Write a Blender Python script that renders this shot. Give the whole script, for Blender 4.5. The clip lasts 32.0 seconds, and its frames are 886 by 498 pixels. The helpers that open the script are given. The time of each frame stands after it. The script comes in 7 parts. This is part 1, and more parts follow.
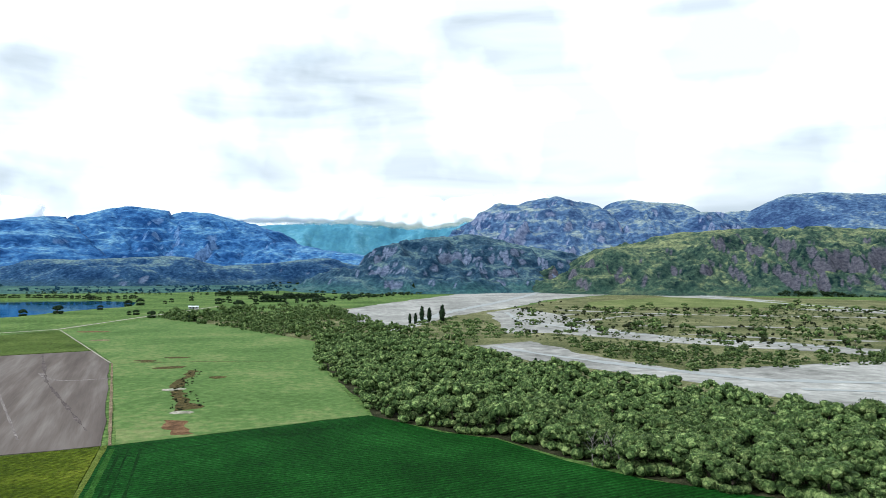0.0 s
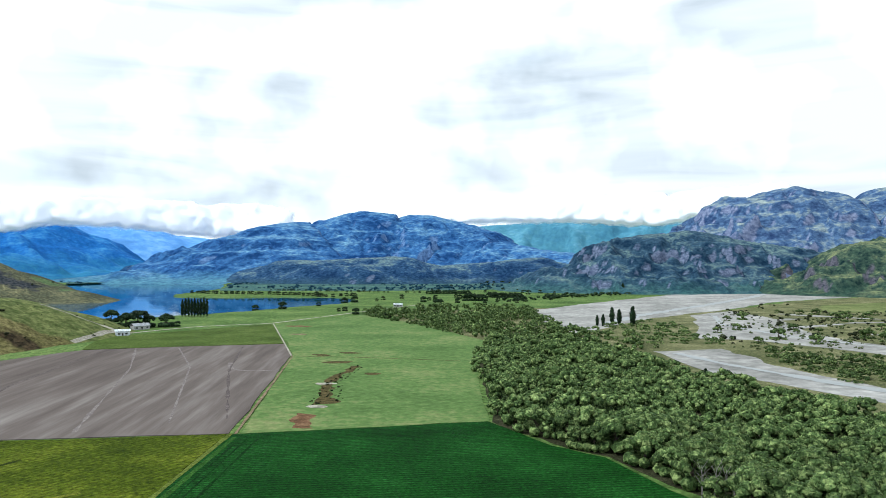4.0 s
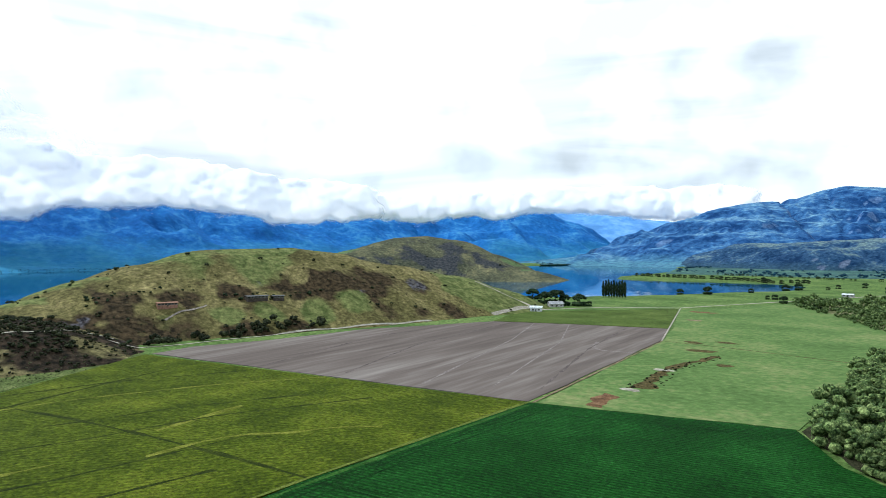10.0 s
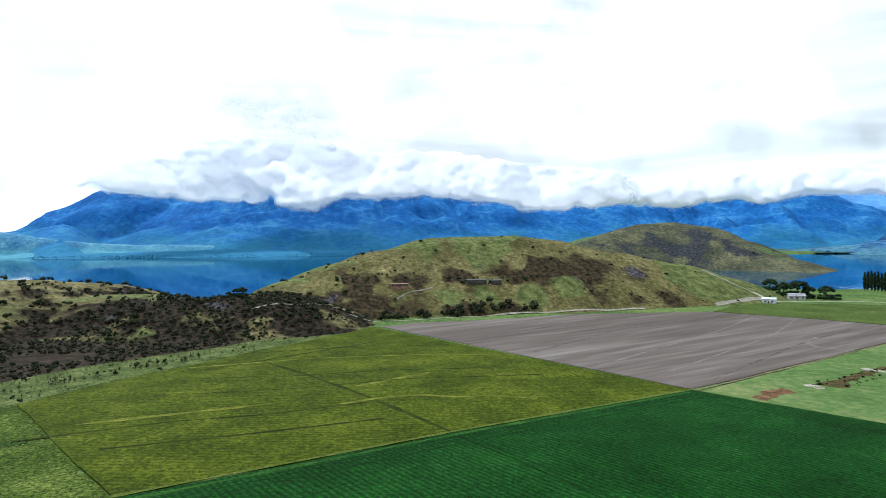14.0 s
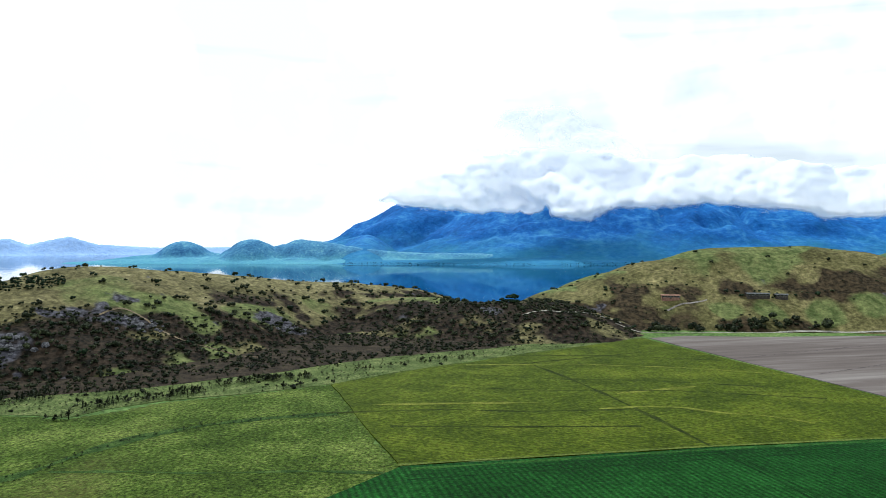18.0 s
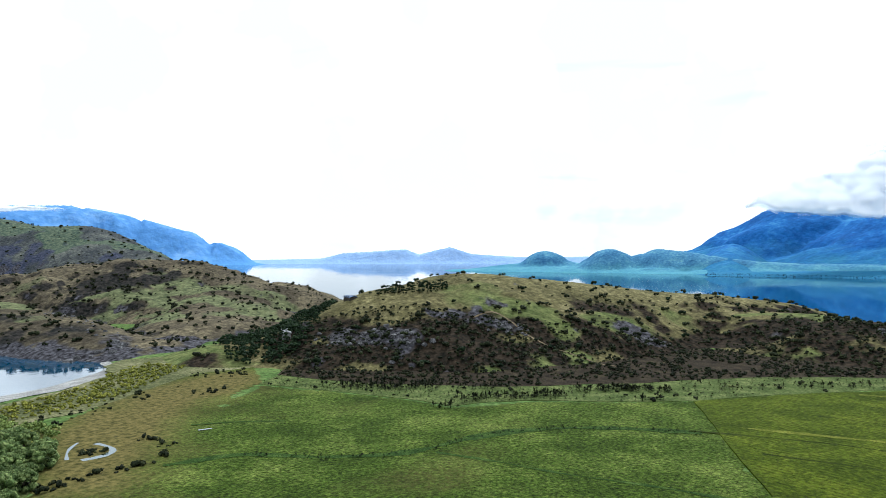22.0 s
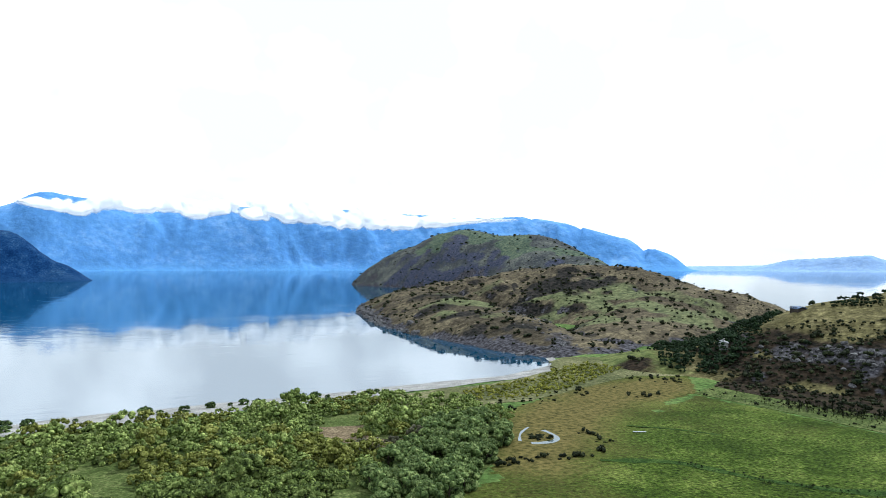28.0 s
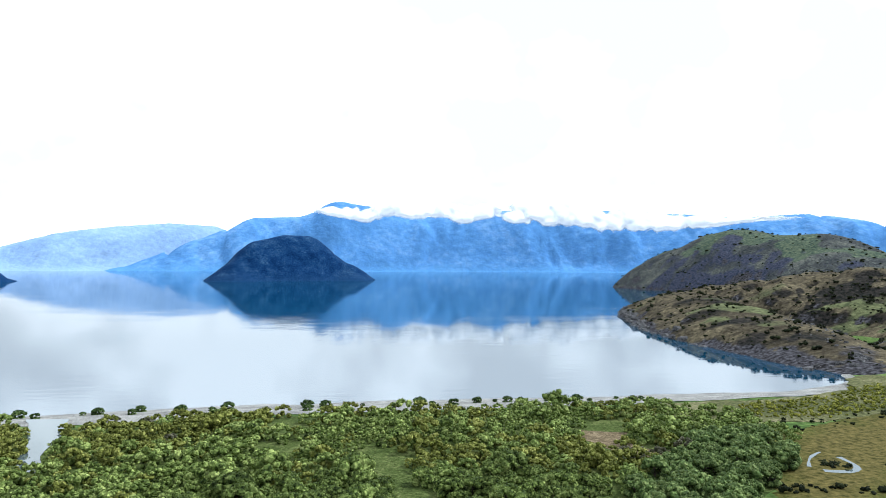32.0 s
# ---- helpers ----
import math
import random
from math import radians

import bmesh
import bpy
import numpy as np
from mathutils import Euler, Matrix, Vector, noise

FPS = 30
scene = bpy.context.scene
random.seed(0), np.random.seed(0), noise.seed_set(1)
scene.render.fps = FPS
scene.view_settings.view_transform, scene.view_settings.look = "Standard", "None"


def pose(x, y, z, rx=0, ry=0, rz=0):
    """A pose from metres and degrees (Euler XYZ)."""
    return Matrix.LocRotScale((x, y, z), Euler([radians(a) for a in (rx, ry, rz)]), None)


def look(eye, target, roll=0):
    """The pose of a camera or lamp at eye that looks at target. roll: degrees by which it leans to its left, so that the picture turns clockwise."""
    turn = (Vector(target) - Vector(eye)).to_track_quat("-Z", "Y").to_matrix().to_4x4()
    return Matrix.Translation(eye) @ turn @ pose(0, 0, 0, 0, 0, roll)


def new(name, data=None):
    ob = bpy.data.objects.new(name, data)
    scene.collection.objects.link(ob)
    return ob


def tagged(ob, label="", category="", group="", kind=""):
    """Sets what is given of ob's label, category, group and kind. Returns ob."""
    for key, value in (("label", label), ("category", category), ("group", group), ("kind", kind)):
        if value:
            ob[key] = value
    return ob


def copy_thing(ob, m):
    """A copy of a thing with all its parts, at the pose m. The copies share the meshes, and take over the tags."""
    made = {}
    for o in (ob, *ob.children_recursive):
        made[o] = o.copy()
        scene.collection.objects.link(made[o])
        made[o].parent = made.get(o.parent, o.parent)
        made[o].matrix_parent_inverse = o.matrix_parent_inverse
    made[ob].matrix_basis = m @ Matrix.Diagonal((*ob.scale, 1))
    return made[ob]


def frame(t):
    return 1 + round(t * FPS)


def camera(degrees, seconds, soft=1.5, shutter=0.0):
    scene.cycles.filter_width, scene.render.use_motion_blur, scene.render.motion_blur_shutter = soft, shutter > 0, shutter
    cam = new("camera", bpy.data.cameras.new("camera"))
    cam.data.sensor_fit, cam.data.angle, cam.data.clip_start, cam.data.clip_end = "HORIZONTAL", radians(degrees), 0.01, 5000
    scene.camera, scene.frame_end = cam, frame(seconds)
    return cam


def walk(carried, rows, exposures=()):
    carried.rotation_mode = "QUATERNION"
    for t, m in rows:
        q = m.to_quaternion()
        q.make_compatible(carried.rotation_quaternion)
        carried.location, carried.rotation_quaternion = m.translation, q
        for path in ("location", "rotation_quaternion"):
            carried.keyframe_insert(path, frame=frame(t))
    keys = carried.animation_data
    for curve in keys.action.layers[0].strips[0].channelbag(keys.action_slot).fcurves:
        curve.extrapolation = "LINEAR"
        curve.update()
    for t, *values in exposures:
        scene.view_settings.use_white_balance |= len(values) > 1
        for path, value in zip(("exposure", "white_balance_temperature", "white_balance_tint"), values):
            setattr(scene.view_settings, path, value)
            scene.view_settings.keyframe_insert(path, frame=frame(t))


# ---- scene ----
cam = camera(65.5, 32.0, 0.5)
PATH = [
    (0, (-21.304, -8.235, 53.821), (-21.1, -6.246, 53.867), 0.2),
    (0.5, (-16.617, -6.634, 53.864), (-16.49, -4.638, 53.909), 0.1),
    (1, (-11.87, -5.088, 53.931), (-11.814, -3.089, 53.976), -0.1),
    (1.5, (-7.502, -3.352, 54.006), (-7.503, -1.353, 54.051), -0.2),
    (2, (-3.124, -1.588, 54.054), (-3.184, 0.411, 54.098), -0.2),
    (2.5, (1.496, 0.148, 54.102), (1.355, 2.143, 54.146), -0.1),
    (3, (6.026, 1.749, 54.125), (5.765, 3.731, 54.17), -0.1),
    (3.5, (10.623, 3.375, 54.163), (10.261, 5.341, 54.207), -0.1),
    (5.5, (28.741, 10.12, 54.601), (28.082, 12.008, 54.638), 0.1),
    (6, (33.315, 11.822, 54.792), (32.565, 13.675, 54.826), 0.2),
    (6.5, (37.832, 13.595, 55.013), (36.971, 15.399, 55.043), 0.3),
    (7, (42.415, 15.555, 55.165), (41.447, 17.305, 55.191), 0.3),
    (7.5, (47.088, 17.435, 55.2), (46.006, 19.117, 55.221), 0.2),
    (8, (51.871, 19.45, 55.226), (50.678, 21.055, 55.243), 0.3),
    (8.5, (56.492, 21.242, 55.286), (55.199, 22.768, 55.298), 0.2),
    (9, (61.431, 22.978, 55.327), (60.041, 24.416, 55.334), 0.0),
    (9.5, (66.12, 24.886, 55.21), (64.642, 26.233, 55.212), -0.1),
    (10, (71.108, 26.864, 55.234), (69.556, 28.124, 55.229), -0.1),
    (10.5, (75.838, 28.982, 55.371), (74.224, 30.162, 55.358), -0.1),
    (11, (80.415, 31.221, 55.591), (78.758, 32.341, 55.571), -0.1),
    (11.5, (84.896, 33.206, 55.767), (83.206, 34.276, 55.742), -0.0),
    (12, (89.526, 34.928, 55.909), (87.798, 35.935, 55.879), -0.0),
    (12.5, (94.297, 36.854, 56.078), (92.526, 37.782, 56.045), -0.0),
    (13, (99.007, 39.059, 56.359), (97.19, 39.894, 56.321), -0.1),
    (13.5, (103.794, 41.324, 56.621), (101.93, 42.047, 56.58), -0.1),
    (14, (108.598, 43.461, 56.752), (106.694, 44.071, 56.708), -0.2),
    (14.5, (112.833, 45.184, 56.806), (110.903, 45.708, 56.758), -0.1),
    (16.5, (121.338, 46.599, 57.083), (119.342, 46.725, 57.054), 0.1),
    (17, (121.788, 46.577, 57.136), (119.789, 46.619, 57.113), -0.1),
    (17.5, (121.663, 46.548, 57.136), (119.664, 46.483, 57.117), -0.1),
    (18, (121.597, 46.584, 57.172), (119.604, 46.415, 57.157), -0.1),
    (18.5, (121.986, 46.443, 57.13), (120.008, 46.15, 57.119), -0.1),
    (19, (122.378, 46.472, 57.123), (120.421, 46.058, 57.117), -0.1),
    (19.5, (122.288, 46.326, 57.082), (120.358, 45.801, 57.079), -0.1),
    (20, (122.076, 46.119, 57.097), (120.182, 45.476, 57.098), -0.1),
    (20.5, (121.872, 46.028, 57.107), (120.012, 45.29, 57.11), -0.0),
    (21, (121.838, 45.987, 57.06), (120.021, 45.151, 57.067), -0.0),
    (21.5, (121.787, 45.987, 57.127), (120.048, 44.999, 57.137), -0.1),
    (22, (121.862, 45.957, 57.038), (120.202, 44.841, 57.053), -0.1),
    (22.5, (122.124, 45.939, 57.09), (120.521, 44.743, 57.108), -0.0),
    (23, (122.235, 46.082, 57.163), (120.694, 44.808, 57.183), -0.1),
    (23.5, (122.437, 46.26, 57.178), (120.973, 44.897, 57.2), -0.0),
    (24, (122.492, 46.366, 57.149), (121.126, 44.905, 57.173), 0.1),
    (24.5, (122.581, 46.455, 57.174), (121.315, 44.907, 57.2), 0.1),
    (25, (122.639, 46.657, 57.159), (121.485, 45.024, 57.186), 0.1),
    (25.5, (122.359, 46.869, 57.045), (121.295, 45.175, 57.075), 0.1),
    (27.5, (122.347, 46.852, 56.856), (121.561, 45.013, 56.889), 0.1),
    (28, (122.365, 46.784, 56.894), (121.644, 44.918, 56.927), 0.1),
    (28.5, (122.486, 46.619, 56.895), (121.838, 44.727, 56.929), 0.2),
    (29, (122.67, 46.573, 56.886), (122.101, 44.655, 56.92), 0.2),
    (29.5, (122.726, 46.722, 56.906), (122.218, 44.788, 56.94), 0.2),
    (30, (122.845, 46.777, 56.873), (122.418, 44.823, 56.908), 0.2),
    (30.5, (122.769, 46.712, 56.814), (122.432, 44.741, 56.85), 0.2),
    (31, (122.688, 46.522, 56.843), (122.458, 44.535, 56.88), 0.2),
    (31.5, (122.646, 46.242, 56.862), (122.496, 44.248, 56.899), 0.2),
    (32, (122.542, 45.795, 56.794), (122.551, 43.795, 56.831), 0.2),
]
walk(cam, [(t, look(eye, target, roll)) for t, eye, target, roll in PATH], [(0.0, -0.14, 5750, 4), (32.0, -0.14, 5750, 4)])

# ---- world and sun ----
world = bpy.data.worlds.new("overcast_sky")
scene.world = world
world.use_nodes = True
wt = world.node_tree
wt.nodes.clear()


def wnode(kind, **kw):
    n = wt.nodes.new(kind)
    for k, v in kw.items():
        n.inputs[k].default_value = v
    return n


SUN_YAW, SUN_UP = 112.0, 48.0   # degrees to the left of +y, and above the horizon
sky = wnode("ShaderNodeTexSky")
sky.sky_type, sky.sun_disc = "NISHITA", False
sky.sun_elevation, sky.sun_rotation = radians(SUN_UP), radians(-SUN_YAW)
w_out = wnode("ShaderNodeOutputWorld")
bg_sky, bg_cloud = wnode("ShaderNodeBackground", Strength=0.10), wnode("ShaderNodeBackground", Strength=1.0)
w_mix, w_co = wnode("ShaderNodeMixShader"), wnode("ShaderNodeTexCoord")
w_map = wnode("ShaderNodeMapping", Scale=(1.5, 1.5, 11.0))
w_noise = wnode("ShaderNodeTexNoise", Scale=1.5, Detail=5.0, Roughness=0.46, Distortion=0.8)
w_ramp = wnode("ShaderNodeValToRGB")
w_ramp.color_ramp.elements[0].position, w_ramp.color_ramp.elements[0].color = 0.20, (0.60, 0.63, 0.655, 1)
w_ramp.color_ramp.elements[1].position, w_ramp.color_ramp.elements[1].color = 0.49, (1.0, 1.0, 1.0, 1)
wt.links.new(w_co.outputs["Generated"], w_map.inputs["Vector"])
wt.links.new(w_map.outputs["Vector"], w_noise.inputs["Vector"])
w_dot = wnode("ShaderNodeVectorMath")
w_dot.operation = "DOT_PRODUCT"
w_dot.inputs[1].default_value = (-0.45, 0.89, -0.3)
w_side = wnode("ShaderNodeMapRange")
for key, value in (("From Min", -0.5), ("From Max", 0.8), ("To Min", 0.16), ("To Max", -0.05)):
    w_side.inputs[key].default_value = value
w_add = wnode("ShaderNodeMath")
wt.links.new(w_co.outputs["Generated"], w_dot.inputs[0])
wt.links.new(w_dot.outputs["Value"], w_side.inputs["Value"])
wt.links.new(w_side.outputs["Result"], w_add.inputs[0])
wt.links.new(w_noise.outputs["Fac"], w_add.inputs[1])
w_sep, w_low, w_sum = wnode("ShaderNodeSeparateXYZ"), wnode("ShaderNodeMapRange"), wnode("ShaderNodeMath")   # greyer towards the horizon
for key, value in (("From Min", 0.05), ("From Max", 0.24), ("To Min", -0.125), ("To Max", 0.02)):
    w_low.inputs[key].default_value = value
wt.links.new(w_co.outputs["Generated"], w_sep.inputs[0])
wt.links.new(w_sep.outputs["Z"], w_low.inputs["Value"])
wt.links.new(w_add.outputs[0], w_sum.inputs[0])
wt.links.new(w_low.outputs["Result"], w_sum.inputs[1])
wt.links.new(w_sum.outputs[0], w_ramp.inputs["Fac"])
wt.links.new(w_ramp.outputs["Color"], bg_cloud.inputs["Color"])
wt.links.new(sky.outputs["Color"], bg_sky.inputs["Color"])
# thin and thick parts of the bright overcast
w_map2 = wnode("ShaderNodeMapping", Scale=(6.0, 6.0, 6.0))
w_thick = wnode("ShaderNodeTexNoise", Scale=1.0, Detail=4.0, Roughness=0.5)
w_glow = wnode("ShaderNodeMapRange")
for key, value in (("From Min", 0.43), ("From Max", 0.60), ("To Min", 1.24), ("To Max", 1.82)):
    w_glow.inputs[key].default_value = value
wt.links.new(w_co.outputs["Generated"], w_map2.inputs["Vector"])
wt.links.new(w_map2.outputs["Vector"], w_thick.inputs["Vector"])
wt.links.new(w_thick.outputs["Fac"], w_glow.inputs["Value"])
wt.links.new(w_glow.outputs["Result"], bg_cloud.inputs["Strength"])
w_mix.inputs["Fac"].default_value = 0.95
wt.links.new(bg_sky.outputs["Background"], w_mix.inputs[1])
wt.links.new(bg_cloud.outputs["Background"], w_mix.inputs[2])
wt.links.new(w_mix.outputs["Shader"], w_out.inputs["Surface"])

sun = new("sun", bpy.data.lights.new("sun", "SUN"))
sun.data.energy, sun.data.angle, sun.data.color = 4.6, radians(4), (1.0, 0.96, 0.90)
sun.matrix_world = pose(0, 0, 400, 90 - SUN_UP, 0, SUN_YAW + 180)


# ---- noise and meshes ----
def lattice(ix, iy, seed):
    h = (ix.astype(np.int64) * 374761393 + iy.astype(np.int64) * 668265263 + seed * 974634777) & 0x7FFFFFFF
    h = ((h ^ (h >> 13)) * 1274126177) & 0x7FFFFFFF
    return ((h ^ (h >> 16)) & 0xFFFF) / 32767.5 - 1.0


def value_noise(x, y, seed=0):
    ix, iy = np.floor(x), np.floor(y)
    fx, fy = x - ix, y - iy
    ux, uy = fx * fx * (3 - 2 * fx), fy * fy * (3 - 2 * fy)
    a, b = lattice(ix, iy, seed), lattice(ix + 1, iy, seed)
    c, d = lattice(ix, iy + 1, seed), lattice(ix + 1, iy + 1, seed)
    return (a * (1 - ux) + b * ux) * (1 - uy) + (c * (1 - ux) + d * ux) * uy


def fbm(x, y, size, octaves=5, seed=0, ridged=False):
    x, y = np.asarray(x, float) / size, np.asarray(y, float) / size
    out, amp, total = 0.0, 1.0, 0.0
    for k in range(octaves):
        n = value_noise(x, y, seed + 17 * k)
        out = out + amp * ((1 - 2 * np.abs(n)) if ridged else n)
        total += amp
        amp *= 0.5
        x, y = x * 1.92 + 0.45 * y + 3.1, y * 1.92 - 0.45 * x + 7.7
    return out / total


def mesh_from(name, verts, faces, mat=None, smooth=True):
    me = bpy.data.meshes.new(name)
    me.from_pydata([tuple(v) for v in verts], [], [tuple(f) for f in faces])
    if mat:
        me.materials.append(mat)
    if smooth:
        me.polygons.foreach_set("use_smooth", np.ones(len(me.polygons), bool))
    me.update()
    return me


def fast_mesh(name, verts, faces, mat=None, smooth=True):
    """A mesh from an (n, 3) array of places and an (m, k) array of corners."""
    me = bpy.data.meshes.new(name)
    verts, faces = np.asarray(verts, np.float32), np.asarray(faces, np.int32)
    m, k = faces.shape
    me.vertices.add(len(verts))
    me.vertices.foreach_set("co", verts.ravel())
    me.loops.add(m * k)
    me.loops.foreach_set("vertex_index", faces.ravel())
    me.polygons.add(m)
    me.polygons.foreach_set("loop_start", np.arange(0, m * k, k, dtype=np.int32))
    me.polygons.foreach_set("loop_total", np.full(m, k, np.int32))
    me.polygons.foreach_set("use_smooth", np.full(m, smooth, bool))
    if mat:
        me.materials.append(mat)
    me.update(calc_edges=True)
    return me


def inside(x, y, poly):
    x, y = np.asarray(x, float), np.asarray(y, float)
    out = np.zeros(x.shape, bool)
    for (ax, ay), (bx, by) in zip(poly, poly[1:] + poly[:1]):
        cross = (ay > y) != (by > y)
        t = (y - ay) / ((by - ay) if by != ay else 1e-9)
        out ^= cross & (x < ax + t * (bx - ax))
    return out


def edge_distance(x, y, poly, closed=True):
    x, y = np.asarray(x, float), np.asarray(y, float)
    best = np.full(x.shape, 1e9)
    for (ax, ay), (bx, by) in zip(poly, poly[1:] + (poly[:1] if closed else [])):
        dx, dy = bx - ax, by - ay
        t = np.clip(((x - ax) * dx + (y - ay) * dy) / (dx * dx + dy * dy + 1e-9), 0, 1)
        best = np.minimum(best, np.hypot(x - ax - t * dx, y - ay - t * dy))
    return best


# ---- materials ----
def material(name, colours, size=10.0, fine=1.0, rough=0.9, bump=0.3, bump_size=0.5, vary=0.0, stretch=(1, 1, 1), spec=0.03, turn=0.0, contrast=0.16, grit=0.46):
    """Two scales of noise over three colours, with fine relief."""
    m = bpy.data.materials.new(name)
    m.use_nodes = True
    t = m.node_tree
    p = t.nodes["Principled BSDF"]
    p.inputs["Roughness"].default_value = rough
    p.inputs["Specular IOR Level"].default_value = spec
    co = t.nodes.new("ShaderNodeTexCoord")
    mp = t.nodes.new("ShaderNodeMapping")
    mp.inputs["Scale"].default_value, mp.inputs["Rotation"].default_value = stretch, (0, 0, radians(turn))
    if turn:   # stretched along that heading
        mp.vector_type = "TEXTURE"
        mp.inputs["Scale"].default_value = tuple(1 / v for v in stretch)
    t.links.new(co.outputs["Object"], mp.inputs["Vector"])
    big, small = t.nodes.new("ShaderNodeTexNoise"), t.nodes.new("ShaderNodeTexNoise")
    big.inputs["Scale"].default_value, big.inputs["Detail"].default_value = 1.0 / size, 6.0
    small.inputs["Scale"].default_value, small.inputs["Detail"].default_value = 1.0 / fine, 4.0
    for n in (big, small):
        n.inputs["Roughness"].default_value = 0.6
        t.links.new(mp.outputs["Vector"], n.inputs["Vector"])
    mix = t.nodes.new("ShaderNodeMath")
    mix.operation = "MULTIPLY_ADD"
    mix.inputs[1].default_value, mix.inputs[2].default_value = 0.45, 0.0
    t.links.new(small.outputs["Fac"], mix.inputs[0])
    add = t.nodes.new("ShaderNodeMath")
    add.operation = "MULTIPLY_ADD"
    add.inputs[1].default_value = 0.55
    t.links.new(big.outputs["Fac"], add.inputs[0])
    t.links.new(mix.outputs[0], add.inputs[2])
    ramp = t.nodes.new("ShaderNodeValToRGB")
    e = ramp.color_ramp.elements
    e[0].position, e[0].color = 0.5 - contrast, (*(0.62 * v for v in colours[0]), 1)
    e[1].position, e[1].color = 0.5 + contrast, (*colours[-1], 1)
    if len(colours) > 2:
        k = e.new(0.5)
        k.color = (*(0.84 * v for v in colours[1]), 1)
    t.links.new(add.outputs[0], ramp.inputs["Fac"])
    colour = ramp.outputs["Color"]
    if vary:
        info, hsv = t.nodes.new("ShaderNodeObjectInfo"), t.nodes.new("ShaderNodeHueSaturation")
        rng = t.nodes.new("ShaderNodeMapRange")
        rng.inputs["To Min"].default_value, rng.inputs["To Max"].default_value = 1 - vary, 1 + vary
        t.links.new(info.outputs["Random"], rng.inputs["Value"])
        t.links.new(rng.outputs["Result"], hsv.inputs["Value"])
        t.links.new(colour, hsv.inputs["Color"])
        colour = hsv.outputs["Color"]
    if grit:   # tufts and clods: fine light and dark flecks
        gn, gr, gm = t.nodes.new("ShaderNodeTexNoise"), t.nodes.new("ShaderNodeMapRange"), t.nodes.new("ShaderNodeMix")
        gn.inputs["Scale"].default_value, gn.inputs["Detail"].default_value, gn.inputs["Roughness"].default_value = 1.6 / fine, 5.0, 0.7
        gr.inputs["From Min"].default_value, gr.inputs["From Max"].default_value = 0.33, 0.67
        gr.inputs["To Min"].default_value, gr.inputs["To Max"].default_value = 1 - 1.35 * grit, 1 + grit
        gm.data_type, gm.blend_type = "RGBA", "MULTIPLY"
        gm.inputs[0].default_value = 1.0
        t.links.new(mp.outputs["Vector"], gn.inputs["Vector"])
        t.links.new(gn.outputs["Fac"], gr.inputs["Value"])
        t.links.new(colour, gm.inputs[6])
        t.links.new(gr.outputs["Result"], gm.inputs[7])
        colour = gm.outputs[2]
    t.links.new(colour, p.inputs["Base Color"])
    if bump:
        bn, bb = t.nodes.new("ShaderNodeTexNoise"), t.nodes.new("ShaderNodeBump")
        bn.inputs["Scale"].default_value, bn.inputs["Detail"].default_value = 1.0 / bump_size, 5.0
        bb.inputs["Strength"].default_value, bb.inputs["Distance"].default_value = bump, bump_size * 0.5
        t.links.new(mp.outputs["Vector"], bn.inputs["Vector"])
        t.links.new(bn.outputs["Fac"], bb.inputs["Height"])
        t.links.new(bb.outputs["Normal"], p.inputs["Normal"])
    return m


def crop_rows(m, spacing, turn, depth=0.25, shade=0.35):
    """Adds drilled rows to a field material: darker furrows with relief."""
    t = m.node_tree
    p = t.nodes["Principled BSDF"]
    colour = p.inputs["Base Color"].links[0].from_socket
    co, mp, wave = t.nodes.new("ShaderNodeTexCoord"), t.nodes.new("ShaderNodeMapping"), t.nodes.new("ShaderNodeTexWave")
    mp.inputs["Rotation"].default_value = (0, 0, radians(turn))
    t.links.new(co.outputs["Object"], mp.inputs["Vector"])
    t.links.new(mp.outputs["Vector"], wave.inputs["Vector"])
    wave.bands_direction = "Y"
    for k, v in (("Scale", 0.314 / spacing), ("Distortion", 1.2), ("Detail", 2.0), ("Detail Scale", 0.6)):
        wave.inputs[k].default_value = v
    mix = t.nodes.new("ShaderNodeMix")
    mix.data_type, mix.blend_type = "RGBA", "MULTIPLY"
    mix.inputs[0].default_value = 1.0
    ramp = t.nodes.new("ShaderNodeValToRGB")
    ramp.color_ramp.elements[0].color = (1 - shade, 1 - shade, 1 - shade, 1)
    t.links.new(wave.outputs["Fac"], ramp.inputs["Fac"])
    t.links.new(colour, mix.inputs[6])
    t.links.new(ramp.outputs["Color"], mix.inputs[7])
    t.links.new(mix.outputs[2], p.inputs["Base Color"])
    return m


M_GROUND = material("valley_pasture", [(0.040, 0.075, 0.018), (0.082, 0.138, 0.036), (0.14, 0.18, 0.06)], 50, 4, 0.95, 0.4, 1.0)
M_GREEN = crop_rows(material("dark_green_crop", [(0.004, 0.030, 0.003), (0.008, 0.052, 0.006), (0.016, 0.082, 0.012)], 30, 1.2, 0.9, 0.5, 0.6), 1.7, -20, shade=0.50)
M_YELLOW = crop_rows(material("olive_crop", [(0.027, 0.045, 0.002), (0.055, 0.078, 0.004), (0.10, 0.118, 0.010)], 22, 1.5, 0.9, 0.4, 0.6), 2.2, -70, shade=0.24)
M_PLOUGH = material("ploughed_soil", [(0.092, 0.074, 0.066), (0.112, 0.093, 0.083), (0.165, 0.146, 0.133)], 80, 8.0, 0.95, 0.4, 0.8, stretch=(0.08, 1.0, 1), turn=108, grit=0.07, contrast=0.15)
M_LIGHT = material("light_green_pasture", [(0.048, 0.095, 0.024), (0.09, 0.15, 0.044), (0.19, 0.19, 0.085)], 60, 4.0, 0.95, 0.3, 0.8, grit=0.16, contrast=0.22)
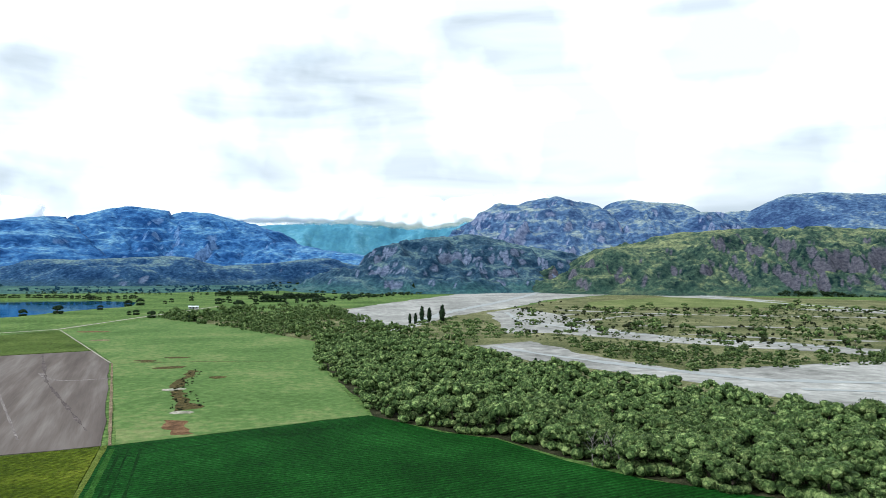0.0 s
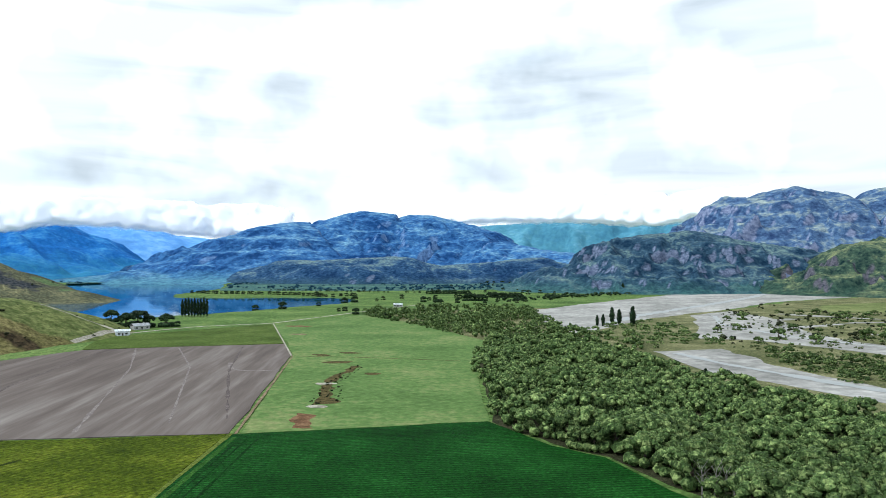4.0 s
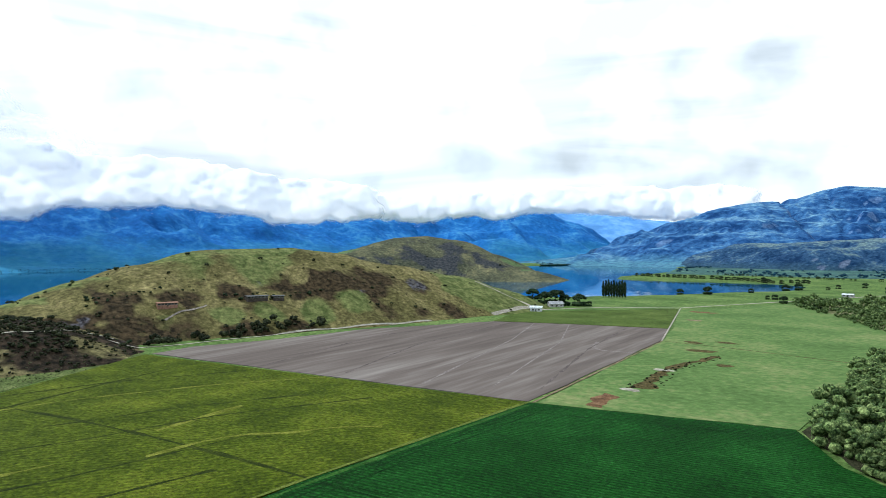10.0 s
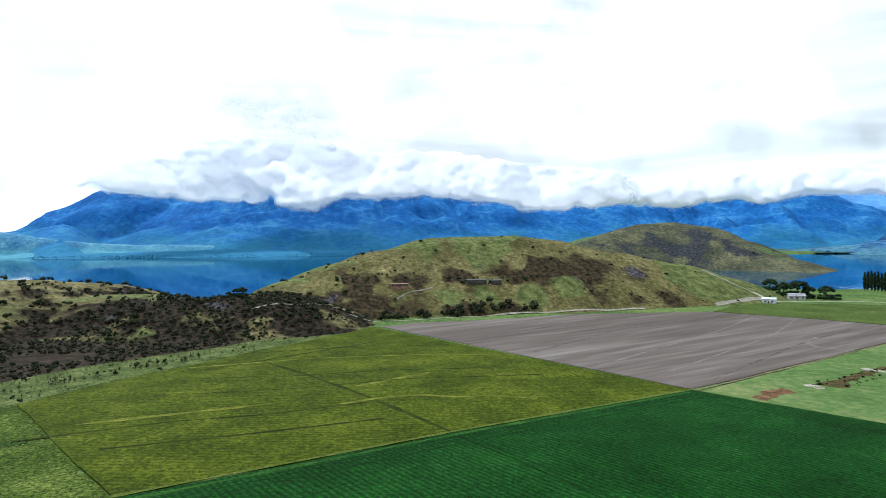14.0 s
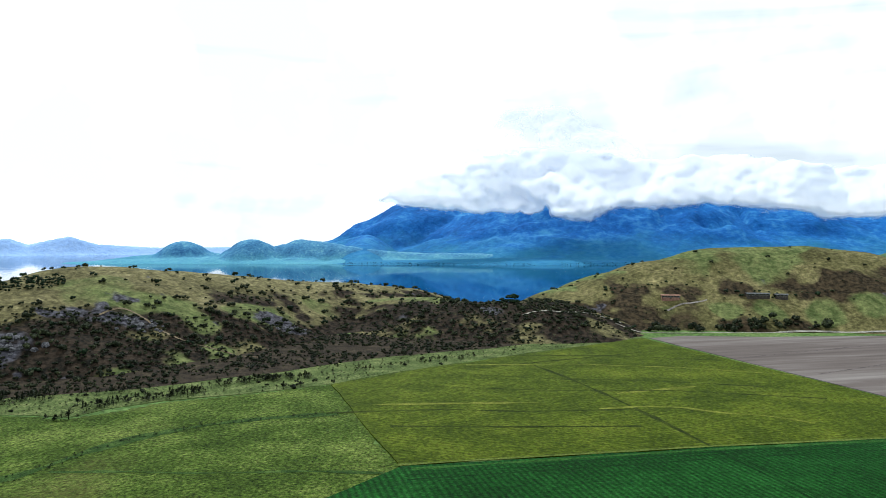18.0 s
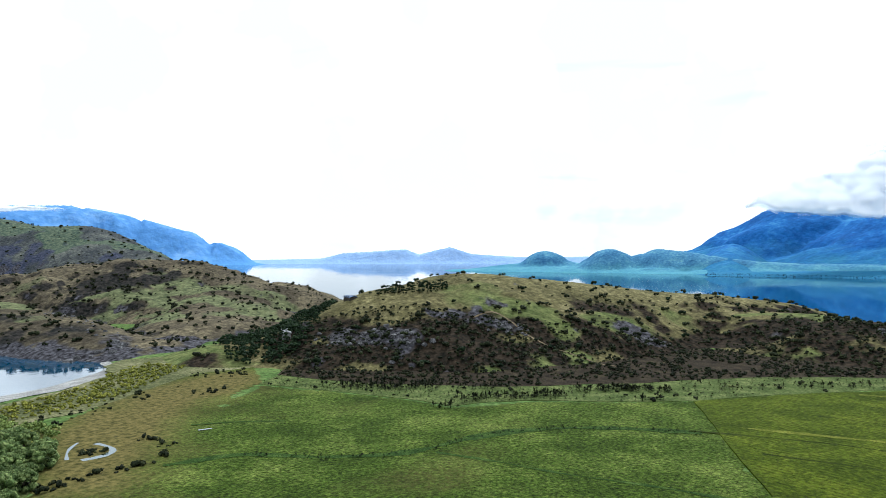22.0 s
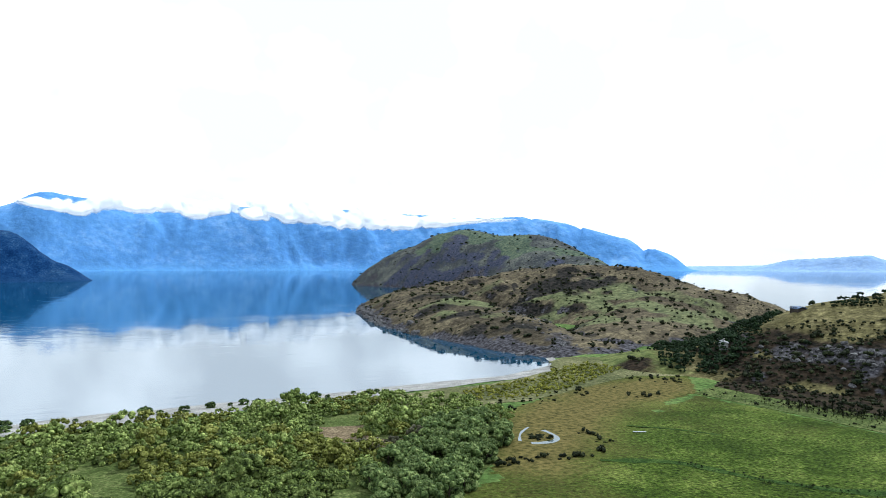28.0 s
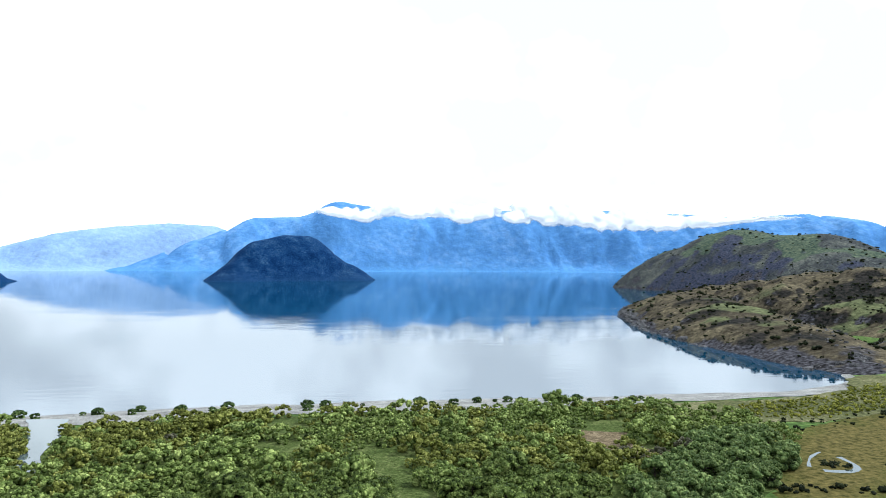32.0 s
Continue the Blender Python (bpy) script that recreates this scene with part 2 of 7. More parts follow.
M_FAR_GREEN = material("green_paddock", [(0.036, 0.062, 0.010), (0.058, 0.088, 0.017), (0.088, 0.115, 0.028)], 30, 2.0, 0.95, 0.3, 0.8)
M_MEADOW = material("meadow_grass", [(0.016, 0.031, 0.004), (0.047, 0.076, 0.010), (0.125, 0.152, 0.034)], 28, 1.2, 0.95, 0.8, 0.8, grit=0.68)


def dry_grass(m, pair):
    """Lets dry grass take over a meadow by the mesh's dry value."""
    t = m.node_tree
    p = t.nodes["Principled BSDF"]
    colour = p.inputs["Base Color"].links[0].from_socket
    co, at, n, ramp, mix = (t.nodes.new("ShaderNode" + k) for k in ("TexCoord", "Attribute", "TexNoise", "ValToRGB", "Mix"))
    at.attribute_name, mix.data_type = "dry", "RGBA"
    n.inputs["Scale"].default_value, n.inputs["Detail"].default_value, n.inputs["Roughness"].default_value = 0.5, 6.0, 0.7
    ramp.color_ramp.elements[0].position, ramp.color_ramp.elements[0].color = 0.35, (*pair[0], 1)
    ramp.color_ramp.elements[1].position, ramp.color_ramp.elements[1].color = 0.65, (*pair[1], 1)
    t.links.new(co.outputs["Object"], n.inputs["Vector"])
    t.links.new(n.outputs["Fac"], ramp.inputs["Fac"])
    t.links.new(at.outputs["Fac"], mix.inputs[0])
    t.links.new(colour, mix.inputs[6])
    t.links.new(ramp.outputs["Color"], mix.inputs[7])
    t.links.new(mix.outputs[2], p.inputs["Base Color"])


dry_grass(M_MEADOW, [(0.028, 0.030, 0.008), (0.145, 0.117, 0.040)])
M_GRAVEL = material("river_gravel", [(0.17, 0.166, 0.152), (0.26, 0.253, 0.235), (0.36, 0.35, 0.325)], 60, 8.0, 0.9, 0.3, 0.5, grit=0.10)


def cover_material(name, dry, scrub, rock, lush, bump=2.0):
    """Hill grass with scrub, rock and lush grass laid over it by the mesh's cover values, each with broken edges."""
    m = material(name, dry, 45, 5, 0.95, 0.9, bump, contrast=0.17, grit=0.34)
    t = m.node_tree
    p = t.nodes["Principled BSDF"]
    colour = p.inputs["Base Color"].links[0].from_socket
    co = t.nodes.new("ShaderNodeTexCoord")
    for i, (key, pair, size) in enumerate((("lush", lush, 6.0), ("scrub", scrub, 3.5), ("rock", rock, 2.5))):
        at, n, n2, ramp, mix = (t.nodes.new("ShaderNode" + k) for k in ("Attribute", "TexNoise", "TexNoise", "ValToRGB", "Mix"))
        at.attribute_name = key
        n.inputs["Scale"].default_value, n.inputs["Detail"].default_value = 1 / size, 5.0
        n2.inputs["Scale"].default_value, n2.inputs["Detail"].default_value = 0.37 / size, 5.0
        t.links.new(co.outputs["Object"], n.inputs["Vector"])
        t.links.new(co.outputs["Object"], n2.inputs["Vector"])
        ramp.color_ramp.elements[0].position, ramp.color_ramp.elements[0].color = 0.36, (*pair[0], 1)
        ramp.color_ramp.elements[1].position, ramp.color_ramp.elements[1].color = 0.66, (*pair[1], 1)
        t.links.new(n.outputs["Fac"], ramp.inputs["Fac"])
        add, edge = t.nodes.new("ShaderNodeMath"), t.nodes.new("ShaderNodeMapRange")
        t.links.new(at.outputs["Fac"], add.inputs[0])
        t.links.new(n2.outputs["Fac"], add.inputs[1])
        edge.inputs["From Min"].default_value, edge.inputs["From Max"].default_value = 0.76, 1.18
        t.links.new(add.outputs[0], edge.inputs["Value"])
        mix.data_type = "RGBA"
        t.links.new(edge.outputs["Result"], mix.inputs[0])
        t.links.new(colour, mix.inputs[6])
        t.links.new(ramp.outputs["Color"], mix.inputs[7])
        colour = mix.outputs[2]
    gn, gr, gm = t.nodes.new("ShaderNodeTexNoise"), t.nodes.new("ShaderNodeMapRange"), t.nodes.new("ShaderNodeMix")
    gn.inputs["Scale"].default_value, gn.inputs["Detail"].default_value, gn.inputs["Roughness"].default_value = 0.42, 6.0, 0.76
    gr.inputs["From Min"].default_value, gr.inputs["From Max"].default_value = 0.34, 0.66
    gr.inputs["To Min"].default_value, gr.inputs["To Max"].default_value = 0.50, 1.32
    gm.data_type, gm.blend_type = "RGBA", "MULTIPLY"
    gm.inputs[0].default_value = 1.0
    t.links.new(co.outputs["Object"], gn.inputs["Vector"])
    t.links.new(gn.outputs["Fac"], gr.inputs["Value"])
    t.links.new(colour, gm.inputs[6])
    t.links.new(gr.outputs["Result"], gm.inputs[7])
    t.links.new(gm.outputs[2], p.inputs["Base Color"])
    return m


def crag_material(name, low, mid, high, foot, level, size, rough=0.95, haze=None, face=None, beds=(0.30, 1.12), slopes=0.17):
    """Mountain side: broken rock and ledges over three colours, greener towards its foot up to a level in metres.
    Distance haze is added into the base colour.
    """
    m = material(name, [low, mid, high], size, size / 7, rough, 0.45, size / 9, contrast=0.15, grit=0)
    t = m.node_tree
    p = t.nodes["Principled BSDF"]
    ramp = p.inputs["Base Color"].links[0].from_node
    noise = ramp.inputs["Fac"].links[0].from_socket
    # Grassy ledges paler, steep faces darker: relief shading put into the colour.
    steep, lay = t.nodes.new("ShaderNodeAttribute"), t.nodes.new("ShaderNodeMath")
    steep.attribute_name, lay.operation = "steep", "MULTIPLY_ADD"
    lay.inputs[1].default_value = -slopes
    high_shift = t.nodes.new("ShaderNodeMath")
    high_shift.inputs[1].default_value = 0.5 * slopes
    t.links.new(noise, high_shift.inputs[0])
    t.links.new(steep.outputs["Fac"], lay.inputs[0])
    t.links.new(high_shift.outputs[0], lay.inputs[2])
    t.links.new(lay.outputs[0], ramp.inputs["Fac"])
    colour = ramp.outputs["Color"]
    co, sep, n, fine = (t.nodes.new("ShaderNode" + k) for k in ("TexCoord", "SeparateXYZ", "TexNoise", "TexNoise"))
    t.links.new(co.outputs["Object"], sep.inputs[0])
    n.inputs["Scale"].default_value, n.inputs["Detail"].default_value = 1.4 / size, 7.0
    fine.inputs["Scale"].default_value, fine.inputs["Detail"].default_value, fine.inputs["Roughness"].default_value = 7.0 / size, 7.0, 0.74
    level_beds = t.nodes.new("ShaderNodeMapping")   # rock lies in level beds
    level_beds.inputs["Scale"].default_value, level_beds.inputs["Rotation"].default_value = (1, 1, 1.7), (0.10, 0.07, 0)
    t.links.new(co.outputs["Object"], level_beds.inputs["Vector"])
    t.links.new(co.outputs["Object"], n.inputs["Vector"])
    t.links.new(level_beds.outputs["Vector"], fine.inputs["Vector"])
    n.inputs["Roughness"].default_value = 0.62
    h = t.nodes.new("ShaderNodeMath")
    h.operation = "MULTIPLY_ADD"
    h.inputs[1].default_value, h.inputs[2].default_value = -1.0 / level, 0.62
    t.links.new(sep.outputs["Z"], h.inputs[0])
    add = t.nodes.new("ShaderNodeMath")
    t.links.new(h.outputs[0], add.inputs[0])
    t.links.new(n.outputs["Fac"], add.inputs[1])
    edge = t.nodes.new("ShaderNodeMapRange")
    edge.inputs["From Min"].default_value, edge.inputs["From Max"].default_value = 0.62, 1.10
    edge.inputs["To Max"].default_value = 0.85
    t.links.new(add.outputs[0], edge.inputs["Value"])
    mix = t.nodes.new("ShaderNodeMix")
    mix.data_type = "RGBA"
    t.links.new(edge.outputs["Result"], mix.inputs[0])
    t.links.new(colour, mix.inputs[6])
    mix.inputs[7].default_value = (*foot, 1)
    # Crevice dark and ledge light, painted into the colour by bedded noise.
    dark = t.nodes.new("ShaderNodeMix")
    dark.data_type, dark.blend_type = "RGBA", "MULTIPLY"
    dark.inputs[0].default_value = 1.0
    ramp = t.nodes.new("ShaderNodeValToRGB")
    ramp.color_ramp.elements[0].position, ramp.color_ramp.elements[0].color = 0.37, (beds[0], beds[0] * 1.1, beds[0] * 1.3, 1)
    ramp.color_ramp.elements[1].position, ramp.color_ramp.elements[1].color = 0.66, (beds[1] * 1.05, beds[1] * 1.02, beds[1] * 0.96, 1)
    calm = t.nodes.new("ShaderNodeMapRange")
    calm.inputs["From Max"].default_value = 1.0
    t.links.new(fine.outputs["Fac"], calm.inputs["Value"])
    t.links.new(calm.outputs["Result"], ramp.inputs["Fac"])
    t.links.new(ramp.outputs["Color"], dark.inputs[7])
    done = mix.outputs[2]
    if face:
        at, fm, fr = (t.nodes.new("ShaderNode" + k) for k in ("Attribute", "Mix", "MapRange"))
        at.attribute_name, fm.data_type = "rock", "RGBA"
        fm.inputs[7].default_value = (*face, 1)
        fa = t.nodes.new("ShaderNodeMath")
        t.links.new(at.outputs["Fac"], fa.inputs[0])
        t.links.new(calm.outputs["Result"], fa.inputs[1])
        fr.inputs["From Min"].default_value, fr.inputs["From Max"].default_value = 0.7, 1.3
        t.links.new(fa.outputs[0], fr.inputs["Value"])
        t.links.new(fr.outputs["Result"], fm.inputs[0])
        t.links.new(done, fm.inputs[6])
        done = fm.outputs[2]
    t.links.new(done, dark.inputs[6])
    t.links.new(dark.outputs[2], p.inputs["Base Color"])
    if haze:   # distance haze, added into the base colour
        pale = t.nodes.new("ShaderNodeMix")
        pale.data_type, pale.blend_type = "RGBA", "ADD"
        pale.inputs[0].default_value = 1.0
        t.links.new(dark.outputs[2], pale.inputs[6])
        pale.inputs[7].default_value = (*(0.85 * v for v in haze), 1)
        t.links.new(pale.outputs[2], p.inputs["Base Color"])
    return m


SCRUB, ROCK, LUSH = [(0.006, 0.006, 0.004), (0.038, 0.027, 0.018)], [(0.014, 0.013, 0.015), (0.095, 0.092, 0.105)], [(0.055, 0.073, 0.022), (0.14, 0.155, 0.055)]
M_HILL = cover_material("bracken_hillside", [(0.068, 0.061, 0.026), (0.135, 0.120, 0.052), (0.23, 0.20, 0.10)], SCRUB, ROCK, LUSH)
M_HILLDRY = cover_material("grassy_hillside", [(0.067, 0.064, 0.023), (0.127, 0.115, 0.044), (0.213, 0.182, 0.082)], [(0.014, 0.012, 0.007), (0.060, 0.043, 0.023)], ROCK, LUSH)
M_HEATHER = cover_material("heathery_hillside", [(0.041, 0.034, 0.025), (0.096, 0.080, 0.053), (0.205, 0.172, 0.105)], [(0.008, 0.010, 0.009), (0.036, 0.031, 0.028)], ROCK, [(0.060, 0.072, 0.034), (0.150, 0.160, 0.078)])
# Haze before the dome hill, painted as bluish base colours.
M_DOME = cover_material("hazed_heath_slope", [(0.030, 0.038, 0.045), (0.068, 0.074, 0.076), (0.150, 0.155, 0.128)], [(0.022, 0.030, 0.052), (0.075, 0.078, 0.112)], ROCK, [(0.036, 0.058, 0.046), (0.115, 0.138, 0.088)])
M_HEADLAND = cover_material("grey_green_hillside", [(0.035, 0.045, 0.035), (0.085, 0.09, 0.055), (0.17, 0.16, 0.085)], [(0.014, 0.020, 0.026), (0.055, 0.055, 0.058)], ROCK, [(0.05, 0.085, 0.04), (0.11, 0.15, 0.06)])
# Blue of the nearer mountains: haze painted into their slope colours.
M_MTN_BLUE = crag_material("hazed_crag_slope", (0.015, 0.055, 0.18), (0.05, 0.14, 0.31), (0.15, 0.28, 0.38), (0.07, 0.17, 0.20), 70, 120, haze=(0.003, 0.014, 0.045), face=(0.10, 0.17, 0.31), beds=(0.34, 1.05))
M_FOOTHILL = crag_material("hazed_wooded_foothill_slope", (0.010, 0.03, 0.08), (0.035, 0.08, 0.15), (0.14, 0.20, 0.19), (0.03, 0.06, 0.075), 40, 60, haze=(0.002, 0.008, 0.025), face=(0.11, 0.14, 0.20))
M_MTN_KNOLL = crag_material("hazed_dark_crag_slope", (0.014, 0.034, 0.055), (0.042, 0.080, 0.112), (0.13, 0.185, 0.165), (0.035, 0.085, 0.07), 60, 60, haze=(0.002, 0.008, 0.022), face=(0.12, 0.14, 0.20))
# The pale third colour paints in sunlit patches on the ledges.
M_MTN_RIDGE = crag_material("hazed_sunlit_crag_slope", (0.035, 0.055, 0.13), (0.08, 0.135, 0.23), (0.25, 0.29, 0.25), (0.07, 0.08, 0.11), 90, 100, haze=(0.004, 0.014, 0.04), face=(0.16, 0.18, 0.26))
M_MTN_GREEN = crag_material("green_crag_slope", (0.014, 0.032, 0.026), (0.055, 0.09, 0.056), (0.18, 0.20, 0.095), (0.03, 0.06, 0.04), 50, 60, haze=(0.001, 0.004, 0.008), face=(0.085, 0.080, 0.098))
# Island and far peninsula: their blue is haze laid into the colours.
M_ISLAND = crag_material("hazed_wooded_island_slope", (0.005, 0.022, 0.075), (0.013, 0.045, 0.125), (0.045, 0.10, 0.18), (0.012, 0.04, 0.10), 40, 30, haze=(0.0, 0.006, 0.03), slopes=0.07)
M_PENFAR = crag_material("hazed_green_slope", (0.04, 0.12, 0.25), (0.08, 0.21, 0.33), (0.16, 0.33, 0.35), (0.09, 0.25, 0.28), 60, 60, haze=(0.008, 0.035, 0.07), beds=(0.62, 0.95), slopes=0.07)
# Far ranges: blue and teal are distance haze put into the base colours.
M_MTN_CLOUD = crag_material("hazed_steep_green_slope", (0.010, 0.060, 0.24), (0.024, 0.125, 0.36), (0.08, 0.25, 0.42), (0.035, 0.145, 0.17), 200, 150, haze=(0.006, 0.04, 0.12), beds=(0.50, 0.80), slopes=0.07)
M_MTN_TEAL = crag_material("teal_hazy_slope", (0.04, 0.13, 0.20), (0.075, 0.20, 0.255), (0.14, 0.28, 0.33), (0.08, 0.22, 0.23), 150, 220, haze=(0.03, 0.09, 0.13), beds=(0.52, 0.66), slopes=0.07)
M_MTN_FAR = crag_material("hazy_blue_slope", (0.05, 0.14, 0.34), (0.085, 0.205, 0.44), (0.20, 0.33, 0.54), (0.09, 0.22, 0.42), 100, 300, haze=(0.06, 0.15, 0.31), beds=(0.50, 0.62), slopes=0.07)
M_MTN_PALE = crag_material("pale_hazy_slope", (0.13, 0.22, 0.40), (0.19, 0.29, 0.48), (0.28, 0.38, 0.56), (0.23, 0.33, 0.51), 120, 260, haze=(0.15, 0.22, 0.34), beds=(0.56, 0.66), slopes=0.07)
M_WATER = bpy.data.materials.new("lake_water")
M_WATER.use_nodes = True
_t = M_WATER.node_tree
_p = _t.nodes["Principled BSDF"]
_p.inputs["Base Color"].default_value = (0.003, 0.042, 0.090, 1)
_p.inputs["Roughness"].default_value = 0.035
_p.inputs["IOR"].default_value = 5.6
_co, _mp, _n, _b = (_t.nodes.new(k) for k in ("ShaderNodeTexCoord", "ShaderNodeMapping", "ShaderNodeTexNoise", "ShaderNodeBump"))
_mp.inputs["Scale"].default_value = (0.05, 0.12, 1)
_n.inputs["Scale"].default_value, _n.inputs["Detail"].default_value = 1.0, 5.0
_b.inputs["Strength"].default_value, _b.inputs["Distance"].default_value = 0.20, 0.5
_t.links.new(_co.outputs["Object"], _mp.inputs["Vector"])
_t.links.new(_mp.outputs["Vector"], _n.inputs["Vector"])
_t.links.new(_n.outputs["Fac"], _b.inputs["Height"])
_t.links.new(_b.outputs["Normal"], _p.inputs["Normal"])
_w, _r, _m2 = (_t.nodes.new(k) for k in ("ShaderNodeTexNoise", "ShaderNodeMapRange", "ShaderNodeMapping"))   # lanes of wind on the water
_m2.inputs["Scale"].default_value = (0.006, 0.018, 1)
_w.inputs["Scale"].default_value, _w.inputs["Detail"].default_value = 1.0, 4.0
_r.inputs["From Min"].default_value, _r.inputs["From Max"].default_value = 0.42, 0.66
_r.inputs["To Min"].default_value, _r.inputs["To Max"].default_value = 0.02, 0.22
_t.links.new(_co.outputs["Object"], _m2.inputs["Vector"])
_t.links.new(_m2.outputs["Vector"], _w.inputs["Vector"])
_t.links.new(_w.outputs["Fac"], _r.inputs["Value"])
_t.links.new(_r.outputs["Result"], _b.inputs["Strength"])

# ---- ground and lake ----
EYE = (122.0, 46.0)
WATER = -3.0
LAKE = [(-350, 905), (-382, 842), (-397, 756), (-446, 656), (-482, 576), (-520, 530), (-600, 480), (-610, 300), (-575, 150), (-557, 60),
        (-590, -40), (-590, -150), (-570, -300), (-540, -420), (-520, -500), (-450, -620), (-330, -640), (-250, -600), (-190, -520),
        (-150, -430), (-112, -360), (-89, -326), (-86, -307), (-68, -293), (-38, -277), (44, -262), (144, -249), (235, -234), (283, -216),
        (420, -190), (800, -150), (5300, -300), (5300, -5300), (-5300, -5300), (-5300, 900), (-2300, 900), (-1650, 1250), (-1426, 1491),
        (-1415, 1603), (-1380, 1800), (-1240, 1850), (-1000, 1740), (-830, 1430), (-762, 1150), (-694, 1049), (-588, 1062), (-507, 1086), (-433, 1100), (-372, 1066), (-345, 980)]


def ground_z(x, y):
    d = edge_distance(x, y, LAKE) * np.where(inside(x, y, LAKE), 1.0, -1.0) + 4 * fbm(x, y, 30, 3, 5)
    z = np.clip(-3.0 * (d + 24) / 24, -9, 0)
    return z + 0.12 * fbm(x, y, 20, 3, 9)


radii = np.concatenate([[0.0], 4.0 * 1.0295 ** np.arange(246)])
radii = radii[radii < 4990]
turns = np.radians(np.arange(0, 360, 1.2))
gx = EYE[0] + radii[1:, None] * np.cos(turns)[None]
gy = EYE[1] + radii[1:, None] * np.sin(turns)[None]
gz = ground_z(gx, gy)
nr, na = gx.shape
gi = np.arange(nr * na).reshape(nr, na)
quads = np.stack([gi[:-1], gi[1:], np.roll(gi[1:], -1, 1), np.roll(gi[:-1], -1, 1)], -1).reshape(-1, 4)
gv = np.stack([gx, gy, gz], -1).reshape(-1, 3)
ground = tagged(new("ground", fast_mesh("ground", gv, quads, M_GROUND)), "wide green valley pasture sloping down to the lake", "ground", kind="structure")
ang = np.radians(np.arange(0, 360, 3))
lv = [(0, 0, WATER)] + [(4985 * math.cos(a), 4985 * math.sin(a), WATER) for a in ang]
lake = tagged(new("water_lake", mesh_from("lake", lv, [(0, 1 + i, 1 + (i + 1) % len(ang)) for i in range(len(ang))], M_WATER)), "calm deep blue lake mirroring sky and mountains", "lake", kind="structure")


def rough_outline(pts, step, amp, seed):
    out = []
    for (ax, ay), (bx, by) in zip(pts, pts[1:] + pts[:1]):
        n = max(1, int(math.hypot(bx - ax, by - ay) / step))
        for k in range(n):
            out.append((ax + (bx - ax) * k / n, ay + (by - ay) * k / n))
    a = np.array(out)
    dx, dy = amp * fbm(a[:, 0], a[:, 1], step * 3, 3, seed), amp * fbm(a[:, 0], a[:, 1], step * 3, 3, seed + 50)
    return [(x + u, y + v) for (x, y), u, v in zip(out, dx, dy)]


def patch(name, pts, top, mat, label, category, step=6.0, amp=1.0, seed=1, kind="structure", bottom=-0.4):
    """A low slab of ground cover with a slightly uneven outline."""
    bm = bmesh.new()
    ring = rough_outline([tuple(p) for p in pts], step, amp, seed)
    vs = [bm.verts.new((x, y, top)) for x, y in ring]
    f = bm.faces.new(vs)
    if f.normal.z < 0:
        f.normal_flip()
    f.normal_update()
    if f.normal.z < 0:
        f.normal_flip()
    low = [bm.verts.new((x, y, bottom)) for x, y in ring]
    n = len(vs)
    for i in range(n):
        bm.faces.new((vs[i], vs[(i + 1) % n], low[(i + 1) % n], low[i]))
    bmesh.ops.triangulate(bm, faces=[f])
    bmesh.ops.recalc_face_normals(bm, faces=bm.faces)
    me = bpy.data.meshes.new(name)
    bm.to_mesh(me)
    bm.free()
    me.materials.append(mat)
    return tagged(new(name, me), label, category, kind=kind)


patch("field_dark_green", [(-98.5, 203), (-22, 238), (1, 211), (17, 202), (31, 177), (47, 159), (64, 146), (140, 110), (190, 60), (170, -40), (60, -60), (-30, 8), (-52, 21), (-75, 106)],
      0.55, M_GREEN, "dense dark green crop field with drilled rows", "field", 5, 0.8, 3)
patch("field_olive", [(-100, 203), (-76, 105), (-53.5, 20), (-152, -22), (-194, 15), (-300, 131)], 0.5, M_YELLOW, "olive yellow ripening crop field with wheel tracks", "field", 5, 0.8, 4)
patch("field_ploughed", [(-100, 205), (-302, 135), (-314, 160), (-312, 205), (-322, 276), (-302, 378), (-250, 408), (-192, 436), (-161, 378)], 0.25, M_PLOUGH, "bare grey brown ploughed field with faint harrow lines", "field", 6, 0.8, 6)
patch("field_light_green", [(-97, 206), (-159, 378), (-190, 438), (-262, 560), (-230, 700), (-140, 600), (-62, 480), (-52, 382), (-35, 295), (-22, 240)], 0.25, M_LIGHT, "pale green grazed paddock with dry patches", "field", 6, 1.2, 8)
patch("field_far_green", [(-304, 380), (-194, 439), (-272, 575), (-345, 448)], 0.3, M_FAR_GREEN, "smooth green paddock beside the ploughed field", "field", 6, 1.0, 9)
MEADOW = [(-53, 22), (-25, 12), (62, -55), (115, -86), (60, -112), (2, -127), (-54, -174), (-84, -189), (-92, -146), (-96, -117), (-93, -95), (-118, -77), (-141, -40), (-156, -20)]
DRY = [(14, -184), (-38, -218), (-86, -239), (-118, -229), (-86, -190), (-56, -174), (0, -127), (30, -104), (45, -120)]


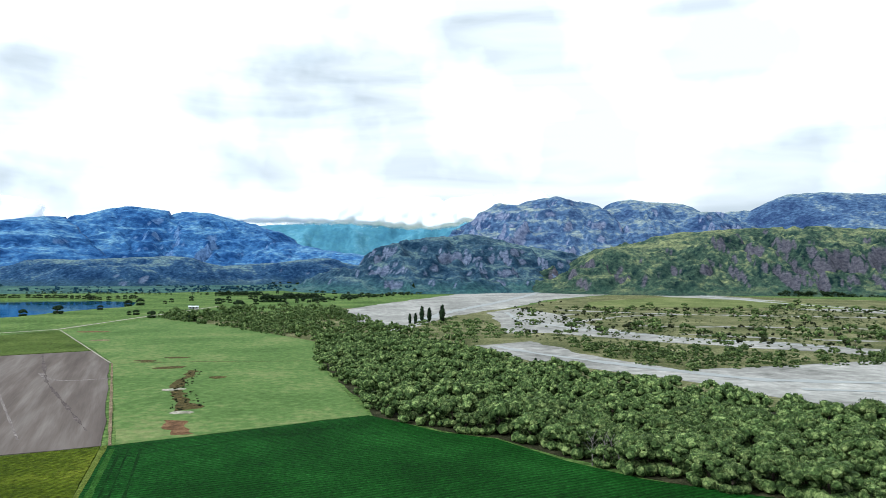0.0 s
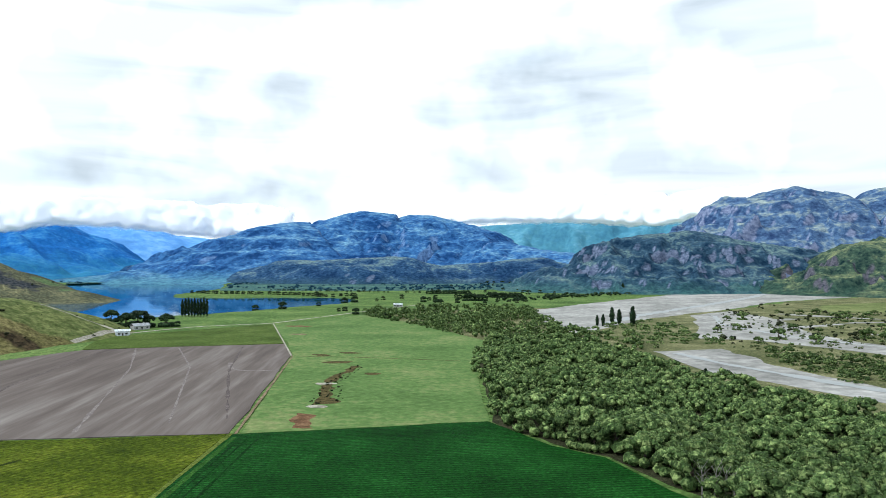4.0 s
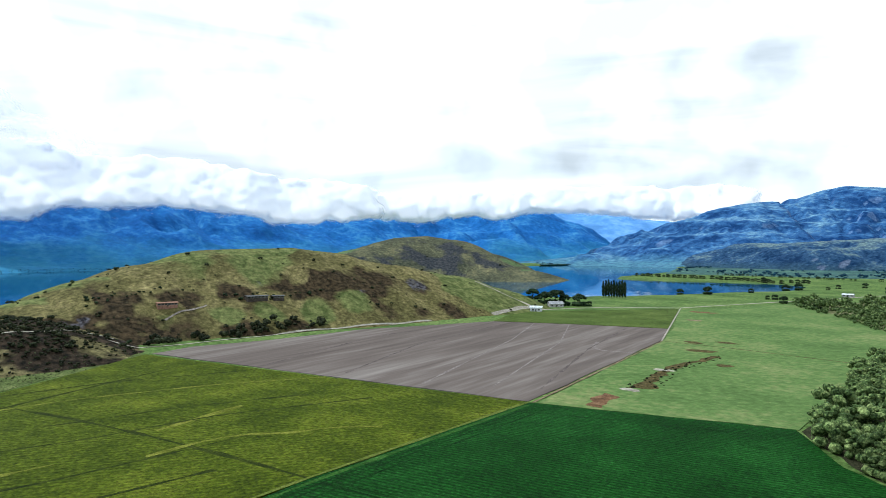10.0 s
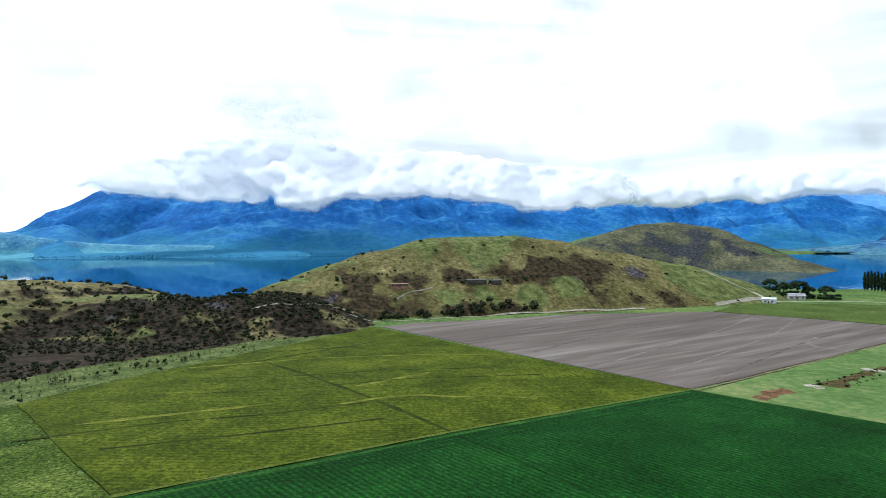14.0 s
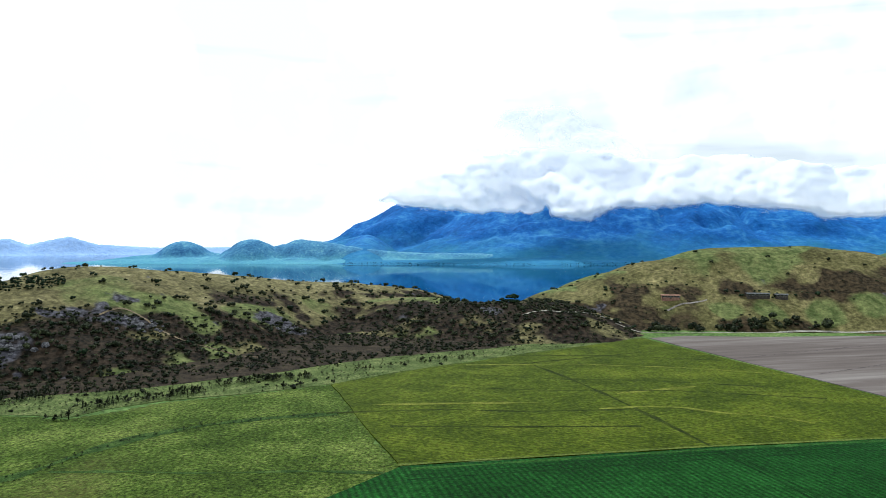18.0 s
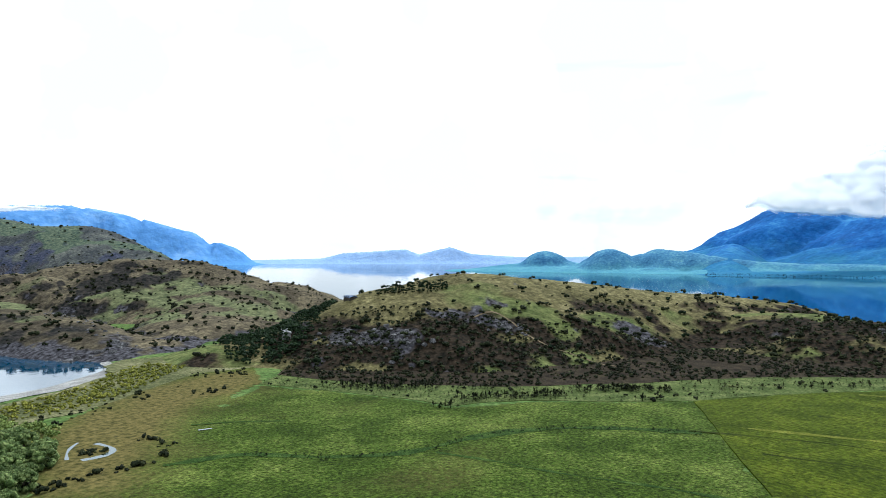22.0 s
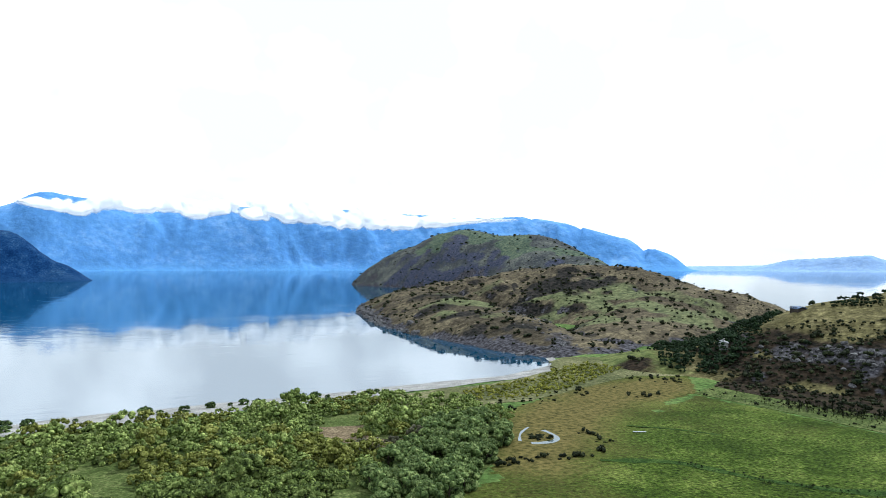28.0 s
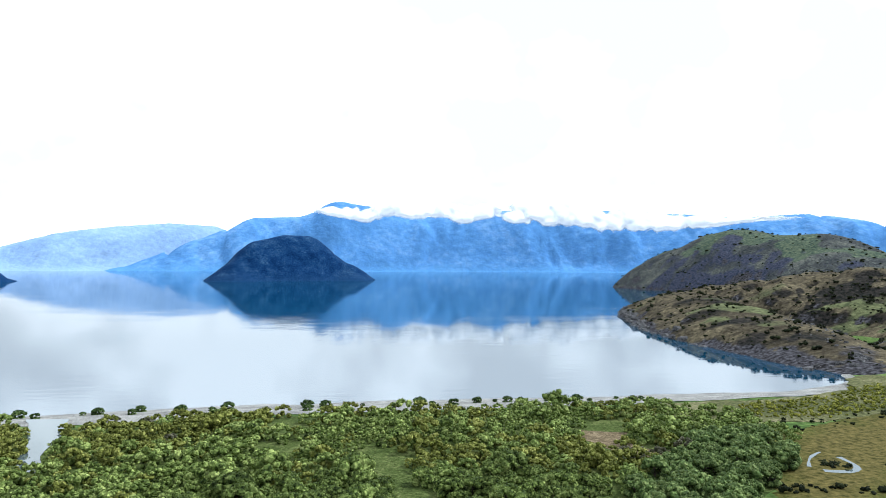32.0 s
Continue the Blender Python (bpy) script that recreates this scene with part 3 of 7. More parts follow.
def meadow_mesh():
    """Meadow and dry grass as one sheet; the cover value says how dry the grass is."""
    xs, ys = np.arange(-160, 124, 2.0), np.arange(-246, 26, 2.0)
    X, Y = np.meshgrid(xs, ys, indexing="ij")
    dry_d = edge_distance(X, Y, DRY) * np.where(inside(X, Y, DRY), 1, -1)
    inner = np.maximum(dry_d, edge_distance(X, Y, MEADOW) * np.where(inside(X, Y, MEADOW), 1, -1)) + 2.5 * fbm(X, Y, 14, 3, 13)
    n = fbm(X, Y, 34, 4, 14)
    dry = np.clip((dry_d + 16 * n + 9) / 24, 0, 1)
    dry = np.maximum(dry, 0.28 * np.clip((fbm(X * 0.6 + Y * 0.25, Y, 30, 4, 16) - 0.12) / 0.35, 0, 1))
    Z = 0.01 + 0.28 * np.clip(inner / 6, 0, 1)
    idx = np.arange(X.size).reshape(X.shape)
    q = np.stack([idx[:-1, :-1], idx[1:, :-1], idx[1:, 1:], idx[:-1, 1:]], -1).reshape(-1, 4)
    q = q[(inner.ravel()[q] > 0).all(1)]
    used = np.unique(q)
    index = np.full(X.size, -1)
    index[used] = np.arange(len(used))
    me = fast_mesh("field_meadow", np.stack([X, Y, Z], -1).reshape(-1, 3)[used], index[q], M_MEADOW)
    me.attributes.new("dry", "FLOAT", "POINT").data.foreach_set("value", dry.ravel()[used].astype(np.float32))
    return me


tagged(new("field_meadow", meadow_mesh()), "green meadow running into dry yellow grass", "field", kind="structure")
GRAVELS = [
    [(-60, 806), (12, 986), (149, 1274), (338, 1587), (491, 1512), (453, 1268), (264, 1058), (150, 849), (62, 710), (-3, 535), (-31, 632)],
    [(47, 448), (86, 469), (101, 420), (118, 367), (136, 334), (186, 340), (268, 356), (420, 330), (420, 160), (162, 200), (153, 246), (136, 278), (115, 313), (95, 338), (71, 360), (55, 409)],
    [(182, 704), (174, 573), (190, 522), (215, 479), (271, 449), (308, 404), (420, 380), (420, 355), (287, 378), (217, 426), (161, 482), (122, 527), (86, 529), (97, 637), (110, 760), (160, 840)],
    [(491, 1512), (589, 1319), (601, 963), (602, 773), (600, 700), (557, 717), (479, 834), (481, 1129)]]
for i, g in enumerate(GRAVELS):
    patch("riverbed", g, 0.2 + 0.02 * i, M_GRAVEL, "pale grey braided river gravel", "riverbed", 9, 6.0, 20 + i)


# ---- hills and mountains ----
HILLS = {}


class Relief:
    """Height over a rectangle, by ridges that fall away to their feet."""

    def __init__(self, ridges, reach, step, base, power=(1.6, 1.4), rough=0.05, size=60, seed=1, octaves=5, gully=0.0, bias=(0, 0, 0), zones=(), cap=1e4, ledge=None):
        self.bias, self.zones, self.cap = bias, zones, cap
        pts = np.array([p for r, _ in ridges for p in r], float)
        pad = max(w for _, w in ridges) + step
        self.x = np.arange(pts[:, 0].min() - pad, pts[:, 0].max() + pad, step)
        self.y = np.arange(pts[:, 1].min() - pad, pts[:, 1].max() + pad, step)
        X, Y = np.meshgrid(self.x, self.y, indexing="ij")
        wx = X + reach * fbm(X, Y, size * 2, 4, seed + 5)
        wy = Y + reach * fbm(X, Y, size * 2, 4, seed + 9)
        Z = np.full(X.shape, -1e3)
        along, off, run = np.zeros(X.shape), np.zeros(X.shape), 0.0
        for ridge, w in ridges:
            top = max(p[2] for p in ridge) - base
            for (ax, ay, ah), (bx, by, bh) in zip(ridge, ridge[1:]):
                dx, dy = bx - ax, by - ay
                t = np.clip(((wx - ax) * dx + (wy - ay) * dy) / (dx * dx + dy * dy), 0, 1)
                h = ah + t * (bh - ah) - base
                wide = w * np.clip(0.12 + 0.88 * (h / top) ** 0.6, 0, 1)
                u = np.clip(np.hypot(wx - ax - t * dx, wy - ay - t * dy) / wide, 0, 1)
                here = h * (1 - u ** power[0]) ** power[1]
                ln = math.hypot(dx, dy)
                along = np.where(here > Z, run + t * ln, along)
                off = np.where(here > Z, u * wide, off)
                run += ln
                Z = np.maximum(Z, here)
        n = fbm(X, Y, size, octaves, seed)
        g = fbm(along + 0.9 * size * fbm(X, Y, size, 3, seed + 21), off * 0.28, size * 0.9, octaves, seed + 3, True)
        side = np.clip(off / (0.35 * pad), 0, 1)
        lift = np.clip(Z / max(1.0, Z.max()) * 4, 0, 1)
        self.Z = base + Z + rough * Z.max() * lift * n * (0.35 + 0.65 * side) + gully * lift * side * (g - 0.6) * Z.max()
        if ledge:   # level beds of rock stand out as steps
            bed = (self.Z + 0.5 * ledge[0] * fbm(X, Y, size * 2.2, 3, seed + 41)) / ledge[0]
            f = bed - np.floor(bed)
            self.Z = self.Z + ledge[1] * ledge[0] * (f * f * (3 - 2 * f) - f) * np.clip(1.4 * fbm(X, Y, size * 1.7, 3, seed + 43) + 0.7, 0, 1.3)
        self.Z = np.where(Z <= 0.0, base - 2, self.Z)
        self.base = base

    def at(self, x, y):
        fx = np.clip((np.asarray(x, float) - self.x[0]) / (self.x[1] - self.x[0]), 0, len(self.x) - 1.001)
        fy = np.clip((np.asarray(y, float) - self.y[0]) / (self.y[1] - self.y[0]), 0, len(self.y) - 1.001)
        i, j = fx.astype(int), fy.astype(int)
        u, v = fx - i, fy - j
        z = self.Z
        return (z[i, j] * (1 - u) + z[i + 1, j] * u) * (1 - v) + (z[i, j + 1] * (1 - u) + z[i + 1, j + 1] * u) * v

    def mesh(self, name, mat):
        ni, nj = self.Z.shape
        X, Y = np.meshgrid(self.x, self.y, indexing="ij")
        idx = np.arange(ni * nj).reshape(ni, nj)
        q = np.stack([idx[:-1, :-1], idx[1:, :-1], idx[1:, 1:], idx[:-1, 1:]], -1).reshape(-1, 4)
        v = np.stack([X, Y, self.Z], -1).reshape(-1, 3)
        keep = (v[q][:, :, 2] > self.base + 0.05).any(1)
        q = q[keep]
        used = np.unique(q)
        new_index = np.full(len(v), -1)
        new_index[used] = np.arange(len(used))
        me = fast_mesh(name, v[used], new_index[q], mat)
        for key, values in self.cover().items():
            me.attributes.new(key, "FLOAT", "POINT").data.foreach_set("value", values.ravel()[used].astype(np.float32))
        return me

    def cover(self):
        """How much of each kind of growth: scrub on the slopes over the valley, rock where it is steep, lush grass on level ground."""
        if not hasattr(self, "kinds"):
            step = self.x[1] - self.x[0]
            X, Y = np.meshgrid(self.x, self.y, indexing="ij")
            sx, sy = np.gradient(self.Z, step)
            slope = np.hypot(sx, sy)
            away = np.hypot(X - EYE[0], Y - EYE[1])
            face = -(sx * (EYE[0] - X) + sy * (EYE[1] - Y)) / away
            n1, n2, n3 = fbm(X, Y, 42, 5, 71), fbm(X, Y, max(22, step * 2.5), 4, 72), fbm(X, Y, 90, 3, 73)
            ease = lambda v, a, b: np.clip((v - a) / (b - a), 0, 1) ** 2 * (3 - 2 * np.clip((v - a) / (b - a), 0, 1))  # noqa: E731
            scrub = ease(face + 0.34 * n1 + 0.42 * n2 + self.bias[0], 0.08, 0.55)
            scrub = scrub * (1 - 0.85 * ease(self.Z - self.cap + 10 * n1, 0, 8))
            rock = ease(slope + 0.9 * n2 + self.bias[1], 0.62, 0.85)
            rock = np.maximum(rock, ease(2.2 - self.Z + 8 * n2, 0, 3) * (self.base < -6))
            lush = ease(n3 - 0.8 * slope + self.bias[2], 0.0, 0.25) * (1 - scrub)
            kinds = {"scrub": scrub, "rock": rock, "lush": lush}
            for zx, zy, zr, amount, kind in self.zones:
                w = 0.72 * ease(1 - np.hypot(X - zx, Y - zy) / (1.05 * zr) + 0.6 * n2 + 0.3 * n1, 0, 0.6)
                if kind == "lush":
                    kinds["scrub"] = kinds["scrub"] * (1 - amount * w)
                kinds[kind] = np.clip(kinds[kind] + amount * w, 0, 1)
            scrub, rock, lush = kinds["scrub"], kinds["rock"], kinds["lush"]
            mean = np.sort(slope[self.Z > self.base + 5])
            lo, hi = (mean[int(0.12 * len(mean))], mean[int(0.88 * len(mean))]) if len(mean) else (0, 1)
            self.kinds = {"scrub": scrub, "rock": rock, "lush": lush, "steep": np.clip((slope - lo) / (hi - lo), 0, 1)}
        return self.kinds


def hill(name, label, ridges, mat, category="hill", **kw):
    HILLS[name] = Relief(ridges, **kw)
    return tagged(new(name, HILLS[name].mesh(name, mat)), label, category, kind="structure")


# what grows where on the near hills: place, reach, how much, and of what
GRASSY_ZONES = ((-384, 255, 22, 0.9, "scrub"), (-383, 285, 26, 0.9, "scrub"), (-386, 318, 28, 0.9, "scrub"), (-390, 350, 22, 0.7, "scrub"), (-348, 316, 15, 0.9, "scrub"), (-346, 345, 17, 0.9, "scrub"),
                (-345, 375, 17, 0.9, "scrub"), (-356, 145, 24, 0.9, "scrub"), (-350, 172, 20, 0.9, "scrub"), (-346, 205, 16, 0.9, "scrub"), (-343, 238, 13, 0.8, "scrub"), (-388, 145, 15, 0.8, "scrub"),
                (-385, 178, 14, 0.8, "scrub"), (-382, 212, 14, 0.8, "scrub"), (-364, 200, 15, 1.3, "lush"), (-360, 228, 14, 1.3, "lush"), (-358, 262, 18, 1.3, "lush"), (-357, 292, 18, 1.3, "lush"),
                (-366, 410, 30, 1.0, "lush"), (-376, 445, 32, 1.0, "lush"), (-444, 250, 62, 1.1, "lush"), (-425, 190, 30, 0.6, "lush"), (-385, 365, 12, 0.8, "rock"), (-362, 160, 10, 0.7, "lush"))
BRACKEN_ZONES = ((-345, 20, 75, 0.5, "scrub"), (-330, 70, 50, 0.6, "scrub"), (-300, -30, 60, 0.5, "scrub"), (-150, -195, 26, 0.9, "scrub"), (-165, -165, 26, 0.9, "scrub"), (-185, -135, 28, 0.9, "scrub"),
                 (-205, -115, 24, 0.8, "scrub"), (-262, -72, 26, 0.9, "scrub"), (-290, -52, 30, 0.9, "scrub"), (-292, -122, 18, 0.9, "scrub"), (-310, -112, 16, 0.8, "scrub"), (-158, -210, 15, 0.9, "rock"),
                 (-165, -190, 14, 0.9, "rock"), (-168, -172, 11, 0.8, "rock"), (-222, -141, 12, 0.9, "rock"), (-284, -79, 11, 0.9, "rock"), (-246, -178, 26, 0.8, "lush"), (-238, -150, 16, 1.0, "lush"),
                 (-252, -135, 15, 1.0, "lush"), (-243, -118, 13, 1.0, "lush"), (-283, -104, 19, 1.0, "lush"), (-300, -92, 14, 0.8, "lush"), (-222, -98, 10, 1.0, "lush"), (-340, -80, 22, 0.8, "lush"), (-330, 40, 12, 0.8, "rock"))
PENINSULA_ZONES = ((-236, -534, 26, 0.9, "lush"), (-206, -520, 13, 0.9, "lush"), (-265, -450, 38, 1.0, "lush"), (-295, -418, 36, 1.0, "lush"), (-172, -560, 12, 0.8, "lush"), (-330, -500, 30, 0.8, "lush"),
                   (-90, -512, 26, 0.9, "scrub"), (-99, -465, 24, 0.9, "scrub"), (-120, -400, 20, 0.8, "scrub"), (-150, -380, 22, 0.8, "scrub"), (-140, -600, 34, 0.7, "scrub"), (-235, -580, 26, 0.7, "scrub"),
                   (-290, -565, 24, 0.7, "scrub"), (-180, -440, 22, 0.7, "scrub"), (-150, -480, 18, 0.8, "rock"), (-120, -360, 14, 0.8, "rock"), (-196, -640, 20, 0.6, "lush"),
                   (-259, -399, 26, 0.9, "lush"), (-226, -402, 18, 0.8, "lush"), (-350, -455, 30, 0.9, "lush"), (-300, -534, 22, 0.7, "lush"), (-78, -473, 16, 0.9, "scrub"), (-84, -420, 16, 0.8, "scrub"), (-64, -500, 16, 0.8, "scrub"))
hill("hill_grassy", "rounded grassy hill with bracken slopes by the lake",
     [([(-400, 69, 14), (-417, 104, 23), (-430, 147, 36), (-439, 176, 44), (-448, 216, 53), (-442, 286, 55), (-438, 328, 50), (-428, 374, 40), (-412, 424, 29), (-405, 457, 19), (-390, 497, 0)], 125)],
     M_HILLDRY, reach=10, step=3.0, base=-4, rough=0.06, size=45, seed=11, bias=(-0.36, -0.35, 0.30), zones=GRASSY_ZONES)
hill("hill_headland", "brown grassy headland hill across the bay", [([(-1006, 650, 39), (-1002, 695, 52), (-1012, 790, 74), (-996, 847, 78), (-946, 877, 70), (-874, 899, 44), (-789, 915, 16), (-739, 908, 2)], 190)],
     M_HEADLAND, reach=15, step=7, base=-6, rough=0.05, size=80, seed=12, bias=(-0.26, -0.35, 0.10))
hill("hill_bracken", "low rocky hill covered in dark bracken and tussock",
     [([(-150, -260, 8), (-218, -218, 27), (-246, -213, 39), (-275, -206, 44), (-296, -191, 43), (-328, -172, 39), (-362, -146, 34), (-392, -120, 30), (-425, -74, 26), (-462, -36, 20)], 140),
      ([(-425, -74, 18), (-357, 14, 17), (-348, 63, 18), (-400, 69, 14)], 95)],
     M_HILL, reach=14, step=3.0, base=-4, rough=0.09, size=40, seed=13, bias=(0.08, -0.18, -0.03), cap=19, zones=BRACKEN_ZONES)
hill("hill_peninsula", "brown tussock hill on a rocky lake peninsula",
     [([(-170, -820, 2), (-183, -805, 17), (-208, -755, 29), (-246, -710, 38), (-280, -668, 46), (-318, -621, 52), (-342, -580, 40), (-372, -543, 28), (-386, -518, 17), (-396, -482, 8)], 160),
      ([(-318, -621, 50), (-294, -520, 27), (-250, -430, 13), (-185, -365, 8)], 150),
      ([(-165, -800, 20), (-135, -700, 24), (-122, -600, 22), (-115, -500, 17), (-116, -420, 12), (-118, -370, 8), (-132, -332, 5)], 78)],
     M_HEATHER, reach=12, step=4.0, base=-7, power=(2.0, 1.05), rough=0.13, size=48, seed=14, bias=(-0.20, -0.28, 0.0), gully=0.10, zones=PENINSULA_ZONES)
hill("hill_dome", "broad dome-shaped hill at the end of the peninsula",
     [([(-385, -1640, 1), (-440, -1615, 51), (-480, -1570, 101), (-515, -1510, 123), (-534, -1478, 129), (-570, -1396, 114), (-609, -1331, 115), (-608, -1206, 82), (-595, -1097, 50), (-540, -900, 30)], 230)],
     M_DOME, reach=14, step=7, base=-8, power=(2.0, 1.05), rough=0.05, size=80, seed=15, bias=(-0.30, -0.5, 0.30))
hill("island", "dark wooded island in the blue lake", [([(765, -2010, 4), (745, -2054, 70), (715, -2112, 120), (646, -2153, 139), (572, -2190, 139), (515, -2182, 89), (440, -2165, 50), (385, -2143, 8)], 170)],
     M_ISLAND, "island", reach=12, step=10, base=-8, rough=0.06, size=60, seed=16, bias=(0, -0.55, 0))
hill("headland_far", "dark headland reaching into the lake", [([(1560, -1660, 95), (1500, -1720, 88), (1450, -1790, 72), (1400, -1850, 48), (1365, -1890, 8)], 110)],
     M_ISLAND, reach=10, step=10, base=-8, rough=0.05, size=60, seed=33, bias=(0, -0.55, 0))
hill("mountain_twin_peak", "haze-blue rocky mountain with twin rounded tops",
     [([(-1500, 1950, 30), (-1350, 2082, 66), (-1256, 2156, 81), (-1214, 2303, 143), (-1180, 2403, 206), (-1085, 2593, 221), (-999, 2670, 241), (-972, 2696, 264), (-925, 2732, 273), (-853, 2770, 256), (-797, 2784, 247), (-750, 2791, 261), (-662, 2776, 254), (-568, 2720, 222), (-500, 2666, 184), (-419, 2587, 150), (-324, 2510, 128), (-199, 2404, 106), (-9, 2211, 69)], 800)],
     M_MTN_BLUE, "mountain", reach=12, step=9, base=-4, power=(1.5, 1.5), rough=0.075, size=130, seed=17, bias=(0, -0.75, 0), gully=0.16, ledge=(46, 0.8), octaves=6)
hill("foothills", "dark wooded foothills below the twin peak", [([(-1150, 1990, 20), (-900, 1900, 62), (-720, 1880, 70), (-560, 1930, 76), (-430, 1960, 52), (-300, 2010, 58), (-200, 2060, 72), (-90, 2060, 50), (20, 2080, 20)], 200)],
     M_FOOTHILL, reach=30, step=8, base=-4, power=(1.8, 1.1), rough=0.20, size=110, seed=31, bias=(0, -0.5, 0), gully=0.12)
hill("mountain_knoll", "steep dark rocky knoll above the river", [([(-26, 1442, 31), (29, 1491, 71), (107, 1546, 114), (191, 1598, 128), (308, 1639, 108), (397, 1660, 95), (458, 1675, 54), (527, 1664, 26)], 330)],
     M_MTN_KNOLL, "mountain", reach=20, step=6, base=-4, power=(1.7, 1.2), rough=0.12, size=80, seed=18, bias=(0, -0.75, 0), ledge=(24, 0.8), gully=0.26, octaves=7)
hill("mountain_ridge", "haze-blue and green mountain ridge with ledges painted sunlit", [([(306, 2016, 170), (390, 2051, 207), (485, 2081, 263), (540, 2088, 270), (632, 2092, 249), (740, 2088, 223), (795, 2088, 259), (928, 2054, 249), (1021, 2020, 221), (1129, 1984, 180)], 560)],
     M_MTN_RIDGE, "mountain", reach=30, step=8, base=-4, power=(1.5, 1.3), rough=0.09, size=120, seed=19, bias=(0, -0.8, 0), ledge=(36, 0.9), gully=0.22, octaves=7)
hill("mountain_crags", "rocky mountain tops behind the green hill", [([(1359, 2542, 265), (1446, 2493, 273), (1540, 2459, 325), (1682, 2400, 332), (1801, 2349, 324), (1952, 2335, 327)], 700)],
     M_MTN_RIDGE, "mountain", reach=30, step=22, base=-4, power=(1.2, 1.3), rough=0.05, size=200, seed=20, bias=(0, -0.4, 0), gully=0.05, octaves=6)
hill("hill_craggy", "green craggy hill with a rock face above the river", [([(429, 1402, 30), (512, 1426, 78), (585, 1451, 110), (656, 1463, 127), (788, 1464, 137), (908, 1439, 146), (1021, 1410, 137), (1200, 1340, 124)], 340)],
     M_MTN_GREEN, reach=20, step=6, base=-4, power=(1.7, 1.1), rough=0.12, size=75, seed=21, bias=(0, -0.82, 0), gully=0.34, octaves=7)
hill("mountain_clouded", "steep haze-blue and green mountain with its top in cloud",
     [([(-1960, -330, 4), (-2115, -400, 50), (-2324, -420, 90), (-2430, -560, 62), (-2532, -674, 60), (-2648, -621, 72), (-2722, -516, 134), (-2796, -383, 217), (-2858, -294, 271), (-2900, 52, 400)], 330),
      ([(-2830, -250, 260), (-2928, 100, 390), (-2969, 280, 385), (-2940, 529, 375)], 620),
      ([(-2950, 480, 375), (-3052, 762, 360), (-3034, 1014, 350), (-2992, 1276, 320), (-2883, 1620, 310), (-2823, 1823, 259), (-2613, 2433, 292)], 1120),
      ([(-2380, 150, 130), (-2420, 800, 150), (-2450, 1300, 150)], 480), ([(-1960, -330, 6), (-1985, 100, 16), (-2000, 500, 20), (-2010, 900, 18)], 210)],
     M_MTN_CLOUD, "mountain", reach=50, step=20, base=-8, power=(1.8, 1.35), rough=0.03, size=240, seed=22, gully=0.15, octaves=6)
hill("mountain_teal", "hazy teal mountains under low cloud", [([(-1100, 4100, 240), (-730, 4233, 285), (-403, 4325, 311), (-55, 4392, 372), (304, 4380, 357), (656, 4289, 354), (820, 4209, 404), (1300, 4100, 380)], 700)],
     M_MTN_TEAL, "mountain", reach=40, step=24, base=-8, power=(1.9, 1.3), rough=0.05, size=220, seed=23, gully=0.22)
hill("mountain_northwest", "pale haze-blue range beyond the bay", [([(-3502, 2246, 300), (-3313, 2688, 300), (-2886, 3154, 290), (-2621, 3384, 270), (-2342, 3589, 213), (-2170, 3698, 177), (-2002, 3738, 124), (-1700, 3900, 90)], 900)],
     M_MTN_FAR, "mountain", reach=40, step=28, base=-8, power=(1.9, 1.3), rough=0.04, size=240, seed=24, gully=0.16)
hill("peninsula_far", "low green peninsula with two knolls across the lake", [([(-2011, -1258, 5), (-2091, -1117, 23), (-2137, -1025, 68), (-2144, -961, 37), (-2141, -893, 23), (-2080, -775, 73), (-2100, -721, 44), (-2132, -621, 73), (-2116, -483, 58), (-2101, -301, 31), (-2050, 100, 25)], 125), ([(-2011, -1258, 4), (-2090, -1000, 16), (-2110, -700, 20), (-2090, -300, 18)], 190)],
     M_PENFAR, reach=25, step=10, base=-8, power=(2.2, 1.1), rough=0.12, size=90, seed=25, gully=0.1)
hill("hills_distant", "distant low haze-blue hills across the lake", [([(-3053, -3144, 10), (-3212, -2976, 65), (-3324, -2848, 76), (-3475, -2658, 90), (-3528, -2586, 58), (-3640, -2424, 106), (-3717, -2302, 58), (-3862, -2047, 40), (-4100, -1500, 40), (-4200, -1100, 45)], 170)],
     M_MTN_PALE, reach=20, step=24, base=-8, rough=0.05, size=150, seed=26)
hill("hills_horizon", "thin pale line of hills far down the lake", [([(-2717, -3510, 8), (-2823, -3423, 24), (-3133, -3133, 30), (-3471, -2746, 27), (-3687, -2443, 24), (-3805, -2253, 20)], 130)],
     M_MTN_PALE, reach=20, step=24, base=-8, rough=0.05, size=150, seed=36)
hill("mountain_south", "long haze-blue mountain range beyond the lake",
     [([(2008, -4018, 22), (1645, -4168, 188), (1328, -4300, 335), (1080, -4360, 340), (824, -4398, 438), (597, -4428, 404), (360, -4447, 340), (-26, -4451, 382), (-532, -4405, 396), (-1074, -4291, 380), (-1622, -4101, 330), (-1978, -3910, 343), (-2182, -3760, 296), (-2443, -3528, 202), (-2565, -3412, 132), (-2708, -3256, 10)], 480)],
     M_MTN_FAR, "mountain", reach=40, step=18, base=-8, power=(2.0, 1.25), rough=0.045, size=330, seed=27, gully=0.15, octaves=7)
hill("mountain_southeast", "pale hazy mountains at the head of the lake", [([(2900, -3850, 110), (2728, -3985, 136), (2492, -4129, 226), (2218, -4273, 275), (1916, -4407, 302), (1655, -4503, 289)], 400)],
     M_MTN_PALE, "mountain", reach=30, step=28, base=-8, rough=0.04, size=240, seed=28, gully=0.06)


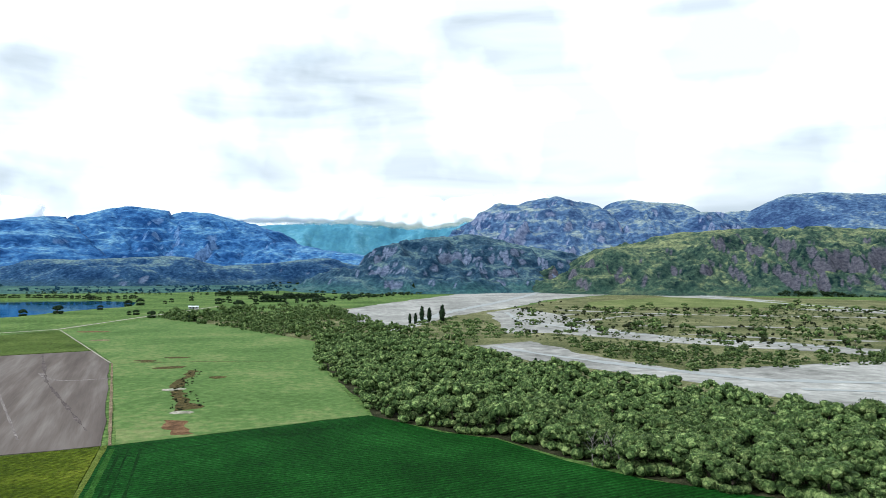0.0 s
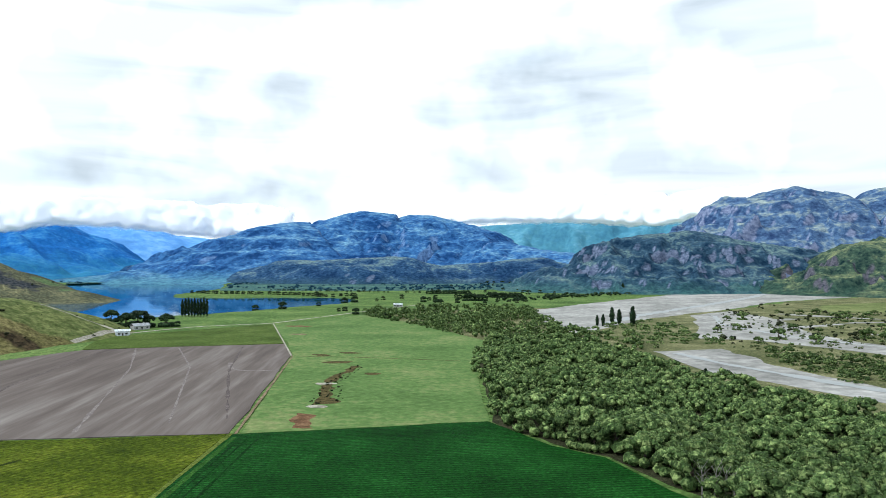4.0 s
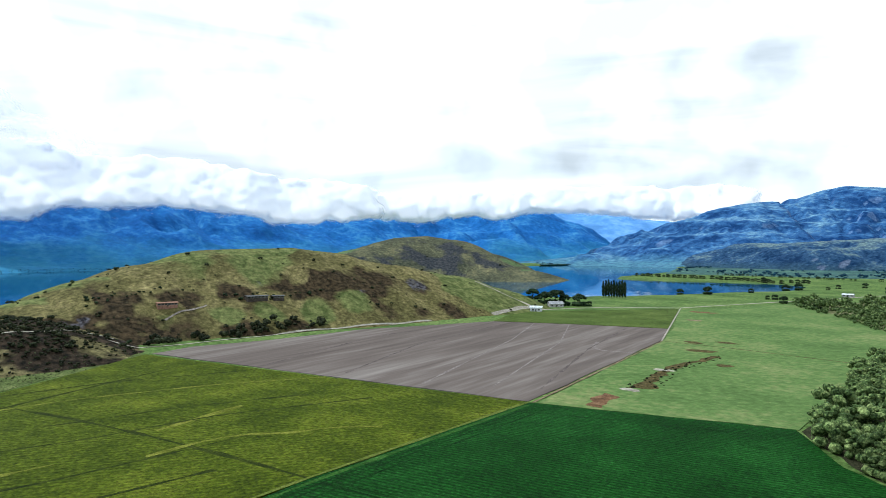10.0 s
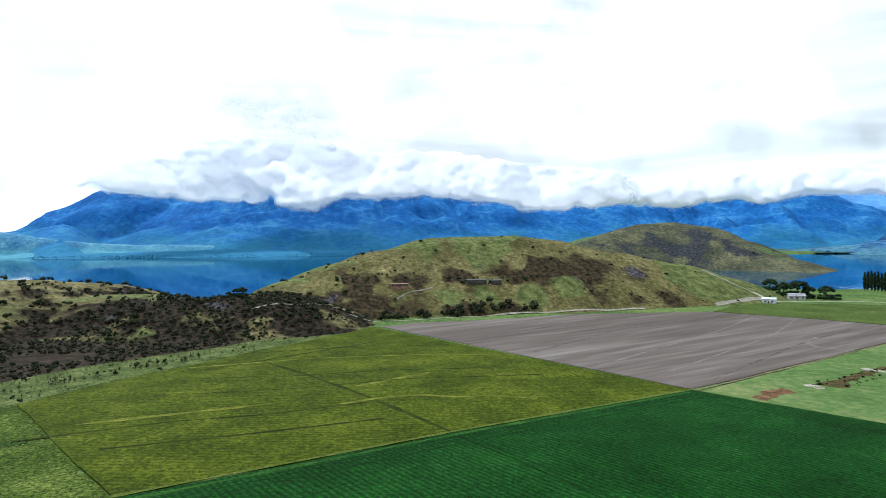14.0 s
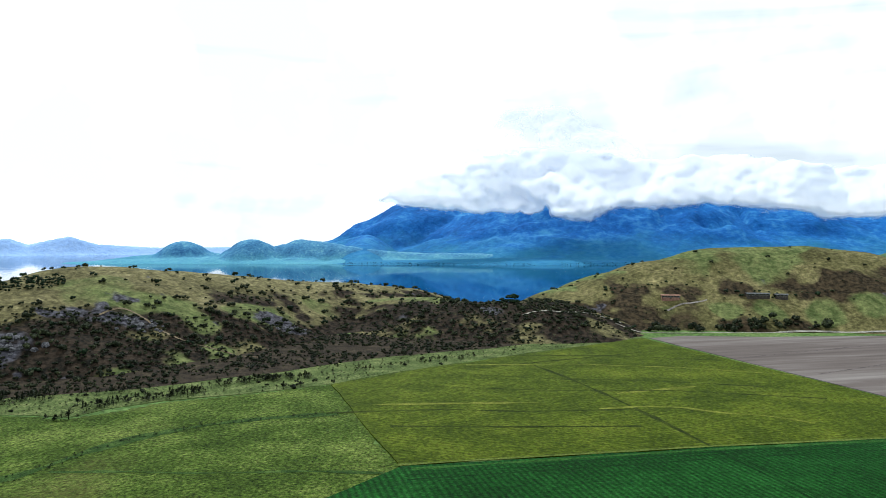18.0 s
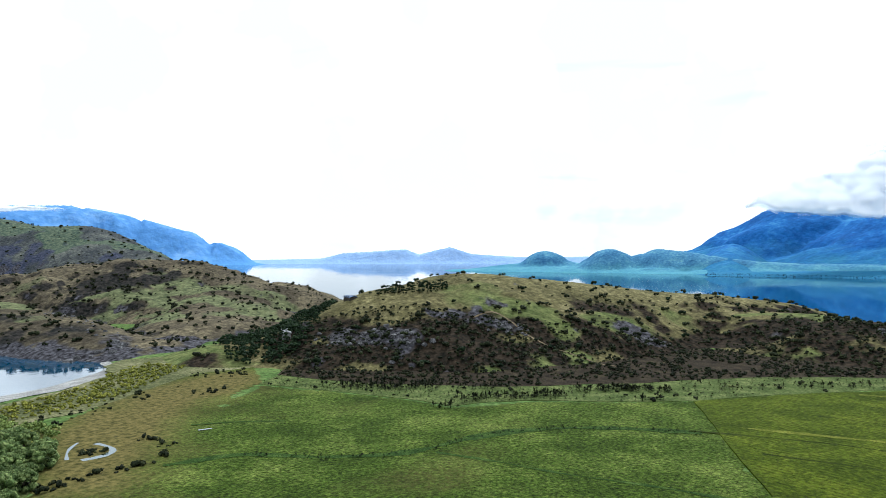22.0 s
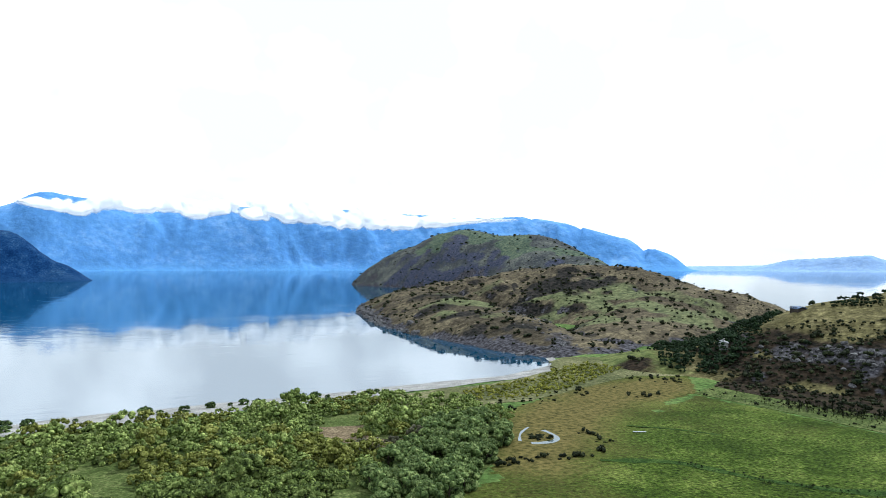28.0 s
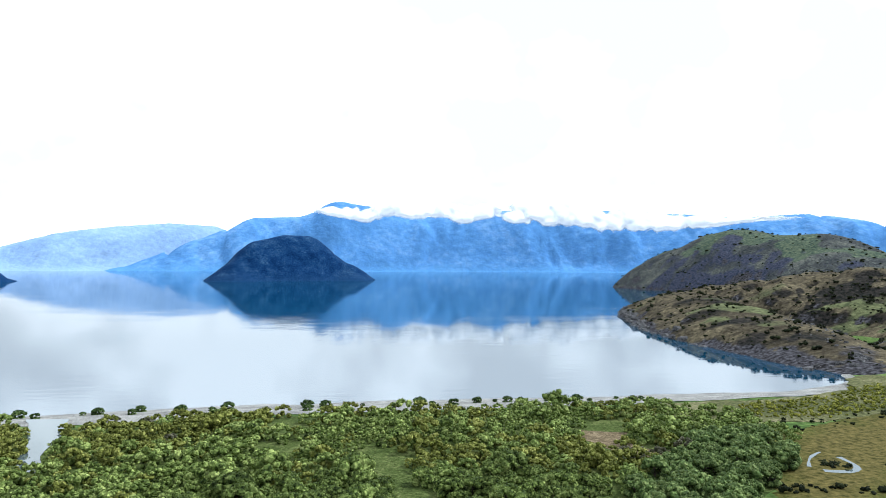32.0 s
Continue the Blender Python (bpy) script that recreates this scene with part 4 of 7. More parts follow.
# ---- foliage ----
PHI = (1 + 5 ** 0.5) / 2
ICO_V = np.array([(-1, PHI, 0), (1, PHI, 0), (-1, -PHI, 0), (1, -PHI, 0), (0, -1, PHI), (0, 1, PHI), (0, -1, -PHI), (0, 1, -PHI), (PHI, 0, -1), (PHI, 0, 1), (-PHI, 0, -1), (-PHI, 0, 1)]) / math.hypot(1, PHI)
ICO_F = np.array([(0, 11, 5), (0, 5, 1), (0, 1, 7), (0, 7, 10), (0, 10, 11), (1, 5, 9), (5, 11, 4), (11, 10, 2), (10, 7, 6), (7, 1, 8), (3, 9, 4), (3, 4, 2), (3, 2, 6), (3, 6, 8), (3, 8, 9), (4, 9, 5), (2, 4, 11), (6, 2, 10), (8, 6, 7), (9, 8, 1)])


def halve(v, f):
    """Each triangle of a unit ball split into four."""
    v, seen, out = list(map(tuple, v)), {}, []
    for a, b, c in f:
        mids = []
        for p, q in ((a, b), (b, c), (c, a)):
            k = (min(p, q), max(p, q))
            if k not in seen:
                m = np.array(v[p]) + np.array(v[q])
                seen[k] = len(v)
                v.append(tuple(m / np.linalg.norm(m)))
            mids.append(seen[k])
        out += [(a, mids[0], mids[2]), (b, mids[1], mids[0]), (c, mids[2], mids[1]), tuple(mids)]
    return np.array(v), np.array(out)


BALL_V, BALL_F = halve(ICO_V, ICO_F)


def leaf_ball(rng, centre, radius, count, leaf, squash=1.0, jitter=0.34, fine=False):
    """A lobe of leaves: a lumpy heart with leaf sprays standing off it: places and triangles."""
    d = rng.normal(size=(count, 3))
    d[:, 2] = np.where(d[:, 2] < -0.35 * np.abs(d).max(1), -d[:, 2], d[:, 2])
    d /= np.linalg.norm(d, axis=1)[:, None]
    at = d * radius * rng.uniform(0.9, 1.14, (count, 1)) * (1, 1, squash) + centre
    nrm = d + rng.normal(size=(count, 3)) * jitter
    nrm /= np.linalg.norm(nrm, axis=1)[:, None]
    u = np.cross(nrm, rng.normal(size=(count, 3)))
    u /= np.linalg.norm(u, axis=1)[:, None] + 1e-9
    w = np.cross(nrm, u)
    s = leaf * rng.uniform(0.6, 1.3, (count, 1))
    v = np.stack([at - u * s, at - w * s * 0.6, at + u * s, at + w * s * 0.6], 1).reshape(-1, 3)
    i = np.arange(count)[:, None] * 4
    f = np.concatenate([i + (0, 1, 2), i + (0, 2, 3)])
    bv, bf = (BALL_V, BALL_F) if fine else (ICO_V, ICO_F)
    core = bv * radius * rng.uniform(0.82, 1.06, (len(bv), 1)) * (1, 1, squash) + centre
    return np.concatenate([v, core]), np.concatenate([f, bf + len(v)])


def join(parts):
    vs, fs, n = [], [], 0
    for v, f in parts:
        vs.append(v)
        fs.append(f + n)
        n += len(v)
    return np.concatenate(vs), np.concatenate(fs)


def willow_crown(seed, radius, height, lobes, count, leaf, fine=False, fat=1.0, skirt=True):
    rng = np.random.default_rng(seed)
    parts = []
    for k in range(lobes):
        a, r = k * 2.4 + rng.uniform(-0.4, 0.4), radius * math.sqrt((k + 0.4) / lobes) * 0.78
        dome = math.sqrt(max(0.0, 1 - (r / radius) ** 2))
        z = height * (0.16 + 0.72 * dome) + rng.uniform(-0.07, 0.07) * height
        b = radius * rng.uniform(0.18, 0.33) * fat
        parts.append(leaf_ball(rng, np.array([r * math.cos(a), r * math.sin(a), z - b * 0.4]), b, count, leaf, 0.85, fine=fine))
    for k in range(max(3, lobes // 3) if skirt else 0):   # low skirts
        a = k * 6.283 / max(3, lobes // 3) + rng.uniform(-0.3, 0.3)
        b = radius * rng.uniform(0.30, 0.40)
        parts.append(leaf_ball(rng, np.array([radius * 0.62 * math.cos(a), radius * 0.62 * math.sin(a), height * 0.18]), b, count // 2, leaf, 0.9))
    return join(parts)


def spiky_tuft(seed):
    """Stiff blades bursting from a short stem."""
    rng = np.random.default_rng(seed)
    vs, fs = [], []
    for k in range(15):
        a, up = rng.uniform(0, 6.283), rng.uniform(-0.2, 1.35)
        d = np.array([math.cos(a) * math.cos(up), math.sin(a) * math.cos(up), math.sin(up)])
        w = np.array([-math.sin(a), math.cos(a), 0.0]) * 0.10
        foot, tip = np.array([0, 0, 0.55]) + 0.1 * d, np.array([0, 0, 0.55]) + d * rng.uniform(0.55, 0.85)
        mid = (foot + tip) / 2 + (0, 0, 0.05)
        n = len(vs)
        vs += [foot, mid + w, tip, mid - w]
        fs += [(n, n + 1, n + 2), (n, n + 2, n + 3)]
    n = len(vs)
    vs += [np.array(v) for v in ((0.1, 0, -0.1), (-0.06, 0.09, -0.1), (-0.06, -0.09, -0.1), (0, 0, 0.75))]
    fs += [(n, n + 1, n + 3), (n + 1, n + 2, n + 3), (n + 2, n, n + 3)]
    return np.array(vs), np.array(fs)


def column_crown(seed, radius, height, lobes, count, leaf):
    rng = np.random.default_rng(seed)
    parts = []
    for k in range(lobes):
        f = (k + 0.5) / lobes
        r = radius * (0.55 + 0.5 * math.sin(min(1.0, f * 1.5 + 0.15) * 3.14159 * 0.6)) * (1 - 0.6 * max(0, f - 0.6) / 0.4)
        a = k * 2.4
        parts.append(leaf_ball(rng, np.array([0.3 * r * math.cos(a), 0.3 * r * math.sin(a), height * (0.08 + 0.88 * f)]), r * 0.85, count, leaf, 1.5))
    return join(parts)


def cone_mesh(name, r0, r1, height, mat, lean=(0.0, 0.0), limbs=0, seed=0):
    """A tapered trunk, with limbs that fork from its upper half."""
    rng = random.Random(seed)
    bm = bmesh.new()

    def tube(a, b, ra, rb):
        a, b = Vector(a), Vector(b)
        q = (b - a).to_track_quat("Z", "Y")
        rings = []
        for p, r in ((a, ra), (b, rb)):
            rings.append([bm.verts.new(p + q @ Vector((r * math.cos(k * 1.0472), r * math.sin(k * 1.0472), 0))) for k in range(6)])
        for k in range(6):
            bm.faces.new((rings[0][k], rings[0][(k + 1) % 6], rings[1][(k + 1) % 6], rings[1][k]))

    tube((0, 0, -0.4), (lean[0] * 0.5, lean[1] * 0.5, height * 0.5), r0, (r0 + r1) / 2)
    tube((lean[0] * 0.5, lean[1] * 0.5, height * 0.5), (lean[0], lean[1], height), (r0 + r1) / 2, r1)
    for k in range(limbs):
        z = height * (0.35 + 0.6 * k / max(1, limbs))
        a, ln = k * 2.4 + rng.uniform(-0.5, 0.5), height * rng.uniform(0.25, 0.5)
        p = (lean[0] * z / height, lean[1] * z / height, z)
        e = (p[0] + ln * 0.7 * math.cos(a), p[1] + ln * 0.7 * math.sin(a), z + ln * 0.8)
        tube(p, e, r1 * 0.9 + 0.03, r1 * 0.3 + 0.01)
    me = bpy.data.meshes.new(name)
    bm.to_mesh(me)
    bm.free()
    me.materials.append(mat)
    return me


def leaf_material(name, dark, mid, light, vary=0.22):
    m = material(name, [dark, mid, light], 3.0, 0.8, 0.75, 0.5, 0.5, vary=vary, spec=0.05, contrast=0.125, grit=0.36)
    t = m.node_tree
    p = t.nodes["Principled BSDF"]
    colour = p.inputs["Base Color"].links[0].from_socket
    geo, rng, hsv = t.nodes.new("ShaderNodeNewGeometry"), t.nodes.new("ShaderNodeMapRange"), t.nodes.new("ShaderNodeHueSaturation")
    rng.inputs["To Min"].default_value, rng.inputs["To Max"].default_value = 0.78, 1.22
    t.links.new(geo.outputs["Random Per Island"], rng.inputs["Value"])
    t.links.new(rng.outputs["Result"], hsv.inputs["Value"])
    t.links.new(colour, hsv.inputs["Color"])
    t.links.new(hsv.outputs["Color"], p.inputs["Base Color"])
    return m


M_WILLOW = leaf_material("willow_leaves", (0.012, 0.025, 0.008), (0.054, 0.090, 0.027), (0.195, 0.245, 0.088))
M_TALLWILLOW = leaf_material("tall_willow_leaves", (0.018, 0.034, 0.011), (0.080, 0.122, 0.036), (0.25, 0.30, 0.11), 0.2)
M_OSIER = leaf_material("young_willow_leaves", (0.026, 0.044, 0.012), (0.125, 0.170, 0.042), (0.33, 0.38, 0.125), 0.28)
M_OLIVELEAF = leaf_material("olive_willow_leaves", (0.030, 0.038, 0.008), (0.135, 0.150, 0.031), (0.32, 0.325, 0.095), 0.28)
M_DARKLEAF = leaf_material("dark_tree_leaves", (0.006, 0.014, 0.007), (0.014, 0.028, 0.012), (0.03, 0.05, 0.02))
M_SHRUB = leaf_material("dark_shrub_leaves", (0.006, 0.010, 0.005), (0.018, 0.024, 0.011), (0.045, 0.052, 0.022))
M_FLAX = leaf_material("tussock_shrub_leaves", (0.03, 0.045, 0.014), (0.07, 0.09, 0.035), (0.16, 0.17, 0.10))
M_YELLOWSCRUB = leaf_material("yellow_flowering_scrub", (0.055, 0.07, 0.012), (0.165, 0.175, 0.028), (0.34, 0.325, 0.065))
M_GREYSCRUB = leaf_material("grey_twiggy_scrub", (0.045, 0.045, 0.03), (0.085, 0.085, 0.05), (0.15, 0.14, 0.10))
M_BARK = material("grey_bark", [(0.035, 0.028, 0.022), (0.08, 0.065, 0.05), (0.13, 0.11, 0.09)], 0.6, 0.1, 0.9, 0.6, 0.1)
M_DEADWOOD = material("bleached_dead_wood", [(0.10, 0.09, 0.08), (0.18, 0.165, 0.15), (0.27, 0.25, 0.235)], 0.8, 0.1, 0.9, 0.4, 0.1)


def scatter(poly, spacing, seed, keep=None):
    """Uneven places inside an outline, about spacing apart."""
    rng = np.random.default_rng(seed)
    a = np.array(poly, float)
    xs = np.arange(a[:, 0].min(), a[:, 0].max(), spacing)
    ys = np.arange(a[:, 1].min(), a[:, 1].max(), spacing * 0.87)
    X, Y = np.meshgrid(xs, ys, indexing="ij")
    X = X + (np.arange(len(ys)) % 2)[None] * spacing / 2 + rng.uniform(-0.42, 0.42, X.shape) * spacing
    Y = Y + rng.uniform(-0.42, 0.42, X.shape) * spacing
    ok = inside(X, Y, [tuple(p) for p in poly])
    if keep is not None:
        ok &= keep(X, Y, rng)
    return np.stack([X[ok], Y[ok]], 1)


def place_all(variants, places, zs, scales, seed):
    """One joined body of many copies."""
    rng = np.random.default_rng(seed)
    parts = []
    for (x, y), z, s in zip(places, zs, scales):
        v, f = variants[rng.integers(len(variants))]
        a = rng.uniform(0, 6.283)
        c, d = math.cos(a) * s, math.sin(a) * s
        parts.append((np.stack([v[:, 0] * c - v[:, 1] * d + x, v[:, 0] * d + v[:, 1] * c + y, v[:, 2] * s * rng.uniform(0.85, 1.15) + z], 1), f))
    return join(parts)


def stuff(name, variants, places, zs, scales, mat, label, category, seed):
    if len(places) == 0:
        return None
    v, f = place_all(variants, places, zs, scales, seed)
    return tagged(new(name, fast_mesh(name, v, f, mat, False)), label, category, kind="stuff")


def tree_kind(name, crowns, trunks, label, group, category="tree"):
    """First examples of a tree kind, each an Empty with trunk and crown, to be copied."""
    made = []
    for i, (c, tr) in enumerate(zip(crowns, trunks)):
        base = tagged(new(name), label, category, group)
        for part_name, me in (("trunk", tr), ("crown", c)):
            ob = new(part_name, me)
            ob.parent = base
        made.append(base)
    return made


def grow(kinds, places, zs, scales, seed):
    """Copies of the tree kinds at their places; the first examples take the first places."""
    rng = random.Random(seed)
    for k, ((x, y), z, s) in enumerate(zip(places, zs, scales)):
        m = pose(x, y, z, 0, 0, rng.uniform(0, 360)) @ Matrix.Scale(s, 4)
        if k < len(kinds):
            kinds[k].matrix_basis = m
        else:
            ob = copy_thing(kinds[k % len(kinds)], m)
            ob.matrix_basis = m


near_willows = [willow_crown(s, 4.6 + 0.3 * (s % 3), 7.6 + 0.4 * (s % 4), 28, 36, 0.20) for s in range(6)]
far_willows = [willow_crown(20 + s, 4.5, 7.4, 13, 9, 0.36) for s in range(6)]
near_osiers = [willow_crown(40 + s, 3.2, 4.4, 20, 30, 0.17) for s in range(6)]
far_osiers = [willow_crown(60 + s, 3.1, 4.6, 10, 10, 0.28) for s in range(6)]
thin_willows = [willow_crown(30 + s, 4.4, 7.6, 8, 8, 0.6) for s in range(6)]
bushes = [willow_crown(80 + s, 1.0, 1.4, 3, 6, 0.24, fat=2.0, skirt=False) for s in range(6)]
tufts = [spiky_tuft(90 + s) for s in range(6)]
poplars = [column_crown(100 + s, 1.85, 20.0, 11, 46, 0.5) for s in range(3)]

# willow wood between the fields and the river
WOOD = [(-51, 385), (-53, 420), (-60, 470), (-5, 470), (30, 420), (44, 376), (61, 325), (83, 301), (100, 278), (119, 249), (134, 220), (147, 194), (168, 168), (150, 120), (100, 122), (64, 149),
        (48, 162), (33, 180), (19, 205), (3, 214), (-19, 240), (-33, 297)]
# Dark sheet that paints shade into the gaps between the crowns.
M_WOODFLOOR = material("painted_wood_shade", [(0.016, 0.018, 0.009), (0.032, 0.034, 0.017), (0.07, 0.065, 0.036)], 6, 0.8, 0.95, 0.6, 0.5)
patch("wood_floor", WOOD, 0.10, M_WOODFLOOR, "ground under the willow wood, painted dark as shade", "ground", 6, 3, 59)
pts = scatter(WOOD, 7.8, 1)
order = np.argsort(np.hypot(pts[:, 0] - 40, pts[:, 1] - 10))
pts = pts[order]
sc = np.random.default_rng(2).uniform(0.72, 1.10, len(pts)) + 0.5 * np.random.default_rng(3).uniform(0, 1, len(pts)) ** 3
willow_meshes = [fast_mesh("willow_crown", v, f, M_WILLOW, False) for v, f in near_willows]
willow_trunks = [cone_mesh("willow_trunk", 0.32, 0.14, 5.0, M_BARK, (0.4, 0.2), 5, s) for s in range(6)]
kinds = tree_kind("willow_tree", willow_meshes, willow_trunks, "rounded willow with a dense grey green crown in the wood", "willow wood by the river")
NEAR = 200
grow(kinds, pts[:NEAR], np.zeros(NEAR), sc[:NEAR], 3)
stuff("willow_wood", far_willows, pts[NEAR:], np.zeros(len(pts) - NEAR), sc[NEAR:], M_WILLOW, "dense wood of rounded grey green willows", "trees", 4)
WOOD_N = [(-240, 730), (-226, 695), (-134, 575), (-58, 482), (-5, 475), (40, 452), (52, 470), (20, 520), (-8, 535), (-36, 632), (-64, 800), (-130, 800)]
pn = scatter(WOOD_N, 8.0, 5, lambda X, Y, r: (fbm(X, Y, 42, 3, 31) > -0.06) | (edge_distance(X, Y, WOOD_N) < 7))
stuff("willow_scrub", thin_willows, pn, np.zeros(len(pn)), 0.4 + 1.0 * np.random.default_rng(6).uniform(0, 1, len(pn)) ** 1.6, M_WILLOW, "open wood of willows and scrub beside the gravel river", "trees", 7)

# willow thicket behind the beach
THICKET = [(258, -184), (200, -203), (120, -216), (40, -228), (12, -212), (10, -196), (8, -176), (16, -160), (30, -140), (48, -118), (75, -92), (140, -75), (290, -80), (330, -150), (300, -190)]
LAGOON = [(272, -200), (257, -201), (244, -172), (236, -150), (228, -140), (240, -142), (252, -168)]
PATHWAY = [(62, -188), (80, -192), (84, -180), (72, -160), (58, -150), (50, -155), (62, -170)]


def thicket_keep(X, Y, r):
    open_ground = (fbm(X, Y, 22, 3, 41) > 0.30) & (Y > -205)
    return ~open_ground & ~inside(X, Y, LAGOON) & ~inside(X, Y, PATHWAY)


po = scatter(THICKET, 5.2, 8, thicket_keep)
TALL = [(55, -112), (43, -126), (29, -139), (24, -152), (18, -168), (30, -177), (46, -168), (56, -150), (76, -126), (86, -102), (68, -98)]
po = po[~inside(po[:, 0], po[:, 1], TALL)]
pt = scatter(TALL, 6.6, 12)
st = np.random.default_rng(13).uniform(0.62, 0.98, len(pt))
tall_crowns = [fast_mesh("tall_willow_crown", v, f, M_TALLWILLOW, False) for v, f in (willow_crown(110 + s, 4.5, 7.6, 24, 32, 0.20) for s in range(4))]
tall_trunks = [cone_mesh("tall_willow_trunk", 0.26, 0.11, 4.6, M_BARK, (0.3, 0.2), 5, 20 + s) for s in range(4)]
grow(tree_kind("pond_willow", tall_crowns, tall_trunks, "tall rounded grey green willow near the oxbow pond", "tall willows by the pond"), pt, np.zeros(len(pt)), st, 14)
po = po[np.argsort(np.hypot(po[:, 0] - 110, po[:, 1] + 30))]
so = np.random.default_rng(9).uniform(0.50, 1.00, len(po)) * (1 + 0.8 * np.random.default_rng(19).uniform(0, 1, len(po)) ** 4) * np.where(fbm(po[:, 0], po[:, 1], 40, 2, 3) > 0, 1.1, 0.9)
osier_meshes = [fast_mesh("osier_crown", v, f, M_OSIER, False) for v, f in near_osiers]
osier_trunks = [cone_mesh("osier_trunk", 0.16, 0.07, 2.8, M_BARK, (0.2, 0.1), 5, s) for s in range(6)]
kinds = tree_kind("young_willow", osier_meshes, osier_trunks, "bushy young willow with yellow green leaves in the lakeside thicket", "willow thicket by the lake")
grow(kinds, po[:NEAR], np.zeros(NEAR), so[:NEAR], 10)
rest = po[NEAR:]
tone = fbm(rest[:, 0], rest[:, 1], 30, 3, 77) + np.random.default_rng(4).uniform(-0.35, 0.35, len(rest))
for nm, mat, ok, lab in (("willow_thicket", M_OSIER, tone < -0.02, "thicket of yellow green young willows behind the beach"),
                         ("olive_thicket", M_OLIVELEAF, (tone >= -0.02) & (tone < 0.60), "thicket of olive brown young willows behind the beach"), ("grey_scrub", M_GREYSCRUB, tone >= 0.60, "grey twiggy scrub among the young willows")):
    stuff(nm, far_osiers, rest[ok], np.zeros(ok.sum()), so[NEAR:][ok], mat, lab, "trees", 11)


def hill_scatter(name, spacing, seed, want, size, mat, label, zone=None):
    """Shrubs over a hill where its cover asks for them."""
    r = HILLS[name]
    box = [(r.x[0], r.y[0]), (r.x[-1], r.y[0]), (r.x[-1], r.y[-1]), (r.x[0], r.y[-1])]
    p = scatter(zone or box, spacing, seed)
    i = np.clip(np.round((p[:, 0] - r.x[0]) / (r.x[1] - r.x[0])).astype(int), 0, len(r.x) - 1)
    j = np.clip(np.round((p[:, 1] - r.y[0]) / (r.y[1] - r.y[0])).astype(int), 0, len(r.y) - 1)
    z = r.at(p[:, 0], p[:, 1])
    rng = np.random.default_rng(seed + 1)
    c = r.cover()
    chance = want(c["scrub"][i, j], c["rock"][i, j], c["lush"][i, j], z)
    ok = (rng.uniform(size=len(p)) < chance) & (z > max(0.6, WATER + 1))
    scale = size[0] * (size[1] / size[0]) ** (rng.uniform(size=len(p)) ** 1.7)
    return stuff("shrubs", bushes, p[ok], z[ok] - 0.30 * scale[ok], scale[ok], mat, label, "shrubs", seed + 2)


HILL_SHRUBS = "dark scattered shrubs on the open hillside"
hill_scatter("hill_bracken", 5.0, 200, lambda s, r, l, z: 0.08 + 0.6 * s * (z < 30), (0.8, 2.6), M_SHRUB, "dark bracken and manuka shrubs on the slope")
hill_scatter("hill_bracken", 15, 210, lambda s, r, l, z: 0.30 + 0 * s, (1.2, 3.0), M_DARKLEAF, HILL_SHRUBS)
hill_scatter("hill_grassy", 6.0, 220, lambda s, r, l, z: 0.05 + 0.30 * s * (z < 16) + 0.08 * s, (0.6, 2.0), M_SHRUB, HILL_SHRUBS)
hill_scatter("hill_peninsula", 6.5, 230, lambda s, r, l, z: 0.30 + 0.35 * s, (0.7, 3.0), M_SHRUB, HILL_SHRUBS)
hill_scatter("hill_dome", 10.5, 240, lambda s, r, l, z: 0.22 + 0.35 * s, (0.9, 3.8), M_SHRUB, HILL_SHRUBS)
hill_scatter("hill_headland", 18.0, 250, lambda s, r, l, z: 0.08 + 0.30 * s * (z < 20), (1.2, 3.4), M_SHRUB, HILL_SHRUBS)


# ---- clouds round the mountain tops ----
def cloud_material(name, colour, through_light, grain, full=1.16):
    m = bpy.data.materials.new(name)
    m.use_nodes = True
    t = m.node_tree
    t.nodes.clear()
    out, mix, clear, white, back, both = (t.nodes.new("ShaderNode" + k) for k in ("OutputMaterial", "MixShader", "BsdfTransparent", "BsdfDiffuse", "BsdfTranslucent", "MixShader"))
    co, at, n, add, edge = (t.nodes.new("ShaderNode" + k) for k in ("TexCoord", "Attribute", "TexNoise", "Math", "MapRange"))
    white.inputs["Color"].default_value = back.inputs["Color"].default_value = (*colour, 1)
    both.inputs["Fac"].default_value = through_light
    at.attribute_name = "body"
    n.inputs["Scale"].default_value, n.inputs["Detail"].default_value, n.inputs["Roughness"].default_value = 1 / grain, 6.0, 0.62
    t.links.new(co.outputs["Object"], n.inputs["Vector"])
    add.operation = "MULTIPLY_ADD"
    add.inputs[1].default_value = 0.9
    t.links.new(n.outputs["Fac"], add.inputs[0])
    t.links.new(at.outputs["Fac"], add.inputs[2])
    edge.interpolation_type = "SMOOTHSTEP"
    edge.inputs["From Min"].default_value, edge.inputs["From Max"].default_value = 0.55, full
    t.links.new(add.outputs[0], edge.inputs["Value"])
    t.links.new(white.outputs[0], both.inputs[1])
    t.links.new(back.outputs[0], both.inputs[2])
    t.links.new(edge.outputs["Result"], mix.inputs["Fac"])
    t.links.new(clear.outputs[0], mix.inputs[1])
    t.links.new(both.outputs[0], mix.inputs[2])
    t.links.new(mix.outputs[0], out.inputs["Surface"])
    return m


M_CLOUD = cloud_material("cumulus", (0.94, 0.945, 0.955), 0.38, 38)
M_CLOUD_THIN = cloud_material("thin_cloud", (0.93, 0.95, 0.97), 0.46, 80, 1.65)


